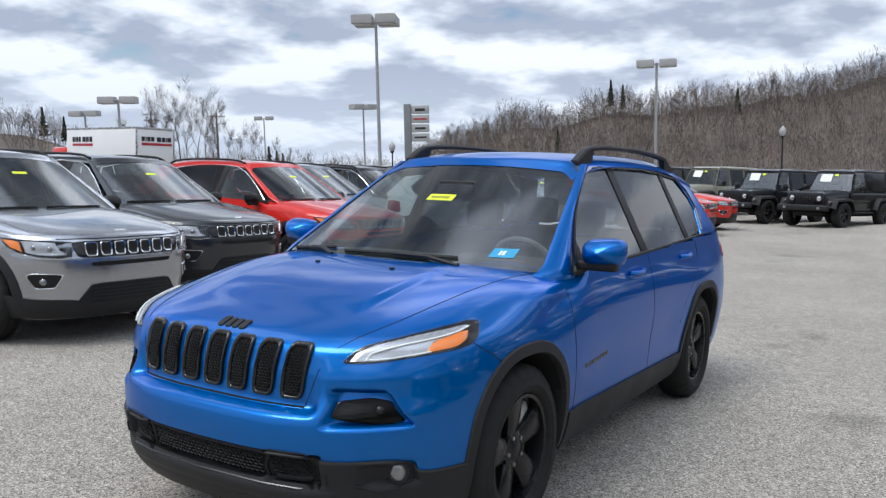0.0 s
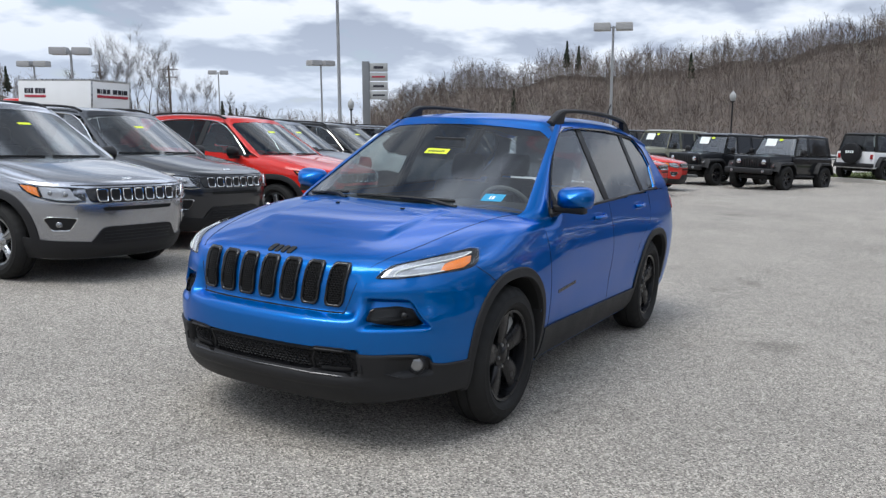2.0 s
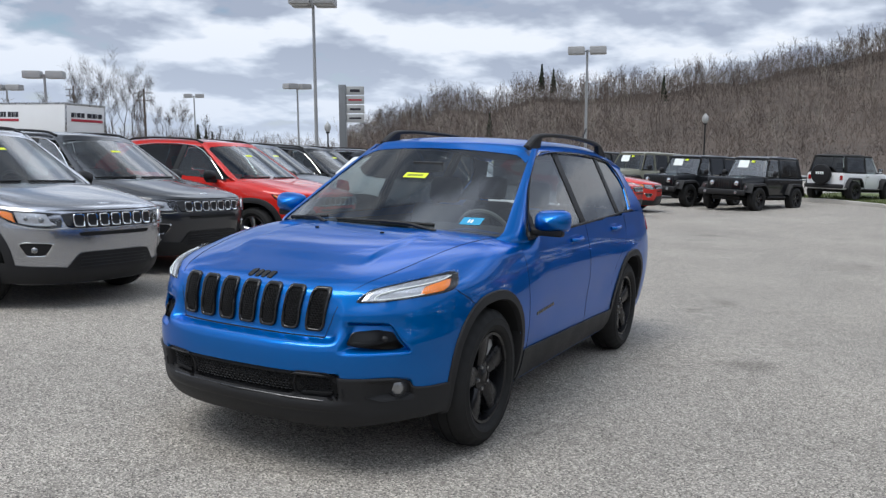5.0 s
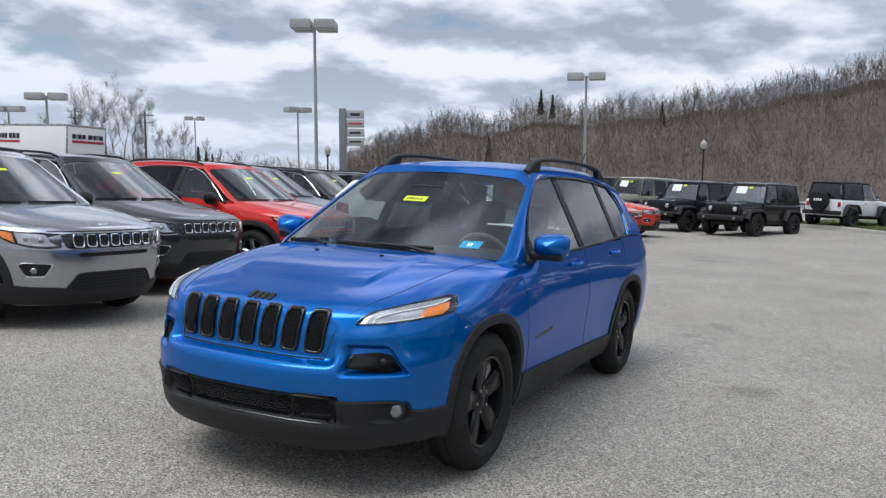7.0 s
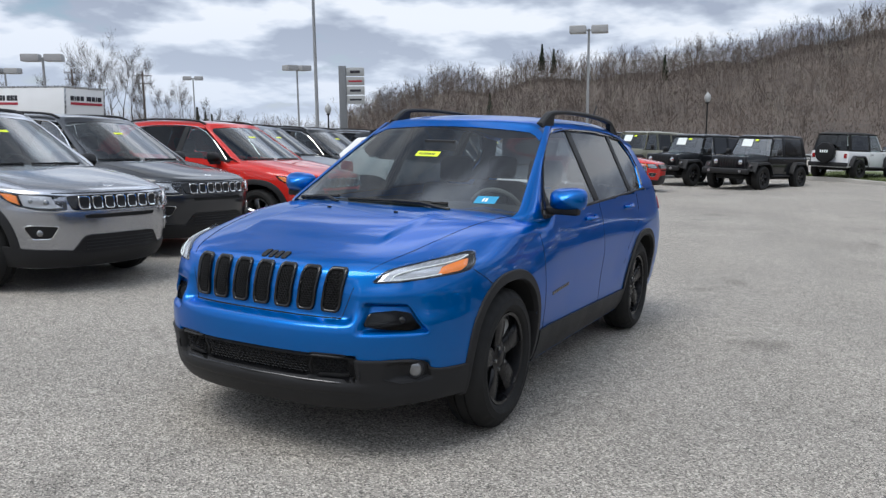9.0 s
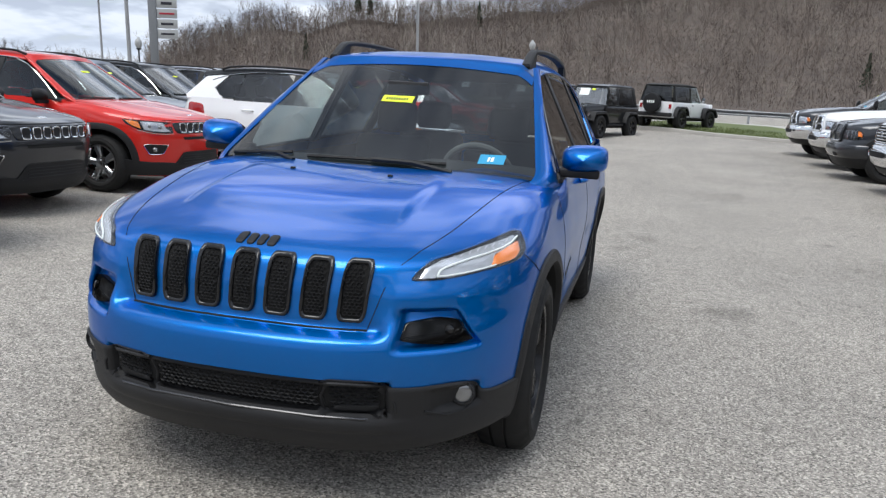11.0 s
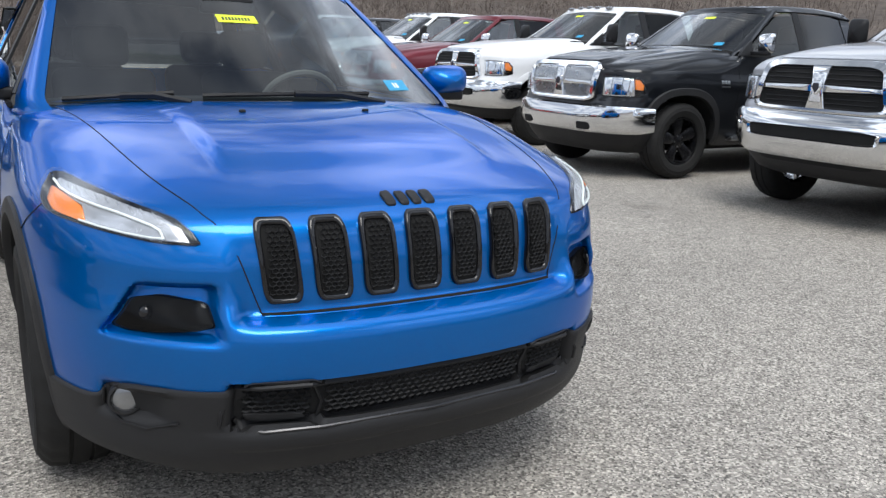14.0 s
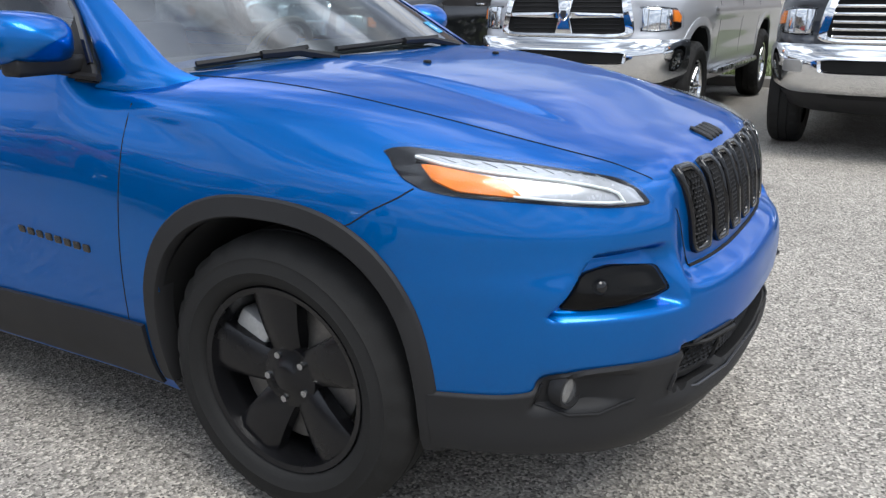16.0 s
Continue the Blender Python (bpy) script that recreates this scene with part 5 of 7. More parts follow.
        shape = resample(rounded([(49.4, 0.626), (46.2, 0.664), (43.5, 0.700), (37.5, 0.712), (28.2, 0.702), (28.2, 0.648), (32.2, 0.634), (39.5, 0.624), (45.5, 0.620)], 4, 0.22), 2)
        bm = bmesh.new()
        slab(bm, shape, lp, -0.024, 0.03, 0.03, FINE)
        part("housing", bm, M_PLASTIC, dl, "smoked black lamp housing")
        bm = bmesh.new()
        bmesh.ops.create_uvsphere(bm, u_segments=20, v_segments=12, radius=0.020, matrix=Matrix.Translation(lp(41.0, 0.672, -0.030)))
        part("projector", bm, M_GLOSS, dl, "dull lamp projector")
        bm = bmesh.new()
        tube(bm, [lp(u, v, -0.0205) for u, v in ((44.5, 0.632), (38, 0.634), (31, 0.647), (28.5, 0.657), (32, 0.662), (38, 0.666))], 0.0016, 4)
        part("step", bm, M_DARKPL, dl)
        bm = bmesh.new()
        slab(bm, shape, lp, -0.014, 0.010, 0.03, FINE)
        o = part("lens", bm, glass_smoke, dl, "smoked lamp lens")
        o.visible_shadow = False

    # black lower bumper, its hem rising to the corners
    hem = lambda u: sp([(0, 0.245), (25, 0.25), (45, 0.278), (67, 0.29)], u)
    for sd in (1, -1):
        bm = bmesh.new()
        us = list(np.linspace(0, 67, 112))
        rows = []
        fp = nose[sd]
        for r in range(37):
            q = r / 36
            rows.append([fp(u, hem(u) + (clad(u) - hem(u)) * q, 0.010 - (0.004 if r == 36 else 0)) for u in us])
        rows.append([fp(u, clad(u) + 0.001, -0.01) for u in us])
        rows.insert(0, [fp(u, hem(u) - 0.012, -0.06) for u in us])
        grid_faces(bm, rows)
        bmesh.ops.recalc_face_normals(bm, faces=bm.faces[:])
        part("lower_bumper", bm, M_DARKPL, car, "charcoal plastic lower bumper", 50)
        # fog lamp
        fl = new("fog_lamp")
        fl.parent = car
        bm = bmesh.new()
        tube(bm, [fp(u, v, 0.012) for u, v in ((51.0, 0.462), (51.4, 0.430), (50.6, 0.400), (46.5, 0.382), (41.5, 0.380), (37.0, 0.392), (35.2, 0.405))], 0.0035, 6)
        part("recess_lip", bm, M_PLASTIC, fl, "black plastic lip of the lamp recess")
        c, nn = B.nose(radians(44.6), 0.441), B.normal(radians(44.6), 0.441)
        c, nn = Vector((c.x * sd, c.y, c.z)), Vector((nn.x * sd, nn.y, nn.z))
        dirn = Vector((0.28 * sd, -1, 0)).normalized()
        mm = Matrix.Translation(c + nn * 0.012) @ dirn.to_track_quat("X", "Z").to_matrix().to_4x4()
        bm = bmesh.new()
        lathe(bm, [(-0.02, 0.042), (0.012, 0.041), (0.014, 0.036), (0.004, 0.034)], 28)
        bmesh.ops.transform(bm, matrix=mm, verts=bm.verts[:])
        part("bezel", bm, M_DARKPL, fl)
        bm = bmesh.new()
        lathe(bm, [(0.004, 0.035), (0.009, 0.026), (0.011, 0.012), (0.0115, 0.0)], 28)
        bmesh.ops.transform(bm, matrix=mm, verts=bm.verts[:])
        part("lens", bm, M_FOG, fl, "clear round fog lamp")
        # lower grille
        bm = bmesh.new()
        tube(bm, [fp(u, v, 0.014) for u, v in ((0, 0.380), (12, 0.381), (21, 0.384), (25, 0.393), (26.5, 0.412))], 0.0045, 6)
        part("grille_trim", bm, M_DKCHROME, car, "thin dark metal trim strip")
    lg = new("lower_grille")
    lg.parent = car
    shape = [(-0.485, 0.425), (-0.475, 0.407), (-0.43, 0.403), (0.43, 0.403), (0.475, 0.407), (0.485, 0.425), (0.480, 0.46), (0.44, 0.498), (-0.44, 0.498), (-0.480, 0.46)]
    # flat plate whose near-black stands in for the grille's shaded depth
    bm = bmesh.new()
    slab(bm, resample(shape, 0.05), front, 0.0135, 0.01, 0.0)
    part("backing", bm, M_SHADE, lg)
    bm = bmesh.new()
    q = 0.0125
    for r in range(7):
        for c in range(-24, 25):
            u, v = (c + 0.5 * (r % 2)) * q * 1.75, 0.412 + r * q * 1.5 * 0.70
            hexa = [(u + q * math.cos(math.pi / 6 + math.pi / 3 * i), v + q * 0.72 * math.sin(math.pi / 6 + math.pi / 3 * i)) for i in range(6)]
            if any(abs(p[0]) > 0.472 or 0.285 < abs(p[0]) < 0.315 or not 0.402 < p[1] < 0.502 for p in hexa):
                continue
            a = [bm.verts.new(front(x, z, 0.019)) for x, z in hexa]
            b = [bm.verts.new(front(u + (x - u) * 0.72, v + (z - v) * 0.72, 0.0145)) for x, z in hexa]
            for i in range(6):
                bm.faces.new((a[i], a[(i + 1) % 6], b[(i + 1) % 6], b[i]))
    part("honeycomb", bm, M_PLASTIC, lg, "black honeycomb mesh")["kind"] = "stuff"
    for sd in (1, -1):
        bm = bmesh.new()
        slab(bm, rounded([(sd * 0.325, 0.406), (sd * 0.455, 0.406), (sd * 0.470, 0.428), (sd * 0.34, 0.422)], 3, 0.2), front, 0.022, 0.010, 0.1)
        part("tow_cover", bm, M_DARKPL, lg)
        bm = bmesh.new()
        tube(bm, [front(sd * x, z, 0.016) for x, z in ((0.30, 0.404), (0.292, 0.45), (0.31, 0.498))], 0.006, 6)
        part("divider", bm, M_PLASTIC, lg)
    bm = bmesh.new()
    tube(bm, [front(x, z, 0.011) for x, z in ((-0.525, 0.405), (-0.523, 0.44), (-0.49, 0.494), (-0.445, 0.512), (-0.33, 0.513), (-0.28, 0.503), (-0.14, 0.503), (0, 0.503), (0.14, 0.503), (0.28, 0.503), (0.33, 0.513), (0.445, 0.512), (0.49, 0.494), (0.523, 0.44), (0.525, 0.405))], 0.006, 6)
    part("frame", bm, M_PLASTIC, lg)

    # flanks
    for sd in (1, -1):
        for yw in (0.0, 2.70):
            arch_trim(B, car, yw, sd, M_DARKPL, 0.030, 0.010, short=yw > 1)
        bm = bmesh.new()
        strip_fill(bm, lambda y: 0.24, lambda y: 0.425 - 0.02 * (y - 0.5), list(np.linspace(0.44, 2.28, 36)), 5, sidep[sd], 0.012)
        bmesh.ops.recalc_face_normals(bm, faces=bm.faces[:])
        bmesh.ops.solidify(bm, geom=bm.faces[:], thickness=0.012)
        part("sill_cladding", bm, M_DARKPL, car, "charcoal plastic sill cladding")
        for y0, z0 in ((1.24, 0.995), (2.20, 1.018)):
            dh = new("door_handle")
            dh.parent = car
            bm = bmesh.new()
            slab(bm, rounded([(y0 - 0.02, z0 - 0.03), (y0 + 0.20, z0 - 0.03), (y0 + 0.20, z0 + 0.032), (y0 - 0.02, z0 + 0.03)], 5, 0.4), sidep[sd], 0.0015, 0.006, 0.2)
            part("cup", bm, M_BLUE, dh)
            bm = bmesh.new()
            tube(bm, [sidep[sd](y0 + 0.2 * t, z0 + 0.006 * t, 0.004 + 0.032 * math.sin(math.pi * t) ** 0.4) for t in np.linspace(0, 1, 12)], 0.013, 8)
            part("grip", bm, M_BLUE, dh)
        bars(car, "door_lettering", sidep[sd], [(0.60 + 0.040 * i, 0.603 + 0.002 * i, 0.60 + 0.040 * i + 0.030, 0.625 + 0.002 * i) for i in range(8)], 0.003, M_GLOSS, "dark lettering bar")
        # cabin side
        top_keys = [(0.9, 1.50), (1.2, 1.535), (1.6, 1.56), (2.2, 1.555), (2.7, 1.53), (3.1, 1.47), (3.3, 1.42)]
        glass_pane(C, car, "front_window", [(0.55, 1.065), (0.63, 1.15), (0.81, 1.30), (0.985, 1.415), (1.165, 1.51), (1.29, 1.545), (1.58, 1.555), (1.60, 1.075)], M_GLASS, sd, 0, "clear door glass")
        glass_pane(C, car, "rear_window", [(1.62, 1.08), (1.60, 1.555), (2.25, 1.552), (2.54, 1.535), (2.56, 1.10)], M_TINT, sd, 0, "dark tinted door glass")
        glass_pane(C, car, "quarter_window", [(2.56, 1.105), (2.55, 1.53), (2.85, 1.505), (3.02, 1.42), (3.07, 1.30), (2.98, 1.15)], M_TINT, sd, 0, "dark tinted quarter glass")
        C.plate(car, "centre_pillar", [(1.555, 1.07), (1.535, 1.56), (1.635, 1.56), (1.66, 1.07)], M_PLASTIC, sd, 0.006, 0.03, "gloss black pillar")
        C.plate(car, "rear_pillar", [(2.51, 1.09), (2.50, 1.545), (2.58, 1.54), (2.60, 1.095)], M_PLASTIC, sd, 0.006, 0.03, "gloss black pillar")
        C.plate(car, "tail_pillar", [(2.94, 1.12), (3.05, 1.29), (3.0, 1.42), (2.86, 1.50), (3.18, 1.47), (3.45, 1.16), (3.4, 1.10)], M_BLUE, sd, 0.008, 0.015)
        C.plate(car, "pillar_trim", [(2.90, 1.12), (3.02, 1.29), (2.97, 1.42), (2.82, 1.50), (3.16, 1.47), (3.43, 1.16), (3.38, 1.10)], M_INTERIOR, sd, -0.016, 0.012, "dark inner pillar trim", 0.0)
        C.plate(car, "mirror_sail", [(0.565, 1.04), (0.585, 1.075), (0.715, 1.215), (0.715, 1.04)], M_PLASTIC, sd, 0.010, 0.03, "black mirror sail")
        bm = bmesh.new()
        tube(bm, [C.place(sd)(y, HERO["belt"](y) + 0.004, 0.012) for y in np.linspace(0.55, 3.0, 20)], 0.010, 6)
        part("belt_trim", bm, M_PLASTIC, car, "black weather strip")
        bm = bmesh.new()
        tube(bm, [C.place(sd)(y, z, 0.007) for y, z in ((0.60, 1.085), (0.70, 1.20), (0.83, 1.312), (0.995, 1.425), (1.165, 1.517), (1.30, 1.552), (1.6, 1.564), (2.2, 1.560), (2.55, 1.54), (2.86, 1.51), (3.03, 1.425), (3.08, 1.30), (2.99, 1.15))], 0.009, 6)
        part("window_trim", bm, M_GLOSS, car, "gloss black window trim")
        # roof rail
        rr = new("roof_rail")
        rr.parent = car
        def rail_at(t):
            y = 1.20 + 1.76 * t
            up = 0.066 * min(1, smooth(-0.03, 0.10, t), smooth(1.03, 0.88, t))
            return sd * (0.545 + 0.012 * math.sin(math.pi * t)), y, sp(HERO_CABIN["roof"], y) - 0.040 + up

        bm = bmesh.new()
        rows = []
        for t in np.linspace(0, 1, 30):
            x, y, z = rail_at(t)
            rows.append([(x + a, y, z + b) for a, b in ((-0.022, -0.012), (-0.024, 0.004), (-0.016, 0.014), (0.016, 0.014), (0.024, 0.004), (0.022, -0.012))])
        vs = grid_faces(bm, rows, closed=True)
        bm.faces.new(vs[0])
        bm.faces.new(vs[-1])
        bmesh.ops.recalc_face_normals(bm, faces=bm.faces[:])
        part("bar", bm, M_DARKPL, rr, "charcoal plastic roof bar")
        for ta, tb in ((0.0, 0.13), (0.88, 1.0)):
            bm = bmesh.new()
            rows = []
            for q in np.linspace(0, 1, 7):
                x, y, z = rail_at(ta + (tb - ta) * q)
                zr = sp(HERO_CABIN["roof"], y) - 0.075
                lead = q if ta == 0 else 1 - q
                rows.append([(x - 0.020, y, zr), (x - 0.020, y, z - 0.002), (x + 0.020, y, z - 0.002), (x + 0.020, y, zr)] if lead < 0.99 else [(x - 0.018, y, z - 0.012), (x - 0.018, y, z - 0.002), (x + 0.018, y, z - 0.002), (x + 0.018, y, z - 0.012)])
            vs = grid_faces(bm, rows, closed=True)
            bm.faces.new(vs[0])
            bm.faces.new(vs[-1])
            bmesh.ops.recalc_face_normals(bm, faces=bm.faces[:])
            part("foot", bm, M_PLASTIC, rr, "black rail foot")
        mirror(car, sd, 0.83, 0.70, 1.082, M_BLUE, 0.215, 0.135, 0.13)
        for yw in (0.0, 2.70):
            car_wheel(car, sd * 0.778, yw, 0.362, 0.362, 0.225, 0.240, sd, M_GLOSSW, M_GLOSSW)
    foot = [(x, y, B.top_z(x, y) - 0.003) for x, y in ((0.730, 0.31), (0.752, 0.325), (0.795, 0.37))] + [(B.side_x(0.47, 1.022) - 0.002, 0.47, 1.022), (B.side_x(0.58, 1.03) + 0.001, 0.58, 1.03)]
    cabin_frame(C, car, M_BLUE, top_keys, 3.2, 3.4, [(1.05, 0.535), (1.10, 0.58), (1.15, 0.635), (1.30, 0.815), (1.415, 0.99), (1.51, 1.165), (1.6, 1.36)], foot)
    C.screen(car, M_GLASS)
    C.roof(car, M_BLUE)
    bm = bmesh.new()
    rows = []
    for i in range(6):
        z = 1.115 + (1.55 - 1.115) * i / 5
        y = 3.60 - 0.36 * i / 5
        rows.append([Vector((a * (0.70 - 0.16 * i / 5), y - 0.08 * a * a, z)) for a in np.linspace(-1, 1, 11)])
    grid_faces(bm, rows)
    bmesh.ops.recalc_face_normals(bm, faces=bm.faces[:])
    part("tail_window", bm, M_TINT, car, "dark tinted tailgate glass").visible_shadow = False
    # screen surround: dark band and cowl
    bm = bmesh.new()
    rows = [[Vector((x, C.ws(x, z) - 0.003, z)) for x in np.linspace(-0.72, 0.72, 31)] for z in (1.07, 1.085, 1.10)]
    rows = []
    for q, dz in ((0.0, -0.02), (0.5, 0.012), (1.0, 0.03)):
        rows.append([Vector((x, C.ws(x, 1.085) - 0.10 + q * 0.15, 1.068 + dz - 0.028 * (x / 0.72) ** 2)) for x in np.linspace(-0.74, 0.74, 31)])
    grid_faces(bm, rows)
    part("cowl", bm, M_PLASTIC, car, "black plastic cowl")
    for (x0, z0), (x1, z1) in (((-0.70, 1.105), (-0.36, 1.118)), ((-0.27, 1.108), (0.37, 1.118))):
        w = new("wiper")
        w.parent = car
        f = lambda x, z, o: Vector((x, C.ws(x, z - 0.035 * (x / 0.73) ** 2 * 0.6) - o, z - 0.021 * (x / 0.73) ** 2))
        bm = bmesh.new()
        tube(bm, [f(x0 + (x1 - x0) * t, z0 + (z1 - z0) * t, 0.014 + 0.008 * math.sin(3.14 * t)) for t in np.linspace(0, 1, 14)], 0.008, 5)
        part("blade", bm, M_PLASTIC, w)
        bm = bmesh.new()
        xm, zm = (x0 + x1) / 2, (z0 + z1) / 2
        xe = x1 + 0.04
        tube(bm, [f(xm, zm, 0.03), f((xm + xe) / 2, zm - 0.0, 0.038), f(xe, z1 - 0.03, 0.03)], 0.012, 6)
        part("arm", bm, M_PLASTIC, w)
    for sd in (1, -1):
        bm = bmesh.new()
        c = Vector((sd * 0.215, -0.03, B.top_z(0.215, -0.03)))
        box(bm, c + Vector((-0.010, -0.008, -0.004)), c + Vector((0.010, 0.010, 0.008)), 0.004)
        part("washer_nozzle", bm, M_PLASTIC, car, "black washer nozzle")
    bm = bmesh.new()
    tube(bm, [(0.30, 3.02, 1.60), (0.30, 3.10, 1.66), (0.30, 3.24, 1.80)], 0.006, 6)
    part("aerial", bm, M_PLASTIC, car)

    # stickers behind the screen
    for nm, x0, x1, z0, z1, m, lab in (("screen_sticker", -0.085, 0.075, 1.362, 1.392, M_YELLOW, "yellow stock sticker"), ("inspection_sticker", 0.495, 0.605, 1.120, 1.157, M_STKBLUE, "blue inspection sticker")):
        bm = bmesh.new()
        grid_faces(bm, [[Vector((x, C.ws(x, z) - 0.004, z)) for x in np.linspace(x0, x1, 4)] for z in (z0, z1)])
        o = part(nm, bm, m, car, lab)
        bm = bmesh.new()
        if nm == "screen_sticker":
            spots = [(x0 + 0.02 + 0.013 * i, x0 + 0.028 + 0.013 * i, z0 + 0.009, z0 + 0.021) for i in range(9)]
        else:
            spots = [(0.532, 0.541, z0 + 0.010, z0 + 0.027), (0.546, 0.558, z0 + 0.010, z0 + 0.027)]
        for a, b, c, d in spots:
            grid_faces(bm, [[Vector((x, C.ws(x, z) - 0.006, z)) for x in (a, b)] for z in (c, d)])
        part("print", bm, M_INK if nm == "screen_sticker" else M_PAPER, o, "printed bars")

    # inside
    bm = bmesh.new()
    rows = []
    for y, z, d in ((0.20, 1.02, 0), (0.45, 1.06, 0), (0.72, 1.075, 0), (0.86, 1.04, 0), (0.90, 0.90, 0), (0.88, 0.6, 0)):
        rows.append([Vector((x, y + 0.12 * (x / 0.72) ** 2, z + (0.02 if x > 0.15 and z > 1 else 0) - 0.02 * (x / 0.72) ** 4)) for x in np.linspace(-0.74, 0.74, 17)])
    grid_faces(bm, rows)
    part("dashboard", bm, M_INTERIOR, car, "dark dashboard")
    sw = new("steering_wheel")
    sw.parent = car
    sw.matrix_local = pose(0.36, 1.02, 1.0, -62, 0, 0)
    bm = bmesh.new()
    tube(bm, [(0.185 * math.cos(a), 0.185 * math.sin(a), 0) for a in np.linspace(0, 6.2832, 33)[:-1]], 0.016, 8, True)
    part("wheel_rim", bm, M_TRIMGREY, sw)
    bm = bmesh.new()
    box(bm, (-0.17, -0.03, -0.02), (0.17, 0.04, 0.015), 0.015)
    box(bm, (-0.07, -0.15, -0.02), (0.07, 0.06, 0.03), 0.02)
    part("boss", bm, M_INTERIOR, sw)
    car_seats(car, (1.35, 2.25), 0.36, 0.55, M_INTERIOR)
    bm = bmesh.new()
    box(bm, (-0.11, 0.86, 1.40), (0.11, 0.90, 1.465), 0.012)
    part("rear_view_mirror", bm, M_PLASTIC, car)
    bm = bmesh.new()
    grid_faces(bm, [[(-0.80, y, 1.03), (-0.76, y, 0.4), (0.76, y, 0.4), (0.80, y, 1.03)] for y in (0.55, 1.5, 2.5, 3.4)])
    part("cabin_lining", bm, M_INTERIOR, car, "dark cabin lining")
    bm = bmesh.new()
    grid_faces(bm, [[Vector((a * 0.55, y, sp(HERO_CABIN["roof"], y) - 0.06 - 0.02 * a * a)) for a in np.linspace(-1, 1, 7)] for y in np.linspace(1.25, 3.15, 8)])
    part("headliner", bm, M_TRIMGREY, car, "grey headliner")
    # plain box under the floor, its near-black colour painting the shade there
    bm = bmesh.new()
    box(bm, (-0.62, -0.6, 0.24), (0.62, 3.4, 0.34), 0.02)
    part("underbody", bm, M_SHADE, car)
    for sd in (1, -1):
        bm = bmesh.new()
        slab(bm, rounded([(3.30, 0.94), (3.48, 0.94), (3.47, 1.05), (3.33, 1.05)], 4, 0.25), sidep[sd], 0.008, 0.012, 0.06)
        part("tail_lamp", bm, M_REDLENS, car, "red tail lamp")
    return car, B, C


M_GLOSSW = mat("satin_black_alloy", (0.012, 0.012, 0.0135), 0.26, 0.4, 0.15, 6, 80)
glass_smoke = glass("smoked_lens", (0.22, 0.22, 0.225), 0.0, 0.10, 0.02)
CAR, B_H, C_H = blue_suv()


# ---- the other cars ----
def recolour(car, old, new_m):
    """Gives a copied car its own paint; the meshes stay shared."""
    for o in car.children_recursive:
        if o.type == "MESH":
            for sl in o.material_slots:
                if sl.material is old:
                    sl.link = "OBJECT"
                    sl.material = new_m


def lamp(car, nose, sd, name, outline, inner, amber, proj, refl=None):
    hl = new(name)
    hl.parent = car
    bm = bmesh.new()
    outline, inner = resample(outline, 4), resample(inner, 4)
    slab(bm, outline, nose, 0.002, 0.02, 0.02, FINE)
    part("housing", bm, M_GLOSS, hl)
    bm = bmesh.new()
    slab(bm, inner, nose, 0.016, 0.014, 0.05, FINE)
    part("reflector", bm, refl or M_LAMPIN, hl, "silvery lamp reflector")
    if amber:
        bm = bmesh.new()
        slab(bm, amber, nose, 0.020, 0.018, 0.08)
        part("indicator", bm, M_AMBER, hl, "amber indicator")
    for u, v, r in proj:
        bm = bmesh.new()
        bmesh.ops.create_uvsphere(bm, u_segments=14, v_segments=8, radius=r, matrix=Matrix.Translation(nose(u, v, -r * 0.6 + 0.012)))
        part("projector", bm, M_FOG, hl)
    bm = bmesh.new()
    slab(bm, outline, nose, 0.030, 0.026, 0.08, FINE)
    o = part("lens", bm, M_LENS, hl, "clear lamp lens")
    o.visible_shadow = False


def ring_frame(bm, outer, inner, place, lift, back=0.0):
    n = len(outer)
    loops = [[bm.verts.new(place(u, v, o)) for u, v in ring] for ring, o in ((outer, back), (outer, lift * 0.7), ([((a[0] * 2 + b[0]) / 3, (a[1] * 2 + b[1]) / 3) for a, b in zip(outer, inner)], lift), (inner, lift * 0.8), (inner, back))]
    for a, b in zip(loops, loops[1:]):
        for i in range(n):
            bm.faces.new((a[i], a[(i + 1) % n], b[(i + 1) % n], b[i]))
    bmesh.ops.recalc_face_normals(bm, faces=bm.faces[:])
    return bm


def shrink(pts, kx, kz):
    n = len(pts)
    cx, cz = sum(p[0] for p in pts) / n, sum(p[1] for p in pts) / n
    return [(cx + (u - cx) * kx, cz + (v - cz) * kz) for u, v in pts]


def common_body(car, spec, cab, paint_m, n_front, zs, hood_w, hood_z, glass_front, lining=True):
    """Skin panels, glass, roof and lining shared by all the makers' shapes."""
    B, C = Body(spec), Cabin(cab)
    bm = skin(B, zs, n_front, lambda c: c.z < spec["z_cowl"] or c.y > spec["y_door"])
    tests = [lambda c: c.z > hood_z and c.y < spec["y_door"] and abs(c.x) < hood_w(c.y), lambda c: c.y < -0.45]
    for sd in (1, -1):
        tests += [lambda c, sd=sd: c.x * sd > 0 and c.y < spec["y_door"] + 0.02]
        for yd in spec["doors"]:
            tests += [lambda c, sd=sd, yd=yd: c.x * sd > 0 and c.y < yd and not in_arch(c.y, c.z, spec["wb"], spec, 1.13)]
    names = ["bonnet", "front_bumper"] + (["front_wing"] + ["front_door", "rear_door"][:len(spec["doors"])]) * 2 + ["tail_panel"]
    for nm, b in zip(names, split_skin(bm, tests)):
        part(nm, b, paint_m, car, "", 50)
    C.screen(car, M_GLASS)
    sidep = {1: side_place(B, 1), -1: side_place(B, -1)}
    nose = {1: nose_place(B, 1), -1: nose_place(B, -1)}
    return B, C, front_place(B), top_place(B), nose, sidep


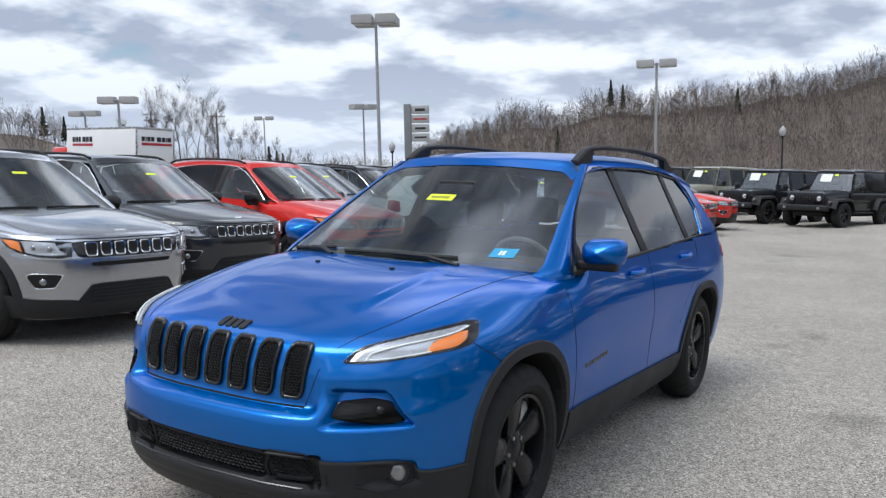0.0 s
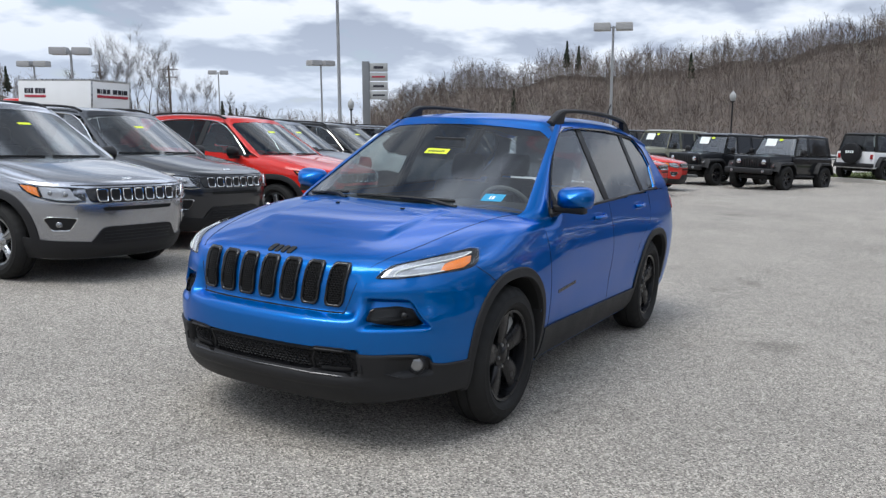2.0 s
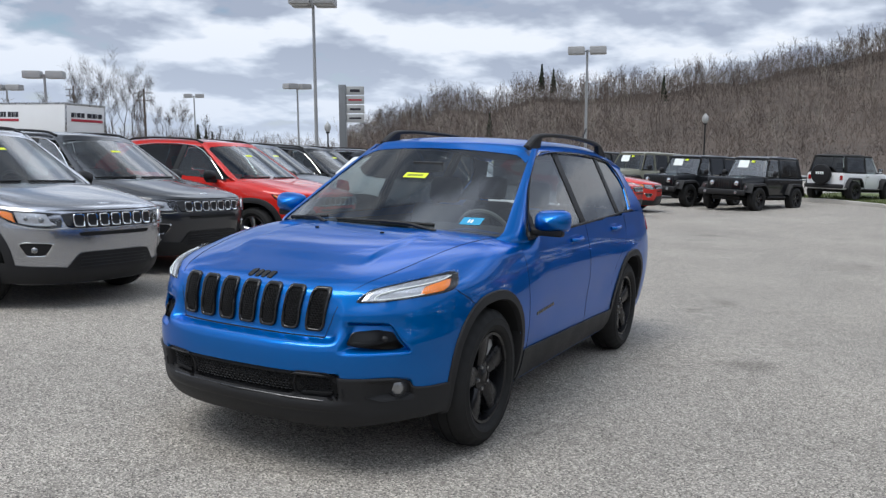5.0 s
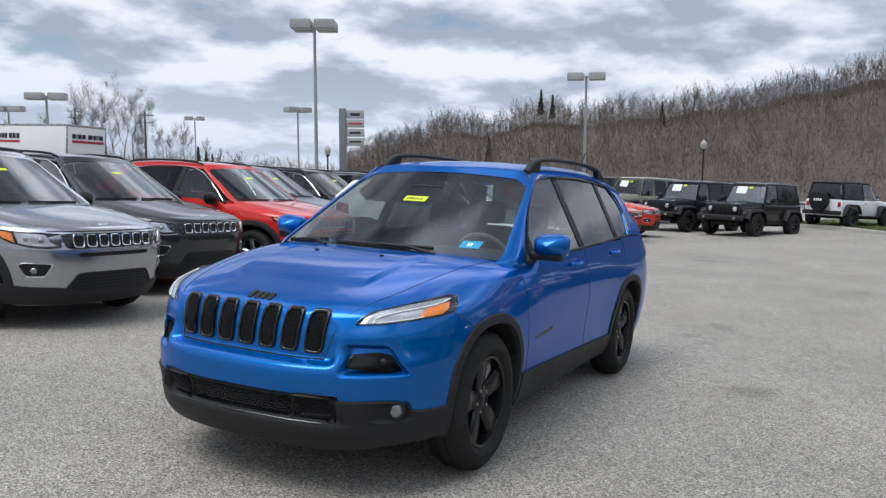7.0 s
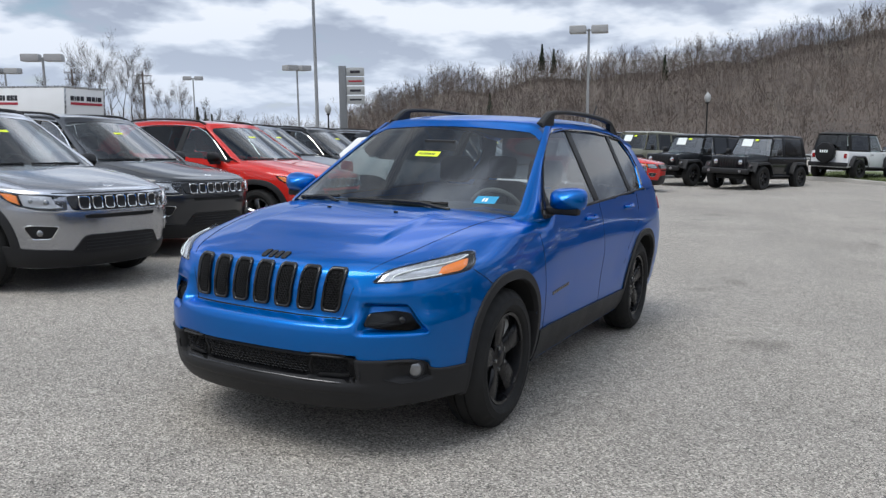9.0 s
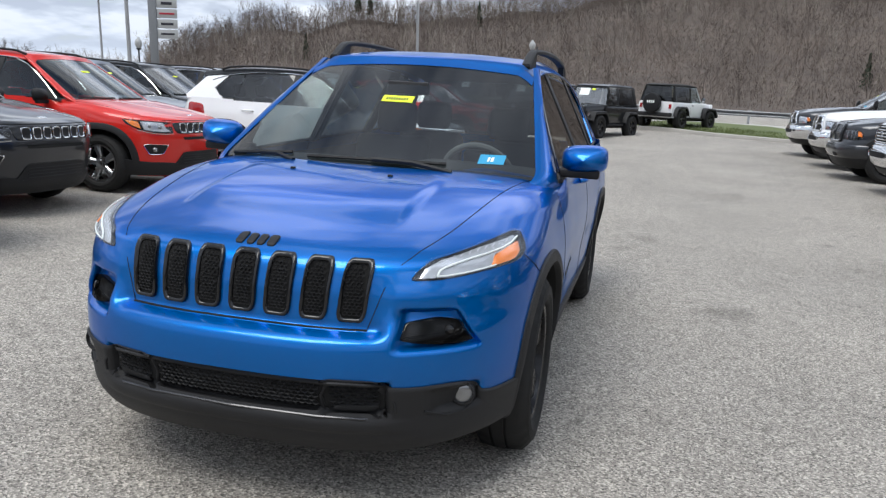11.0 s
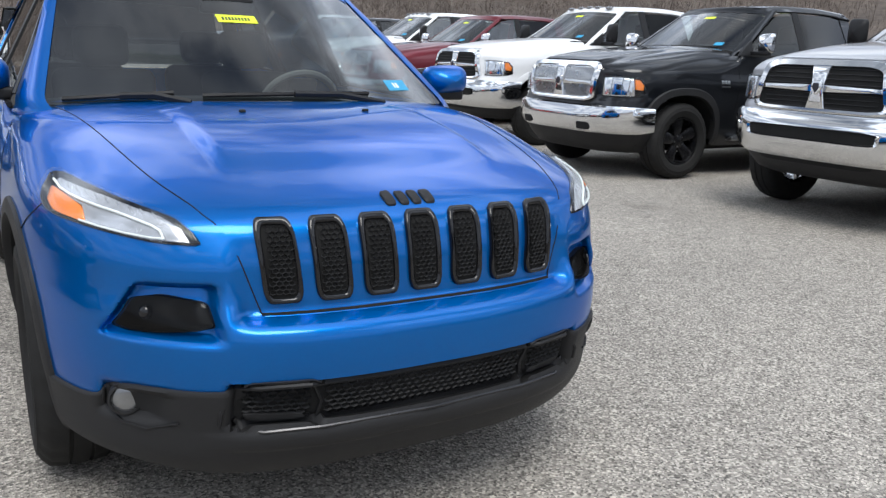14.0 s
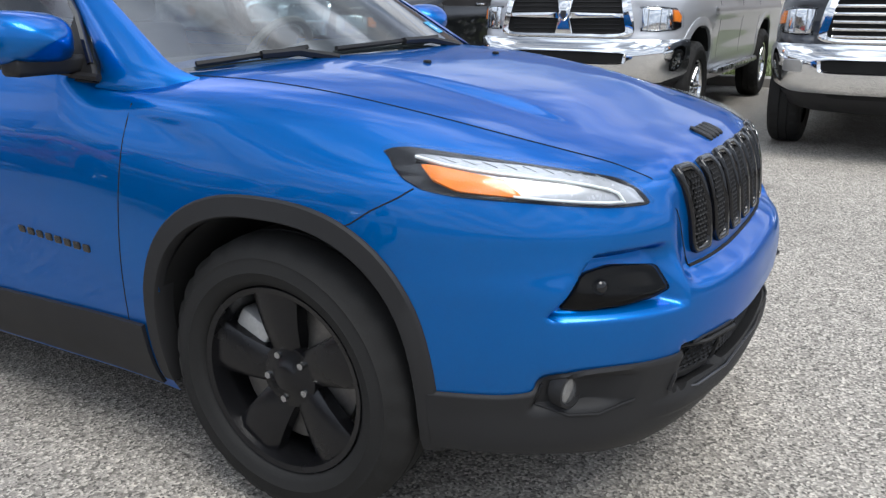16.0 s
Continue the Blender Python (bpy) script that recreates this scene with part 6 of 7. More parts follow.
COMPASS = dict(
    W=[(0.18, 0.80), (0.28, 0.85), (0.40, 0.875), (0.55, 0.89), (0.70, 0.90), (0.82, 0.90), (0.92, 0.88), (0.98, 0.86), (1.02, 0.83), (1.05, 0.77), (1.075, 0.68), (1.09, 0.45)],
    F=[(0.18, -0.70), (0.26, -0.80), (0.34, -0.84), (0.45, -0.85), (0.55, -0.86), (0.66, -0.865), (0.74, -0.862), (0.78, -0.845), (0.86, -0.835), (0.90, -0.80), (0.93, -0.74), (0.96, -0.62), (0.99, -0.46), (1.02, -0.28), (1.05, -0.08), (1.075, 0.10), (1.09, 0.25)],
    YC=[(0.18, 0.15), (0.90, 0.15), (1.0, 0.42), (1.03, 0.50), (1.09, 0.50)],
    N=[(0.18, 2.8), (0.5, 3.1), (0.7, 3.2), (0.9, 3.1), (1.0, 3.0), (1.09, 3.0)],
    WD=[(0.18, 0.80), (0.28, 0.85), (0.45, 0.875), (0.6, 0.89), (0.75, 0.897), (0.9, 0.885), (1.0, 0.865), (1.1, 0.84), (1.2, 0.82)],
    R=[(0.18, 3.35), (0.3, 3.46), (0.6, 3.53), (0.9, 3.52), (1.1, 3.46), (1.2, 3.42)],
    y_tail=3.02, y_door=0.55, side_cols=34, wb=2.636, arch=(0.44, 0.42, 0.355), z_sill=0.27, z_nose=0.885, z_cowl=1.09, doors=(1.55, 2.5),
    belt=lambda y: 1.06 + 0.03 * (y - 0.5), dent=None, waist=None)
COMPASS_CABIN = dict(ws=(0.78, 1.38, 0.57, 0.35), ws_edge=((1.08, 0.735), (1.58, 0.58)), ws_z=(1.09, 1.595), glass=(0.84, 1.06, 0.50), roof=[(1.0, 1.58), (1.2, 1.605), (1.6, 1.635), (2.1, 1.64), (2.6, 1.62), (3.0, 1.57), (3.25, 1.54)],
                     roof_w=0.585, crown=0.03, roof_y=(1.1, 3.15))


def compact_suv():
    """Compact SUV with chrome-ringed grille slots; built once in silver at the row's head."""
    s = COMPASS
    car = thing("suv", Matrix.Identity(4), "silver compact SUV with chrome-ringed grille, parked in a row", "car", "parked compact SUVs")
    zs = list(np.linspace(0.22, 0.90, 34)) + list(np.linspace(0.91, 1.09, 20)) + [1.11, 1.13]
    hw = lambda y: sp([(-0.9, 0.70), (-0.6, 0.72), (0.0, 0.74), (0.5, 0.76)], y)
    B, C, front, top, nose, sidep = common_body(car, s, COMPASS_CABIN, M_SILVER, 52, zs, hw, 0.895, None)
    seam(car, [front(x, 0.892, 0.001) for x in np.linspace(-0.62, 0.62, 24)], 0.004)
    # grille band with seven slots
    bm = bmesh.new()
    slab(bm, resample(rounded([(-0.54, 0.872), (0.54, 0.872), (0.49, 0.738), (-0.49, 0.738)], 3, 0.12), 0.06), front, 0.006, 0.01, 0.02)
    part("grille_panel", bm, M_GLOSS, car, "gloss black grille panel")
    for k in range(7):
        xc = 0.128 * (k - 3)
        sl = new("grille_slot")
        sl.parent = car
        outer = resample(rounded([(xc - 0.054, 0.862), (xc + 0.054, 0.862), (xc + 0.049, 0.748), (xc - 0.049, 0.748)], 4, 0.22), 0.03)
        inner = shrink(outer, 0.83, 0.85)
        bm = bmesh.new()
        ring_frame(bm, outer, inner, front, 0.012)
        part("ring", bm, M_CHROME, sl, "chrome slot ring")
        bm = bmesh.new()
        slab(bm, inner, front, 0.009, 0.003)
        part("backing", bm, M_PLASTIC, sl)
    for u0, u1 in ((-0.05, -0.028), (-0.022, -0.002), (0.004, 0.024), (0.03, 0.05)):
        bm = bmesh.new()
        slab(bm, rounded([(u0, -0.70), (u1, -0.70), (u1, -0.665), (u0, -0.665)], 3, 0.3), top, 0.006, 0.008, 0.1)
        part("badge", bm, M_CHROME, car, "chrome badge piece")
    # no hole: a near-black plate paints the intake's shade
    bm = bmesh.new()
    slab(bm, resample(rounded([(-0.40, 0.70), (0.40, 0.70), (0.38, 0.665), (-0.38, 0.665)], 3, 0.15), 0.06), front, 0.003, 0.006)
    part("upper_intake", bm, M_SHADE, car)
    bm = bmesh.new()
    slab(bm, resample(rounded([(-0.38, 0.520), (0.38, 0.520), (0.50, 0.36), (-0.50, 0.36)], 3, 0.12), 0.06), front, 0.012, 0.01)
    part("lower_grille", bm, M_PLASTIC, car, "black lower grille")
    for z in (0.39, 0.42, 0.45, 0.48):
        bm = bmesh.new()
        tube(bm, [front(x, z, 0.013) for x in np.linspace(-0.38, 0.38, 14)], 0.005, 5)
        part("grille_bar", bm, M_PLASTIC, car)
    clad = lambda u: sp([(0, 0.36), (16, 0.362), (24, 0.385), (34, 0.395), (50, 0.40), (70, 0.42)], u)
    for sd in (1, -1):
        lamp(car, nose[sd], sd, "headlamp", [(26, 0.748), (33, 0.738), (46, 0.746), (60, 0.782), (69, 0.838), (72, 0.896), (62, 0.893), (46, 0.884), (34, 0.878), (26, 0.872)],
             [(29, 0.764), (36, 0.757), (47, 0.764), (54, 0.782), (57, 0.872), (46, 0.868), (36, 0.860), (33, 0.80)], [(56.5, 0.79), (64, 0.825), (69.5, 0.880), (63, 0.876), (58.5, 0.864)], ((39, 0.812, 0.034), (49, 0.822, 0.028)))
        bm = bmesh.new()
        tube(bm, [nose[sd](u, v, 0.012) for u, v in ((26, 0.742), (34, 0.732), (46, 0.739), (60, 0.775))], 0.004, 5)
        part("lamp_trim", bm, M_CHROME, car)
        fg = new("fog_lamp")
        fg.parent = car
        ring = rounded([(31, 0.612), (52, 0.620), (56, 0.598), (50, 0.487), (37, 0.492)], 4, 0.2)
        bm = bmesh.new()
        slab(bm, ring, nose[sd], 0.006, 0.01, 0.02)
        part("recess", bm, M_PLASTIC, fg)
        bm = bmesh.new()
        ring_frame(bm, ring, shrink(ring, 0.92, 0.88), nose[sd], 0.012)
        part("bezel", bm, M_CHROME, fg, "bright fog lamp bezel")
        bm = bmesh.new()
        bmesh.ops.create_uvsphere(bm, u_segments=16, v_segments=8, radius=0.036, matrix=Matrix.Translation(nose[sd](45, 0.545, -0.015)))
        part("lens", bm, M_FOG, fg, "round fog lamp")
        bm = bmesh.new()
        us = list(np.linspace(0, 70, 26))
        rows = [[nose[sd](u, 0.235 + (clad(u) - 0.235) * r / 7, 0.010) for u in us] for r in range(8)]
        rows.append([nose[sd](u, clad(u), -0.01) for u in us])
        rows.insert(0, [nose[sd](u, 0.22, -0.06) for u in us])
        grid_faces(bm, rows)
        bmesh.ops.recalc_face_normals(bm, faces=bm.faces[:])
        part("lower_bumper", bm, M_DARKPL, car, "charcoal plastic lower bumper")
        for yw in (0.0, s["wb"]):
            arch_trim(B, car, yw, sd, M_DARKPL, 0.06, 0.012)
            car_wheel(car, sd * 0.775, yw, 0.35, 0.35, 0.225, 0.222, sd, M_ALLOY, M_ALLOY, "ten", False)
        bm = bmesh.new()
        strip_fill(bm, lambda y: 0.24, lambda y: 0.40, list(np.linspace(0.45, 2.2, 16)), 3, sidep[sd], 0.012)
        bmesh.ops.recalc_face_normals(bm, faces=bm.faces[:])
        part("sill_cladding", bm, M_DARKPL, car)
        for yy in (0.56, 1.56):
            seam(car, [sidep[sd](yy, z, 0) for z in np.linspace(0.42, 1.05, 8)])
        seam(car, [Vector((sd * hw(y), y, B.top_z(hw(y), y))) for y in np.linspace(-0.6, 0.40, 16)])
        for y0 in (1.25, 2.15):
            bm = bmesh.new()
            tube(bm, [sidep[sd](y0 + 0.19 * t, 0.98, 0.004 + 0.028 * math.sin(math.pi * t) ** 0.4) for t in np.linspace(0, 1, 9)], 0.012, 7)
            part("door_handle", bm, M_SILVER, car)
        tk = [(0.9, 1.48), (1.25, 1.52), (1.7, 1.545), (2.2, 1.535), (2.7, 1.50), (3.1, 1.44)]
        glass_pane(C, car, "front_window", [(0.62, 1.075), (0.75, 1.18), (0.95, 1.33), (1.15, 1.45), (1.35, 1.52), (1.54, 1.54), (1.56, 1.085)], M_GLASS, sd, 0, "clear door glass")
        glass_pane(C, car, "rear_window", [(1.58, 1.085), (1.56, 1.54), (2.1, 1.535), (2.40, 1.51), (2.50, 1.13), (2.44, 1.11)], M_TINT, sd, 0, "dark tinted door glass")
        glass_pane(C, car, "quarter_window", [(2.50, 1.14), (2.42, 1.505), (2.66, 1.47), (2.86, 1.28), (2.78, 1.18)], M_TINT, sd, 0, "dark tinted quarter glass")
        C.plate(car, "centre_pillar", [(1.52, 1.08), (1.50, 1.545), (1.60, 1.545), (1.63, 1.08)], M_PLASTIC, sd, 0.006, 0.03, "gloss black pillar")
        C.plate(car, "tail_pillar", [(2.70, 1.12), (2.88, 1.28), (2.68, 1.485), (3.05, 1.47), (3.35, 1.16), (3.3, 1.10)], M_SILVER, sd, 0.008, 0.05)
        C.plate(car, "mirror_sail", [(0.54, 1.05), (0.60, 1.10), (0.78, 1.22), (0.76, 1.06)], M_PLASTIC, sd, 0.010, 0.03)
        bm = bmesh.new()
        tube(bm, [C.place(sd)(y, z, 0.008) for y, z in ((0.60, 1.08), (0.75, 1.20), (0.95, 1.345), (1.15, 1.465), (1.35, 1.535), (1.7, 1.555), (2.2, 1.545), (2.45, 1.52), (2.7, 1.485), (2.95, 1.40))], 0.008, 6)
        part("window_trim", bm, M_CHROME, car, "bright window trim")
        bm = bmesh.new()
        pts = [(sd * 0.55, 1.25 + 1.6 * t, sp(COMPASS_CABIN["roof"], 1.25 + 1.6 * t) - 0.03 + 0.03 * min(1, smooth(-.02, .06, t), smooth(1.02, .94, t))) for t in np.linspace(0, 1, 14)]
        tube(bm, pts, 0.016, 7)
        part("roof_rail", bm, M_PLASTIC, car, "black roof rail")
        mirror(car, sd, 0.85, 0.76, 1.03, M_PLASTIC, 0.20, 0.16, 0.12)
        bm = bmesh.new()
        slab(bm, rounded([(2.95, 0.86), (3.25, 0.86), (3.27, 1.06), (3.0, 1.04)], 4, 0.25), sidep[sd], 0.010, 0.012, 0.06)
        part("tail_lamp", bm, M_REDLENS, car, "red tail lamp")
    cabin_frame(C, car, M_SILVER, tk, 3.1, 3.3)
    C.roof(car, M_SILVER)
    for (x0, x1) in ((-0.66, -0.16), (-0.08, 0.55)):
        bm = bmesh.new()
        tube(bm, [Vector((x, C.ws(x, 1.10) - 0.016, 1.105 - 0.02 * x * x)) for x in np.linspace(x0, x1, 10)], 0.009, 5)
        part("wiper", bm, M_PLASTIC, car)
    bm = bmesh.new()
    rows = [[Vector((x, C.ws(x, 1.09) - 0.09 + q * 0.14, 1.07 + dz - 0.025 * (x / 0.72) ** 2)) for x in np.linspace(-0.74, 0.74, 17)] for q, dz in ((0, -0.02), (0.5, 0.012), (1, 0.03))]
    grid_faces(bm, rows)
    part("cowl", bm, M_PLASTIC, car)
    bm = bmesh.new()
    grid_faces(bm, [[Vector((a * (0.70 - 0.16 * q), 3.42 - 0.34 * q - 0.07 * a * a, 1.12 + 0.42 * q)) for a in np.linspace(-1, 1, 9)] for q in (0, 0.5, 1)])
    bmesh.ops.recalc_face_normals(bm, faces=bm.faces[:])
    part("tail_window", bm, M_TINT, car).visible_shadow = False
    bm = bmesh.new()
    grid_faces(bm, [[Vector((x, C.ws(x, 1.40) - 0.003, z_)) for x in (-0.07, 0.07)] for z_ in (1.40, 1.42)])
    for v in bm.verts:
        v.co.y = C.ws(v.co.x, v.co.z) - 0.004
    part("screen_sticker", bm, M_YELLOW, car, "yellow stock sticker")
    inside(car, C, 1.30, 2.15, 0.36, s, 3.2)
    return car


def inside(car, C, y_front, y_rear, w, s, y_end):
    bm = bmesh.new()
    z = s["z_cowl"]
    y0 = C.ws(0, z)
    rows = [[Vector((x, y0 + dy + 0.12 * (x / 0.72) ** 2, z + dz)) for x in np.linspace(-0.72, 0.72, 9)] for dy, dz in ((0.0, -0.07), (0.25, -0.03), (0.55, -0.02), (0.68, -0.08), (0.68, -0.5))]
    grid_faces(bm, rows)
    part("dashboard", bm, M_INTERIOR, car)
    bm = bmesh.new()
    tube(bm, [(0.36 + 0.185 * math.cos(a), y0 + 0.80 + 0.09 * math.sin(a), z - 0.09 + 0.16 * math.sin(a)) for a in np.linspace(0, 6.2832, 25)[:-1]], 0.016, 6, True)
    part("steering_wheel", bm, M_INTERIOR, car)
    car_seats(car, (y_front, y_rear), w, z - 0.53, M_INTERIOR)
    bm = bmesh.new()
    grid_faces(bm, [[(-0.79, y, z - 0.04), (-0.75, y, 0.4), (0.75, y, 0.4), (0.79, y, z - 0.04)] for y in (0.55, 1.5, 2.5, y_end)])
    part("cabin_lining", bm, M_INTERIOR, car)
    # underside box with the shade beneath the car put into its colour
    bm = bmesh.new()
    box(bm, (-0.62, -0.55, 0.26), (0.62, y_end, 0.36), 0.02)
    part("underbody", bm, M_SHADE, car)


def pickup_dent(x, z):
    """A raised centre to the pickup's bonnet, and a step beneath the grille."""
    return -0.13 * smooth(0.60, 0.46, x) * smooth(1.20, 1.25, z) * smooth(1.41, 1.34, z) + 0.02 * smooth(0.56, 0.62, x) * smooth(0.84, 0.87, z) * smooth(1.11, 1.08, z)


RAM = dict(
    W=[(0.30, 0.86), (0.45, 0.95), (0.60, 0.985), (0.80, 1.0), (1.0, 1.0), (1.12, 0.985), (1.20, 0.955), (1.26, 0.92), (1.32, 0.87), (1.37, 0.78), (1.40, 0.66), (1.42, 0.45)],
    F=[(0.30, -0.80), (0.42, -0.88), (0.55, -0.93), (0.70, -0.94), (0.80, -0.90), (0.86, -0.885), (1.0, -0.885), (1.12, -0.865), (1.18, -0.83), (1.22, -0.74), (1.26, -0.58), (1.31, -0.30), (1.36, 0.05), (1.40, 0.40), (1.42, 0.62)],
    YC=[(0.30, 0.10), (1.10, 0.10), (1.25, 0.45), (1.32, 0.75), (1.42, 0.80)],
    N=[(0.30, 3.2), (0.6, 3.6), (0.9, 3.9), (1.15, 3.6), (1.3, 3.4), (1.42, 3.2)],
    WD=[(0.30, 0.90), (0.45, 0.955), (0.60, 0.98), (0.8, 0.995), (1.0, 0.99), (1.2, 0.965), (1.35, 0.945), (1.5, 0.93)],
    R=[(0.30, 4.80), (0.5, 4.86), (0.9, 4.88), (1.3, 4.88), (1.5, 4.88)],
    y_tail=4.66, y_door=0.80, side_cols=40, wb=3.57, arch=(0.52, 0.50, 0.42), z_sill=0.42, z_nose=1.14, z_cowl=1.42, doors=(1.95, 3.0),
    belt=lambda y: 1.33 if y < 3.02 else 1.42, dent=pickup_dent, waist=lambda y, z: 0.022 * math.exp(-((z - 1.02) / 0.07) ** 2) * smooth(0.2, 0.7, y) - 0.015 * smooth(0.5, 0.9, y) * math.exp(-((z - 0.72) / 0.12) ** 2))
RAM_CABIN = dict(ws=(1.12, 1.64, 0.62, 0.30), ws_edge=((1.38, 0.80), (1.88, 0.66)), ws_z=(1.40, 1.885), glass=(0.925, 1.33, 0.42), roof=[(1.3, 1.87), (1.5, 1.90), (1.9, 1.94), (2.4, 1.945), (2.9, 1.92), (3.1, 1.90)],
                 roof_w=0.67, crown=0.03, roof_y=(1.4, 3.0))


def pickup(style, paint_m, label, bumper_m, wheel_m, lamps_on_roof=False, flare_m=None, seed=0):
    """Full-size crew-cab pickup. style: cross, mesh or bars, for its grille."""
    s = RAM
    car = thing("pickup_truck", Matrix.Identity(4), label, "pickup truck", "parked pickup trucks")
    zs = list(np.linspace(0.34, 1.14, 30)) + list(np.linspace(1.155, 1.42, 18))
    hw = lambda y: sp([(-0.9, 0.62), (-0.5, 0.70), (0.2, 0.76), (0.8, 0.80)], y)
    B, C, front, top, nose, sidep = common_body(car, s, RAM_CABIN, paint_m, 48, zs, hw, 1.16, None)
    heavy = style != "mesh"
    tyre = 0.425 if heavy else 0.41
    z0, z1 = 0.80, 1.195
    gt, gb = (0.55, 0.63) if heavy else (0.585, 0.545)
    outer = resample(rounded([(-gt, z1), (gt, z1), (gb, z0), (-gb, z0)], 5, 0.16), 0.05)
    inner = shrink(outer, 0.895, 0.82)
    gr = new("grille")
    gr.parent = car
    bm = bmesh.new()
    ring_frame(bm, outer, inner, front, 0.045, -0.02)
    part("surround", bm, M_CHROME, gr, "chrome grille surround")
    # except on the mesh grille, near-black backing paints the shade inside
    bm = bmesh.new()
    slab(bm, inner, front, 0.012, 0.006)
    part("backing", bm, M_SHADE if style != "mesh" else M_ALLOY, gr)
    if style in ("cross", "mesh"):
        bm = bmesh.new()
        slab(bm, [(-0.085, z0 + 0.03), (0.085, z0 + 0.03), (0.05, (z0 + z1) / 2), (0.085, z1 - 0.03), (-0.085, z1 - 0.03), (-0.05, (z0 + z1) / 2)], front, 0.042, 0.03, 0.1)
        part("upright", bm, M_CHROME, gr)
        for sd in (1, -1):
            bm = bmesh.new()
            zc = (z0 + z1) / 2
            slab(bm, [(sd * 0.04, zc - 0.026), (sd * 0.535, zc - 0.016), (sd * 0.535, zc + 0.018), (sd * 0.04, zc + 0.028)], front, 0.040, 0.028, 0.1)
            part("crossbar", bm, M_CHROME, gr)
        if style == "mesh":
            bm = bmesh.new()
            for r in range(24):
                z = z0 + 0.04 + r * 0.0135
                for k in range(-21, 21):
                    x = (k + 0.5 * (r % 2)) * 0.0255
                    if abs(x) < 0.505:
                        c = [front(x - 0.010, z, 0.013), front(x, z - 0.005, 0.022), front(x + 0.010, z, 0.013), front(x, z + 0.005, 0.022)]
                        bm.faces.new([bm.verts.new(p) for p in c])
            part("mesh", bm, M_CHROME, gr, "silvery woven mesh")["kind"] = "stuff"
        else:
            for r in range(9):
                bm = bmesh.new()
                z = z0 + 0.05 + r * 0.037
                tube(bm, [front(x, z, 0.014) for x in np.linspace(-0.50, 0.50, 12)], 0.005, 5)
                part("bar", bm, M_PLASTIC, gr)
    else:
        for r in range(6):
            bm = bmesh.new()
            z = z0 + 0.06 + r * 0.055
            tube(bm, [front(x, z, 0.024) for x in np.linspace(-0.52, 0.52, 14)], 0.013, 6)
            part("bar", bm, M_CHROME, gr, "chrome grille bar")
    bm = bmesh.new()
    slab(bm, rounded([(-0.05, 1.0), (-0.045, 1.055), (0.045, 1.055), (0.05, 1.0), (0.0, 0.94)], 4, 0.25), front, 0.058, 0.03, 0.15)
    badge = part("badge", bm, M_CHROME, gr, "chrome shield badge")
    bm = bmesh.new()
    slab(bm, rounded([(-0.028, 1.0), (-0.025, 1.035), (0.025, 1.035), (0.028, 1.0), (0.0, 0.962)], 4, 0.25), front, 0.062, 0.006, 0.1)
    part("badge_field", bm, M_INK, badge)
    # bumper
    bp = new("bumper")
    bp.parent = car
    if heavy:
        slot = resample(rounded([(-0.55, 0.605), (0.55, 0.605), (0.56, 0.69), (-0.56, 0.69)], 4, 0.18), 0.06)
        # bumper openings are plates with their inner shade painted near-black
        bm = bmesh.new()
        slab(bm, slot, front, 0.062, 0.03, 0.02)
        part("opening", bm, M_SHADE, bp)
        bm = bmesh.new()
        ring_frame(bm, [(u * 1.05, 0.648 + (v - 0.648) * 1.25) for u, v in slot], slot, front, 0.074, 0.05)
        part("opening_rim", bm, bumper_m, bp)
        bm = bmesh.new()
        slab(bm, resample(rounded([(-0.50, 0.40), (0.50, 0.40), (0.52, 0.46), (-0.52, 0.46)], 4, 0.18), 0.06), front, 0.018, 0.01, 0.02)
        part("lower_slot", bm, M_SHADE, bp)
    for sd in (1, -1):
        bm = bmesh.new()
        us = list(np.linspace(0, 74, 30))
        f = nose[sd]
        prof = ((0.435, -0.02), (0.44, 0.025), (0.50, 0.055), (0.58, 0.06), (0.69, 0.055), (0.765, 0.045), (0.795, 0.03), (0.80, -0.02)) if heavy else ((0.485, -0.02), (0.49, 0.02), (0.53, 0.05), (0.60, 0.06), (0.68, 0.055), (0.74, 0.045), (0.765, 0.02), (0.765, -0.02))
        grid_faces(bm, [[f(u, z, o * (1 - 0.25 * smooth(50, 74, u))) for u in us] for z, o in prof])
        bmesh.ops.recalc_face_normals(bm, faces=bm.faces[:])
        part("shell", bm, bumper_m, bp)
        if not heavy:
            # plate coloured as the shade inside an opening
            bm = bmesh.new()
            slab(bm, rounded([(sd * 0.40, 0.53), (sd * 0.56, 0.53), (sd * 0.56, 0.60), (sd * 0.40, 0.60)], 3, 0.2), front, 0.064, 0.03, 0.03)
            part("opening", bm, M_SHADE, bp)
        if style == "bars":
            bm = bmesh.new()
            slab(bm, rounded([(sd * 0.68, 0.60), (sd * 0.82, 0.60), (sd * 0.82, 0.69), (sd * 0.68, 0.69)], 3, 0.2), front, 0.066, 0.03, 0.05)
            part("fog_lamp", bm, M_REFL, bp, "rectangular fog lamp")
        bm = bmesh.new()
        grid_faces(bm, [[f(u, z, o) for u in us] for z, o in (((0.27, -0.06), (0.30, 0.012), (0.38, 0.014), (0.445, 0.014), (0.455, -0.01)) if heavy else ((0.27, -0.06), (0.30, 0.012), (0.40, 0.014), (0.49, 0.014), (0.50, -0.01)))])
        bmesh.ops.recalc_face_normals(bm, faces=bm.faces[:])
        part("air_dam", bm, M_DARKPL, bp, "black air dam")
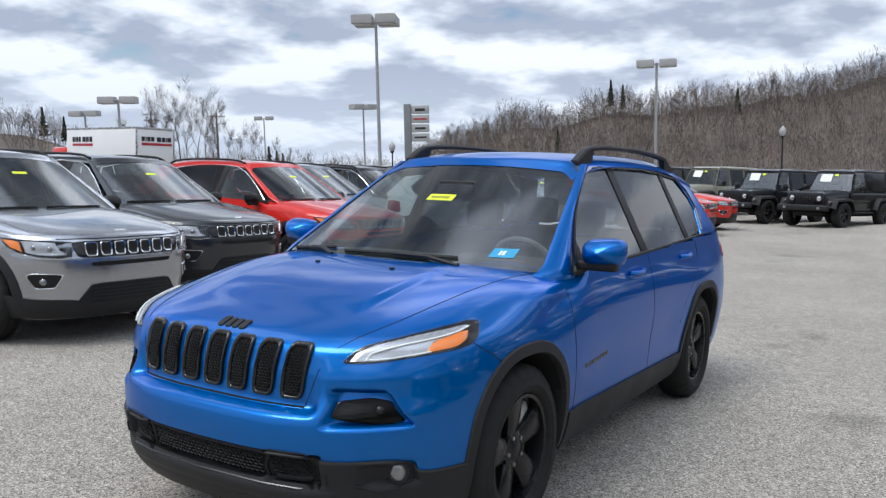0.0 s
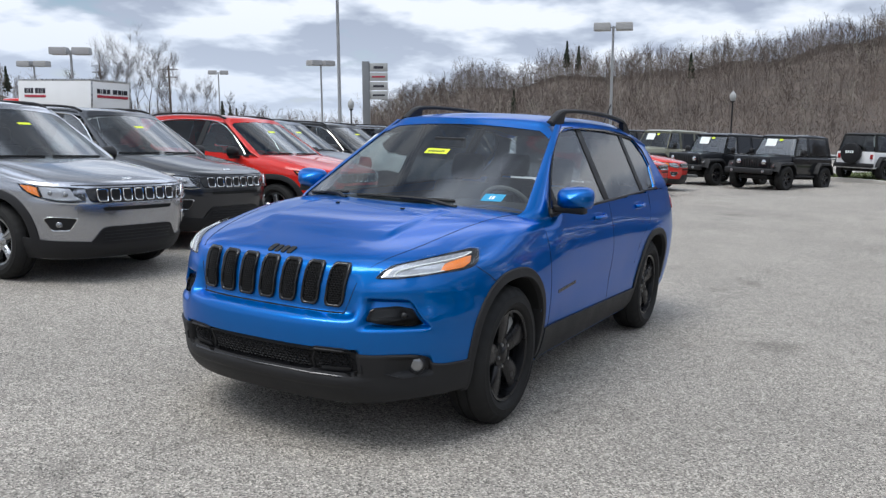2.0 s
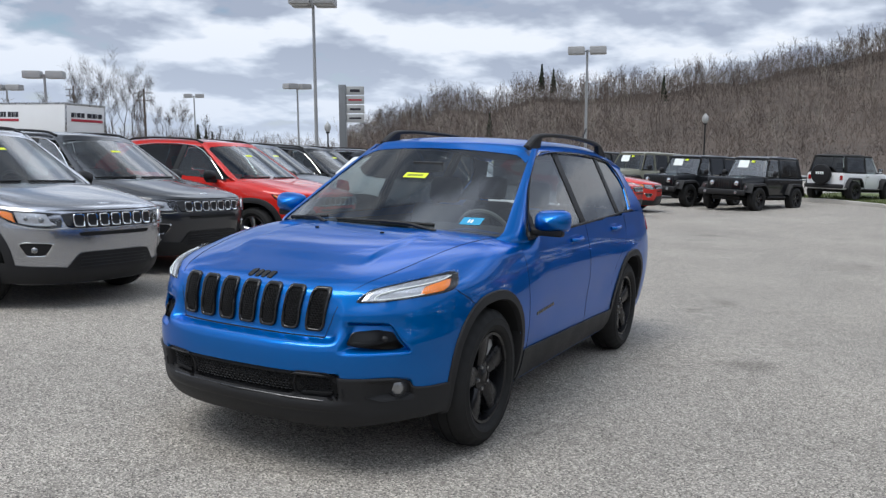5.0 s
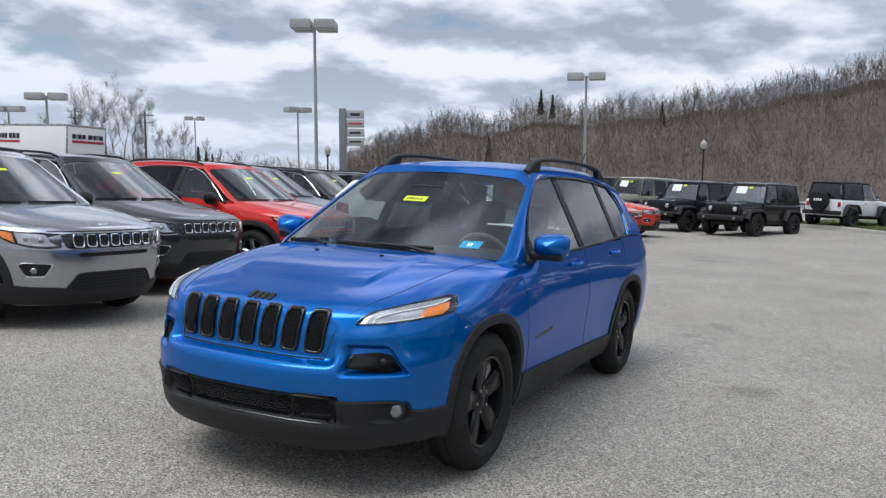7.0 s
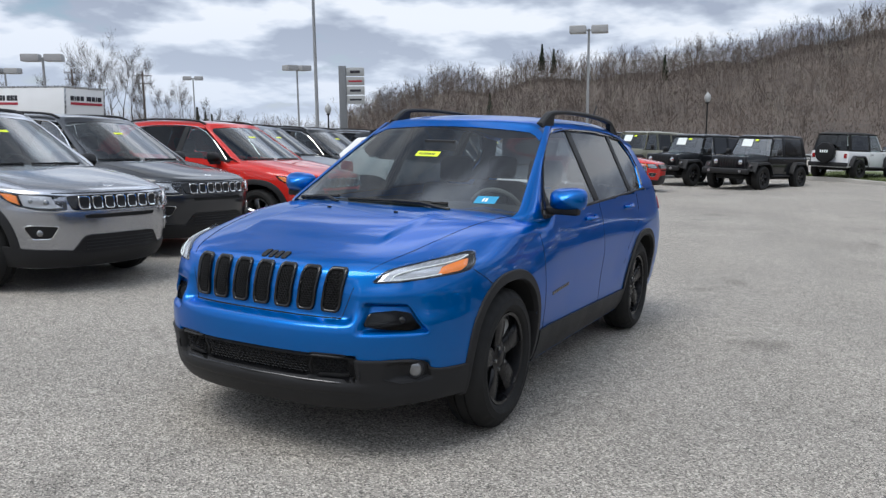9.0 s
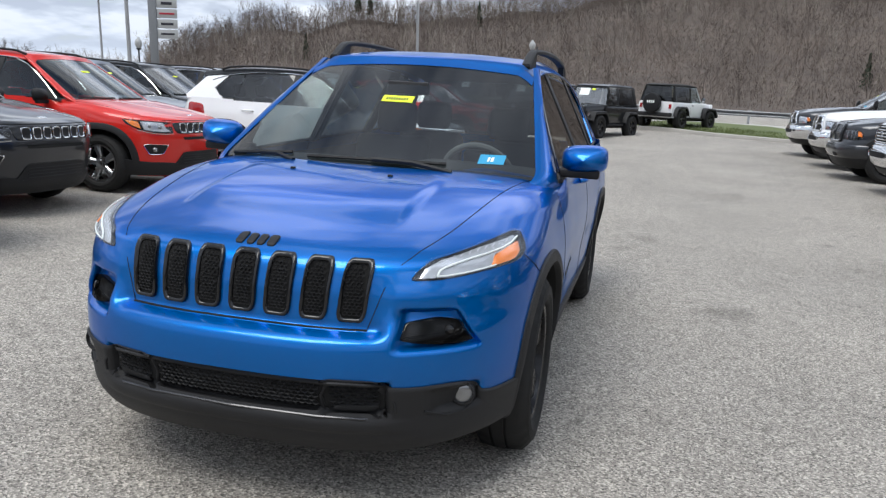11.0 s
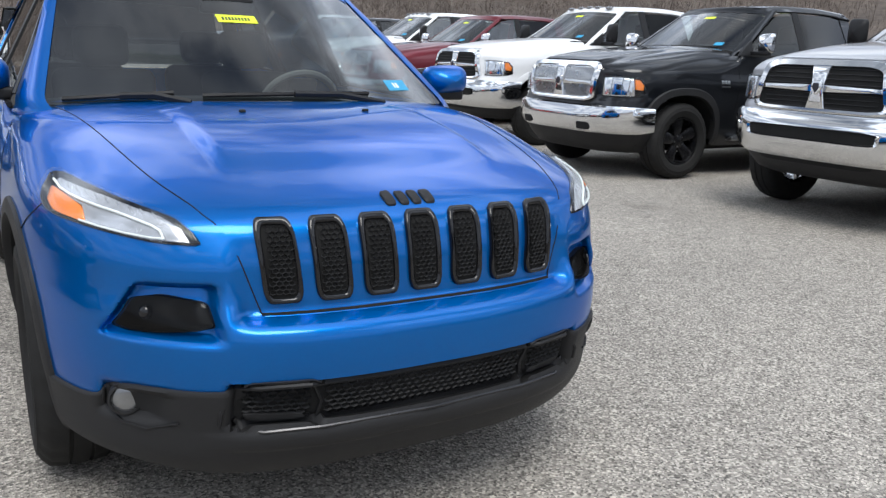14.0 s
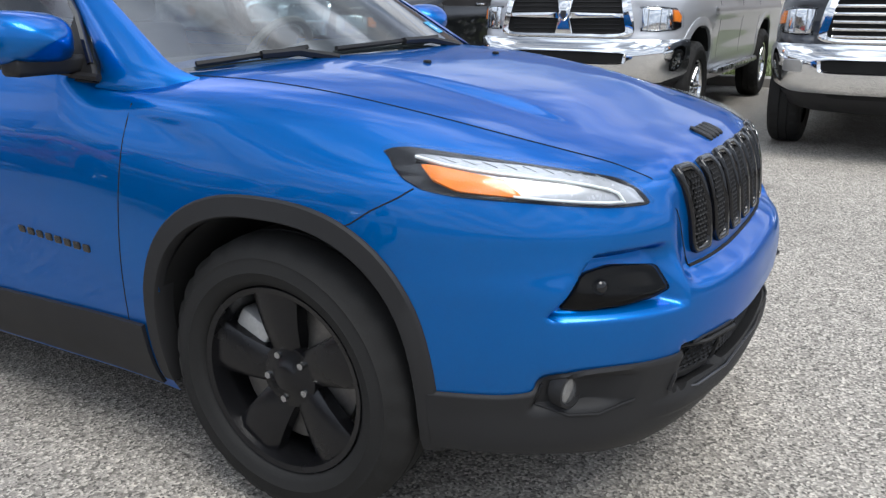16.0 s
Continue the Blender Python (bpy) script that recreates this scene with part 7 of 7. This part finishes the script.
        lamp(car, f, sd, "headlamp", [(26.5 if heavy else 22.5, 0.865), (40, 0.862), (58, 0.875), (64, 0.90), (63, 1.0), (58, 1.06), (40, 1.078), (26.5 if heavy else 23.5, 1.075)], [(28 if heavy else 24, 0.88), (40, 0.876), (54, 0.885), (52, 1.045), (40, 1.062), (28.2 if heavy else 25, 1.06)],
             [(54, 0.95), (61, 0.94), (61.5, 0.99), (57, 1.042), (52.5, 1.045)], (), M_CHROME)
        for u in (31.5, 41.0, 47.5):
            bm = bmesh.new()
            tube(bm, [f(u + 0.02 * k * k, 0.885 + 0.0215 * k, 0.017 - 0.004 * math.sin(0.39 * k)) for k in range(9)], 0.006, 5)
            part("lamp_rib", bm, M_ALLOY, car)
        for yw in (0.0, s["wb"]):
            arch_trim(B, car, yw, sd, flare_m or paint_m, 0.06, 0.022 if flare_m else 0.008)
            car_wheel(car, sd * 0.87, yw, tyre, tyre, 0.275, 0.255, sd, wheel_m, wheel_m, "five" if seed % 2 else "seven", False)
        bm = bmesh.new()
        box(bm, (sd * 0.97 - 0.06, 0.75, 0.40), (sd * 0.97 + 0.06, 2.95, 0.46), 0.02)
        part("side_step", bm, M_ALLOY, car, "metal side step")
        for yy in (0.81, 1.96, 3.01):
            seam(car, [sidep[sd](yy, z, 0) for z in np.linspace(0.46, 1.31, 8)])
        seam(car, [Vector((sd * hw(y), y, B.top_z(hw(y), y))) for y in np.linspace(-0.55, 0.6, 16)])
        for y0 in (1.66, 2.70):
            bm = bmesh.new()
            tube(bm, [sidep[sd](y0 + 0.2 * t, 1.16, 0.004 + 0.03 * math.sin(math.pi * t) ** 0.4) for t in np.linspace(0, 1, 9)], 0.014, 7)
            part("door_handle", bm, M_CHROME, car)
        bars(car, "wing_lettering", sidep[sd], [(0.52 + 0.045 * i, 1.02, 0.555 + 0.045 * i, 1.06) for i in range(3)] + [(0.52, 0.985, 0.66, 1.0)], 0.004, M_ALLOY, "bright lettering bar")
        glass_pane(C, car, "front_window", [(0.95, 1.345), (1.15, 1.50), (1.38, 1.66), (1.60, 1.79), (1.75, 1.83), (1.93, 1.84), (1.95, 1.35)], M_GLASS, sd, 0, "clear door glass")
        glass_pane(C, car, "rear_window", [(1.97, 1.35), (1.97, 1.84), (2.55, 1.83), (2.80, 1.80), (2.88, 1.37)], M_TINT, sd, 0, "dark tinted door glass")
        C.plate(car, "centre_pillar", [(1.90, 1.345), (1.89, 1.85), (2.0, 1.85), (2.02, 1.345)], M_PLASTIC, sd, 0.006, 0.03)
        C.plate(car, "cab_corner", [(2.86, 1.32), (2.78, 1.81), (2.97, 1.80), (3.0, 1.32)], paint_m, sd, 0.008, 0.06)
        C.plate(car, "mirror_sail", [(0.84, 1.33), (0.93, 1.40), (1.10, 1.51), (1.08, 1.34)], M_PLASTIC, sd, 0.010, 0.03)
        mirror(car, sd, 0.97, 1.10, 1.36, M_CHROME if style == "mesh" else M_PLASTIC, 0.20, 0.22 if style == "mesh" else 0.28, 0.10, 0.35)
    tk = [(1.2, 1.78), (1.6, 1.835), (2.0, 1.85), (2.6, 1.84), (3.0, 1.80)]
    cabin_frame(C, car, paint_m, tk, 3.0, 3.0)
    C.roof(car, paint_m)
    bm = bmesh.new()
    grid_faces(bm, [[Vector((a * (0.90 - 0.24 * q), 3.0 - 0.06 * q, 1.32 + 0.55 * q)) for a in np.linspace(-1, 1, 7)] for q in (0, 0.5, 1)])
    part("cab_back", bm, paint_m, car)
    bm = bmesh.new()
    grid_faces(bm, [[(-0.93, y, 1.42), (-0.86, y, 1.42), (-0.85, y, 0.9), (0.85, y, 0.9), (0.86, y, 1.42), (0.93, y, 1.42)] for y in (3.03, 4.84)])
    part("load_bed", bm, M_PLASTIC, car, "dark load bed lining")
    for (x0, x1) in ((-0.68, -0.1), (-0.02, 0.6)):
        bm = bmesh.new()
        tube(bm, [Vector((x, C.ws(x, 1.42) - 0.018, 1.425 - 0.02 * x * x)) for x in np.linspace(x0, x1, 8)], 0.010, 5)
        part("wiper", bm, M_PLASTIC, car)
    bm = bmesh.new()
    rows = [[Vector((x, C.ws(x, 1.40) - 0.10 + q * 0.16, 1.39 + dz - 0.03 * (x / 0.8) ** 2)) for x in np.linspace(-0.8, 0.8, 13)] for q, dz in ((0, -0.02), (0.5, 0.012), (1, 0.03))]
    grid_faces(bm, rows)
    part("cowl", bm, M_PLASTIC, car)
    for nm, x0, x1, za, zb, m in (("screen_sticker", -0.08, 0.08, 1.76, 1.785, M_YELLOW), ("inspection_sticker", 0.50, 0.60, 1.44, 1.475, M_STKBLUE)):
        bm = bmesh.new()
        grid_faces(bm, [[Vector((x, C.ws(x, z) - 0.004, z)) for x in (x0, x1)] for z in (za, zb)])
        part(nm, bm, m, car)
    if lamps_on_roof:
        for x in (-0.45, -0.2, 0, 0.2, 0.45):
            bm = bmesh.new()
            z = sp(RAM_CABIN["roof"], 1.55) - 0.03 * (x / 0.67) ** 2
            box(bm, (x - 0.055, 1.49, z - 0.02), (x + 0.055, 1.57, z + 0.022), 0.02)
            part("marker_lamp", bm, M_FOG, car, "small roof marker lamp")
    inside(car, C, 1.75, 2.55, 0.42, s, 2.95)
    if heavy:
        # the heavier trucks ride higher on their axles
        for o in car.children:
            if not o.name.startswith("wheel"):
                o.location.z += 0.09
    return car


def offroader(paint_m, top_m, label, doors=2, spare=True, sticker=True):
    """Boxy off-roader: upright grille with seven slots, round lamps, flared wings, spare wheel behind."""
    car = thing("offroader", Matrix.Identity(4), label, "off-roader", "parked off-roaders")
    wb = 2.42 if doors == 2 else 2.95
    ye = wb + 0.62
    bm = bmesh.new()
    rows = []
    for y in (0.55, 0.8, 1.4, wb * 0.7, ye - 0.05, ye):
        w = 0.77 if y > 0.6 else 0.75
        rows.append([(-w + 0.04, y, 0.46), (-w, y, 0.52), (-w, y, 1.02), (-w + 0.02, y, 1.08), (-w + 0.08, y, 1.10), (w - 0.08, y, 1.10), (w - 0.02, y, 1.08), (w, y, 1.02), (w, y, 0.52), (w - 0.04, y, 0.46)])
    vs = grid_faces(bm, rows)
    bm.faces.new(vs[-1])
    bmesh.ops.recalc_face_normals(bm, faces=bm.faces[:])
    part("tub", bm, paint_m, car)
    bm = bmesh.new()
    rows = []
    for y, w, z in ((-0.58, 0.52, 1.03), (-0.55, 0.56, 1.07), (0.0, 0.64, 1.12), (0.55, 0.72, 1.145), (0.58, 0.73, 1.10)):
        rows.append([(-w, y, z - 0.28), (-w, y, z - 0.07), (-w + 0.05, y, z - 0.01), (-0.25, y, z + 0.015), (0, y, z + 0.02), (0.25, y, z + 0.015), (w - 0.05, y, z - 0.01), (w, y, z - 0.07), (w, y, z - 0.28)])
    grid_faces(bm, rows)
    bmesh.ops.recalc_face_normals(bm, faces=bm.faces[:])
    part("bonnet", bm, paint_m, car)
    gr = new("grille")
    gr.parent = car
    bm = bmesh.new()
    box(bm, (-0.62, -0.66, 0.64), (0.62, -0.55, 1.08), 0.05, None, 3)
    part("panel", bm, paint_m, gr)
    # slots are raised boxes, their depth painted as near-black shade
    for k in range(7):
        bm = bmesh.new()
        x = (k - 3) * 0.088
        box(bm, (x - 0.026, -0.672, 0.70), (x + 0.026, -0.652, 1.02), 0.012, None, 3)
        part("slot", bm, M_SHADE, gr)
    for sd in (1, -1):
        hl = new("headlamp")
        hl.parent = car
        bm = bmesh.new()
        lathe(bm, [(-0.02, 0.10), (0.02, 0.098), (0.022, 0.086), (0.0, 0.084)], 24)
        mm = Matrix.Translation((sd * 0.44, -0.665, 0.90)) @ Vector((0, -1, 0)).to_track_quat("X", "Z").to_matrix().to_4x4()
        bmesh.ops.transform(bm, matrix=mm, verts=bm.verts[:])
        part("bezel", bm, M_PLASTIC, hl)
        bm = bmesh.new()
        lathe(bm, [(0.0, 0.085), (0.015, 0.05), (0.02, 0.0)], 24)
        bmesh.ops.transform(bm, matrix=mm, verts=bm.verts[:])
        part("lens", bm, M_CHROME, hl, "round clear lamp lens")
        # wings
        for yw in (0.0, wb):
            bm = bmesh.new()
            rows = []
            prof = ((-0.56, 0.62), (-0.50, 0.78), (-0.42, 0.90), (0.30, 0.93), (0.46, 0.84), (0.58, 0.62), (0.60, 0.50)) if yw == 0 else ((-0.56, 0.56), (-0.46, 0.80), (-0.32, 0.93), (0.28, 0.93), (0.44, 0.80), (0.54, 0.58), (0.55, 0.52))
            for dy, z in prof:
                rows.append([(sd * 0.55, yw + dy, z + 0.01), (sd * 0.86, yw + dy, z), (sd * 0.925, yw + dy, z - 0.02), (sd * 0.935, yw + dy * 0.99, z - 0.07), (sd * 0.92, yw + dy * 0.96, z - 0.09)])
            grid_faces(bm, rows)
            bmesh.ops.recalc_face_normals(bm, faces=bm.faces[:])
            part("wing_flare", bm, M_DARKPL, car, "black plastic wing flare")
            car_wheel(car, sd * 0.80, yw, 0.40, 0.40, 0.26, 0.225, sd, M_GLOSSW, M_GLOSSW, "five", False)
        bm = bmesh.new()
        cyl(bm, (sd * 0.74, -0.60, 0.80), (sd * 0.74, -0.52, 0.80), 0.04, 0.04, 12)
        part("indicator", bm, M_FOG, car, "smoked indicator")
        mirror(car, sd, 0.84, 0.86, 1.13, M_PLASTIC, 0.17, 0.20, 0.10)
        seam(car, [(sd * 0.772, 0.66, z) for z in np.linspace(0.52, 1.07, 6)])
        seam(car, [(sd * 0.772, 1.55, z) for z in np.linspace(0.52, 1.07, 6)])
        bm = bmesh.new()
        tube(bm, [(sd * 0.78, 1.36, 0.98), (sd * 0.80, 1.39, 0.98), (sd * 0.80, 1.48, 0.98), (sd * 0.78, 1.51, 0.98)], 0.014, 6)
        part("door_handle", bm, M_PLASTIC, car)
        bm = bmesh.new()
        box(bm, (sd * 0.66 - 0.05, ye - 0.02, 0.82), (sd * 0.66 + 0.05, ye + 0.05, 1.0), 0.015)
        part("tail_lamp", bm, M_REDLENS, car, "red tail lamp")
        bm = bmesh.new()
        box(bm, (sd * 0.80 - 0.05, 0.62, 0.44), (sd * 0.80 + 0.05, wb - 0.6, 0.50), 0.02)
        part("side_step", bm, M_PLASTIC, car)
    # screen and top
    def hw(z):
        return 0.74 - 0.14 * (z - 1.10) / 0.72

    bm = bmesh.new()
    y0, y1, zt = 0.66, 0.98, 1.74
    for a, b, m in (((-1, 0.0), (-0.94, 1), 0), ((0.94, 0.0), (1, 1), 0)):
        q = []
        for x, v in ((a[0], 0), (b[0], 0), (b[0], 1), (a[0], 1)):
            z = 1.10 + (zt - 1.10) * v
            q.append(bm.verts.new((x * hw(z), y0 + (y1 - y0) * v - 0.015, z)))
        bm.faces.new(q)
    q = [bm.verts.new((x * hw(z), y0 + (y1 - y0) * (z - 1.10) / (zt - 1.10) - 0.015, z)) for x, z in ((-1, zt - 0.06), (1, zt - 0.06), (1, zt + 0.02), (-1, zt + 0.02))]
    bm.faces.new(q)
    bmesh.ops.solidify(bm, geom=bm.faces[:], thickness=0.04)
    part("screen_frame", bm, paint_m, car)
    bm = bmesh.new()
    grid_faces(bm, [[(x * hw(z), y0 + (y1 - y0) * (z - 1.10) / (zt - 1.10), z) for x in (-0.97, 0, 0.97)] for z in (1.11, 1.70)])
    bmesh.ops.recalc_face_normals(bm, faces=bm.faces[:])
    part("windscreen", bm, M_GLASS, car).visible_shadow = False
    bm = bmesh.new()
    rows = []
    for y, z in ((y1 - 0.04, zt + 0.015), (y1 + 0.1, zt + 0.06), (1.7, zt + 0.09), (ye - 0.25, zt + 0.075), (ye - 0.12, zt + 0.02)):
        w = hw(z)
        rows.append([(-w - 0.01, y, z - 0.06), (-w + 0.03, y, z - 0.012), (-w + 0.10, y, z), (w - 0.10, y, z), (w - 0.03, y, z - 0.012), (w + 0.01, y, z - 0.06)])
    grid_faces(bm, rows)
    part("hard_top", bm, top_m, car)
    for sd in (1, -1):
        def plate(name, pts, m, off, thick):
            bm = bmesh.new()
            vs = [bm.verts.new((sd * (hw(z) + off), y, z)) for y, z in pts]
            bm.faces.new(vs)
            if thick:
                bmesh.ops.solidify(bm, geom=bm.faces[:], thickness=thick)
            bmesh.ops.recalc_face_normals(bm, faces=bm.faces[:])
            return part(name, bm, m, car)
        ends = [1.55] if doors == 2 else [1.50, 2.40]
        start = 0.70
        for i, e in enumerate(ends):
            lo = start
            hi = y1 + 0.06 if i == 0 else start
            plate("door_window", [(lo, 1.12), (e - 0.05, 1.12), (e - 0.05, zt - 0.02), (hi, zt - 0.02)], M_GLASS if i == 0 else M_TINT, 0.0, 0).visible_shadow = False
            plate("door_pillar", [(e - 0.06, 1.09), (e + 0.06, 1.09), (e + 0.06, zt + 0.01), (e - 0.06, zt + 0.01)], top_m, 0.006, 0.02)
            start = e + 0.06
        plate("rear_side_window", [(start, 1.14), (ye - 0.24, 1.14), (ye - 0.28, zt - 0.04), (start, zt - 0.04)], M_TINT, 0.0, 0).visible_shadow = False
        plate("top_corner", [(ye - 0.26, 1.09), (ye - 0.02, 1.09), (ye - 0.13, zt + 0.0), (ye - 0.30, zt + 0.0)], top_m, 0.006, 0.03)
        plate("top_rail", [(y1, zt - 0.03), (ye - 0.14, zt - 0.03), (ye - 0.14, zt + 0.03), (y1, zt + 0.03)], top_m, 0.008, 0.02)
        plate("belt_rail", [(start, 1.09), (ye - 0.03, 1.09), (ye - 0.03, 1.15), (start, 1.15)], top_m, 0.006, 0.02)
    bm = bmesh.new()
    grid_faces(bm, [[(x * (hw(z) - 0.05), ye - 0.02 - 0.11 * (z - 1.1) / 0.64, z) for x in (-1, 1)] for z in (1.12, 1.70)])
    part("rear_glass", bm, M_TINT, car).visible_shadow = False
    bm = bmesh.new()
    box(bm, (-0.82, -0.86, 0.52), (0.82, -0.70, 0.70), 0.05, None, 3)
    bp = part("front_bumper", bm, M_DARKPL, car, "black steel bumper")
    for sd in (1, -1):
        bm = bmesh.new()
        cyl(bm, (sd * 0.55, -0.875, 0.61), (sd * 0.55, -0.85, 0.61), 0.045, 0.045, 16)
        part("fog_lamp", bm, M_REFL, bp)
    bm = bmesh.new()
    box(bm, (-0.80, ye + 0.02, 0.50), (0.80, ye + 0.16, 0.66), 0.04)
    part("rear_bumper", bm, M_DARKPL, car)
    # simple underside block, coloured as dark as the shade below
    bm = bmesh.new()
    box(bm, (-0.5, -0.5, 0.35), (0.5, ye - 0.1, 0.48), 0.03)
    part("underbody", bm, M_SHADE, car)
    car_seats(car, (1.1,), 0.33, 0.72, M_INTERIOR)
    bm = bmesh.new()
    box(bm, (-0.70, 0.62, 0.92), (0.70, 0.86, 1.12), 0.03)
    part("dashboard", bm, M_INTERIOR, car)
    if spare:
        sp_ = new("spare_wheel")
        sp_.parent = car
        bm = bmesh.new()
        lathe(bm, [(-0.11, 0.30), (-0.10, 0.37), (-0.04, 0.395), (0.06, 0.395), (0.11, 0.37), (0.125, 0.30), (0.13, 0.12), (0.13, 0.0)], 36)
        bmesh.ops.transform(bm, matrix=Matrix.Translation((0.08, ye + 0.17, 1.02)) @ Vector((0, 1, 0)).to_track_quat("X", "Z").to_matrix().to_4x4(), verts=bm.verts[:])
        cv = part("cover", bm, M_PLASTIC, sp_, "black spare wheel cover")
        for i in range(4):
            bm = bmesh.new()
            box(bm, (-0.09 + i * 0.088, ye + 0.298, 1.02), (-0.025 + i * 0.088, ye + 0.308, 1.12), 0.004)
            part("lettering", bm, M_PAPER, cv, "pale lettering bar")
    if sticker:
        for x0, x1, z0, z1, m in ((-0.42, -0.05, 1.42, 1.66, M_PAPER), (0.02, 0.14, 1.60, 1.66, M_YELLOW)):
            bm = bmesh.new()
            grid_faces(bm, [[(x, y0 + (y1 - y0) * (z - 1.10) / (zt - 1.10) - 0.02, z) for x in (x0, x1)] for z in (z0, z1)])
            part("window_sticker", bm, m, car, "paper price sheet" if m is M_PAPER else "yellow stock sticker")
    return car


# ---- the rows of cars ----
def park(car, x, y, turn, z=None, k=1.0):
    car.matrix_world = pose(x, y, ground_z(x, y) if z is None else z, 0, 0, turn) @ Matrix.Scale(k, 4)


def clone(src, x, y, turn, label, swaps=(), group=""):
    c = copy_thing(src, pose(x, y, ground_z(x, y), 0, 0, turn))
    tagged(c, label, "", group)
    for a, b in swaps:
        recolour(c, a, b)
    return c


def left_row():
    first = compact_suv()
    park(first, -4.54, 1.60, 90)
    for x, y, turn, m, label in (
            (-5.34, 3.77, 90, M_DKGREY, "dark grey compact SUV with chrome-ringed grille, parked in a row"),
            (-5.15, 6.15, 90, M_RED, "bright red compact SUV with chrome-ringed grille, parked in a row"),
            (-6.7, 8.75, 90, M_STEELBLUE, "grey-blue compact SUV parked behind a white one"),
            (-6.9, 11.0, 90, M_BLACK, "black SUV parked in a row"),
            (-6.6, 13.3, 90, M_SILVER, "silver SUV parked in a row"),
            (-6.6, 15.6, 90, M_BLUE, "blue SUV parked in a row"),
            (-6.2, 18.0, 90, M_SILVER, "silver-grey SUV parked in a row"),
            (-4.0, 19.6, 90, M_RED, "red compact SUV parked at the far end of a row"),
            (-4.1, 22.6, 90, M_RED, "bright red compact SUV parked at the far end of a row")):
        clone(first, x, y, turn, label, [(M_SILVER, m)])
    w = clone(first, -2.48, 9.05, 90, "white compact SUV with black roof standing across the aisle", [(M_SILVER, M_WHITE)])
    for o in w.children_recursive:
        if o.type == "MESH" and o.name.split(".")[0] in ("roof", "roof_side", "pillar"):
            recolour_one(o, M_BLACK)


def recolour_one(o, m):
    for sl in o.material_slots:
        sl.link = "OBJECT"
        sl.material = m


left_row()


def right_row():
    a = pickup("cross", M_BRIGHT, "silver-white heavy pickup with chrome cross grille and bumper", M_CHROME, M_CHROME, True, None, 0)
    park(a, 5.81, 1.60, -90)
    b = pickup("mesh", M_BLACK, "black pickup with chrome mesh grille and black wheels", M_CHROME, M_GLOSSW, False, M_DARKPL, 1)
    park(b, 5.70, 4.74, -90)
    c = pickup("bars", M_WHITE, "pale grey heavy pickup with chrome bar grille and fog lamps", M_CHROME, M_CHROME, True, None, 0)
    park(c, 5.75, -1.12, -90)
    recolour(c, M_WHITE, M_DKGREY)
    clone(a, 6.15, 7.80, -90, "white heavy pickup with chrome cross grille", [(M_BRIGHT, M_WHITE)])
    clone(b, 5.84, 10.66, -90, "maroon pickup with chrome mesh grille and pale wheel arches", [(M_BLACK, M_MAROON), (M_GLOSSW, M_CHROME), (M_DARKPL, M_SILVER)])
    clone(c, 6.2, 13.55, -90, "white heavy pickup with chrome bar grille", [(M_DKGREY, M_WHITE)])
    clone(b, 6.0, 16.7, -90, "dark grey pickup with body-coloured bumper", [(M_BLACK, M_DKGREY), (M_CHROME, M_DKGREY)])
    clone(a, 6.1, 19.7, -90, "white heavy pickup with chrome cross grille", [(M_BRIGHT, M_WHITE)])
    clone(a, 6.05, 23.4, -90, "dark grey heavy pickup with chrome cross grille", [(M_BRIGHT, M_DKGREY)])


right_row()


def far_row():
    a = offroader(M_BLACK, M_BLACK, "black two-door off-roader with paper price sheet in the screen", 2)
    b = offroader(M_BLACK, M_BLACK, "black four-door off-roader with paper price sheet in the screen", 4)
    face = math.degrees(math.atan2(-0.92, -0.39)) + 90
    park(a, -1.48, 26.2, face, None, 1.05)
    park(b, -3.95, 27.2, face, None, 1.05)
    c = copy_thing(b, pose(-6.85, 30.4, 0.12, 0, 0, face) @ Matrix.Scale(1.05, 4))
    tagged(c, "pale olive four-door off-roader with paper price sheet")
    recolour(c, M_BLACK, M_TAN)
    d = copy_thing(b, pose(-10.0, 32.7, 0.12, 0, 0, face) @ Matrix.Scale(1.05, 4))
    tagged(d, "black four-door off-roader at the end of the row")
    w = offroader(M_WHITE, M_INTERIOR, "white two-door off-roader with black soft top and spare wheel cover", 2, True, False)
    th = 60.0
    park(w, 1.45 + 2.42 * math.cos(radians(th)), 32.2 + 2.42 * math.sin(radians(th)), th + 90, ground_z(1.5, 32.0) + 0.06)


far_row()
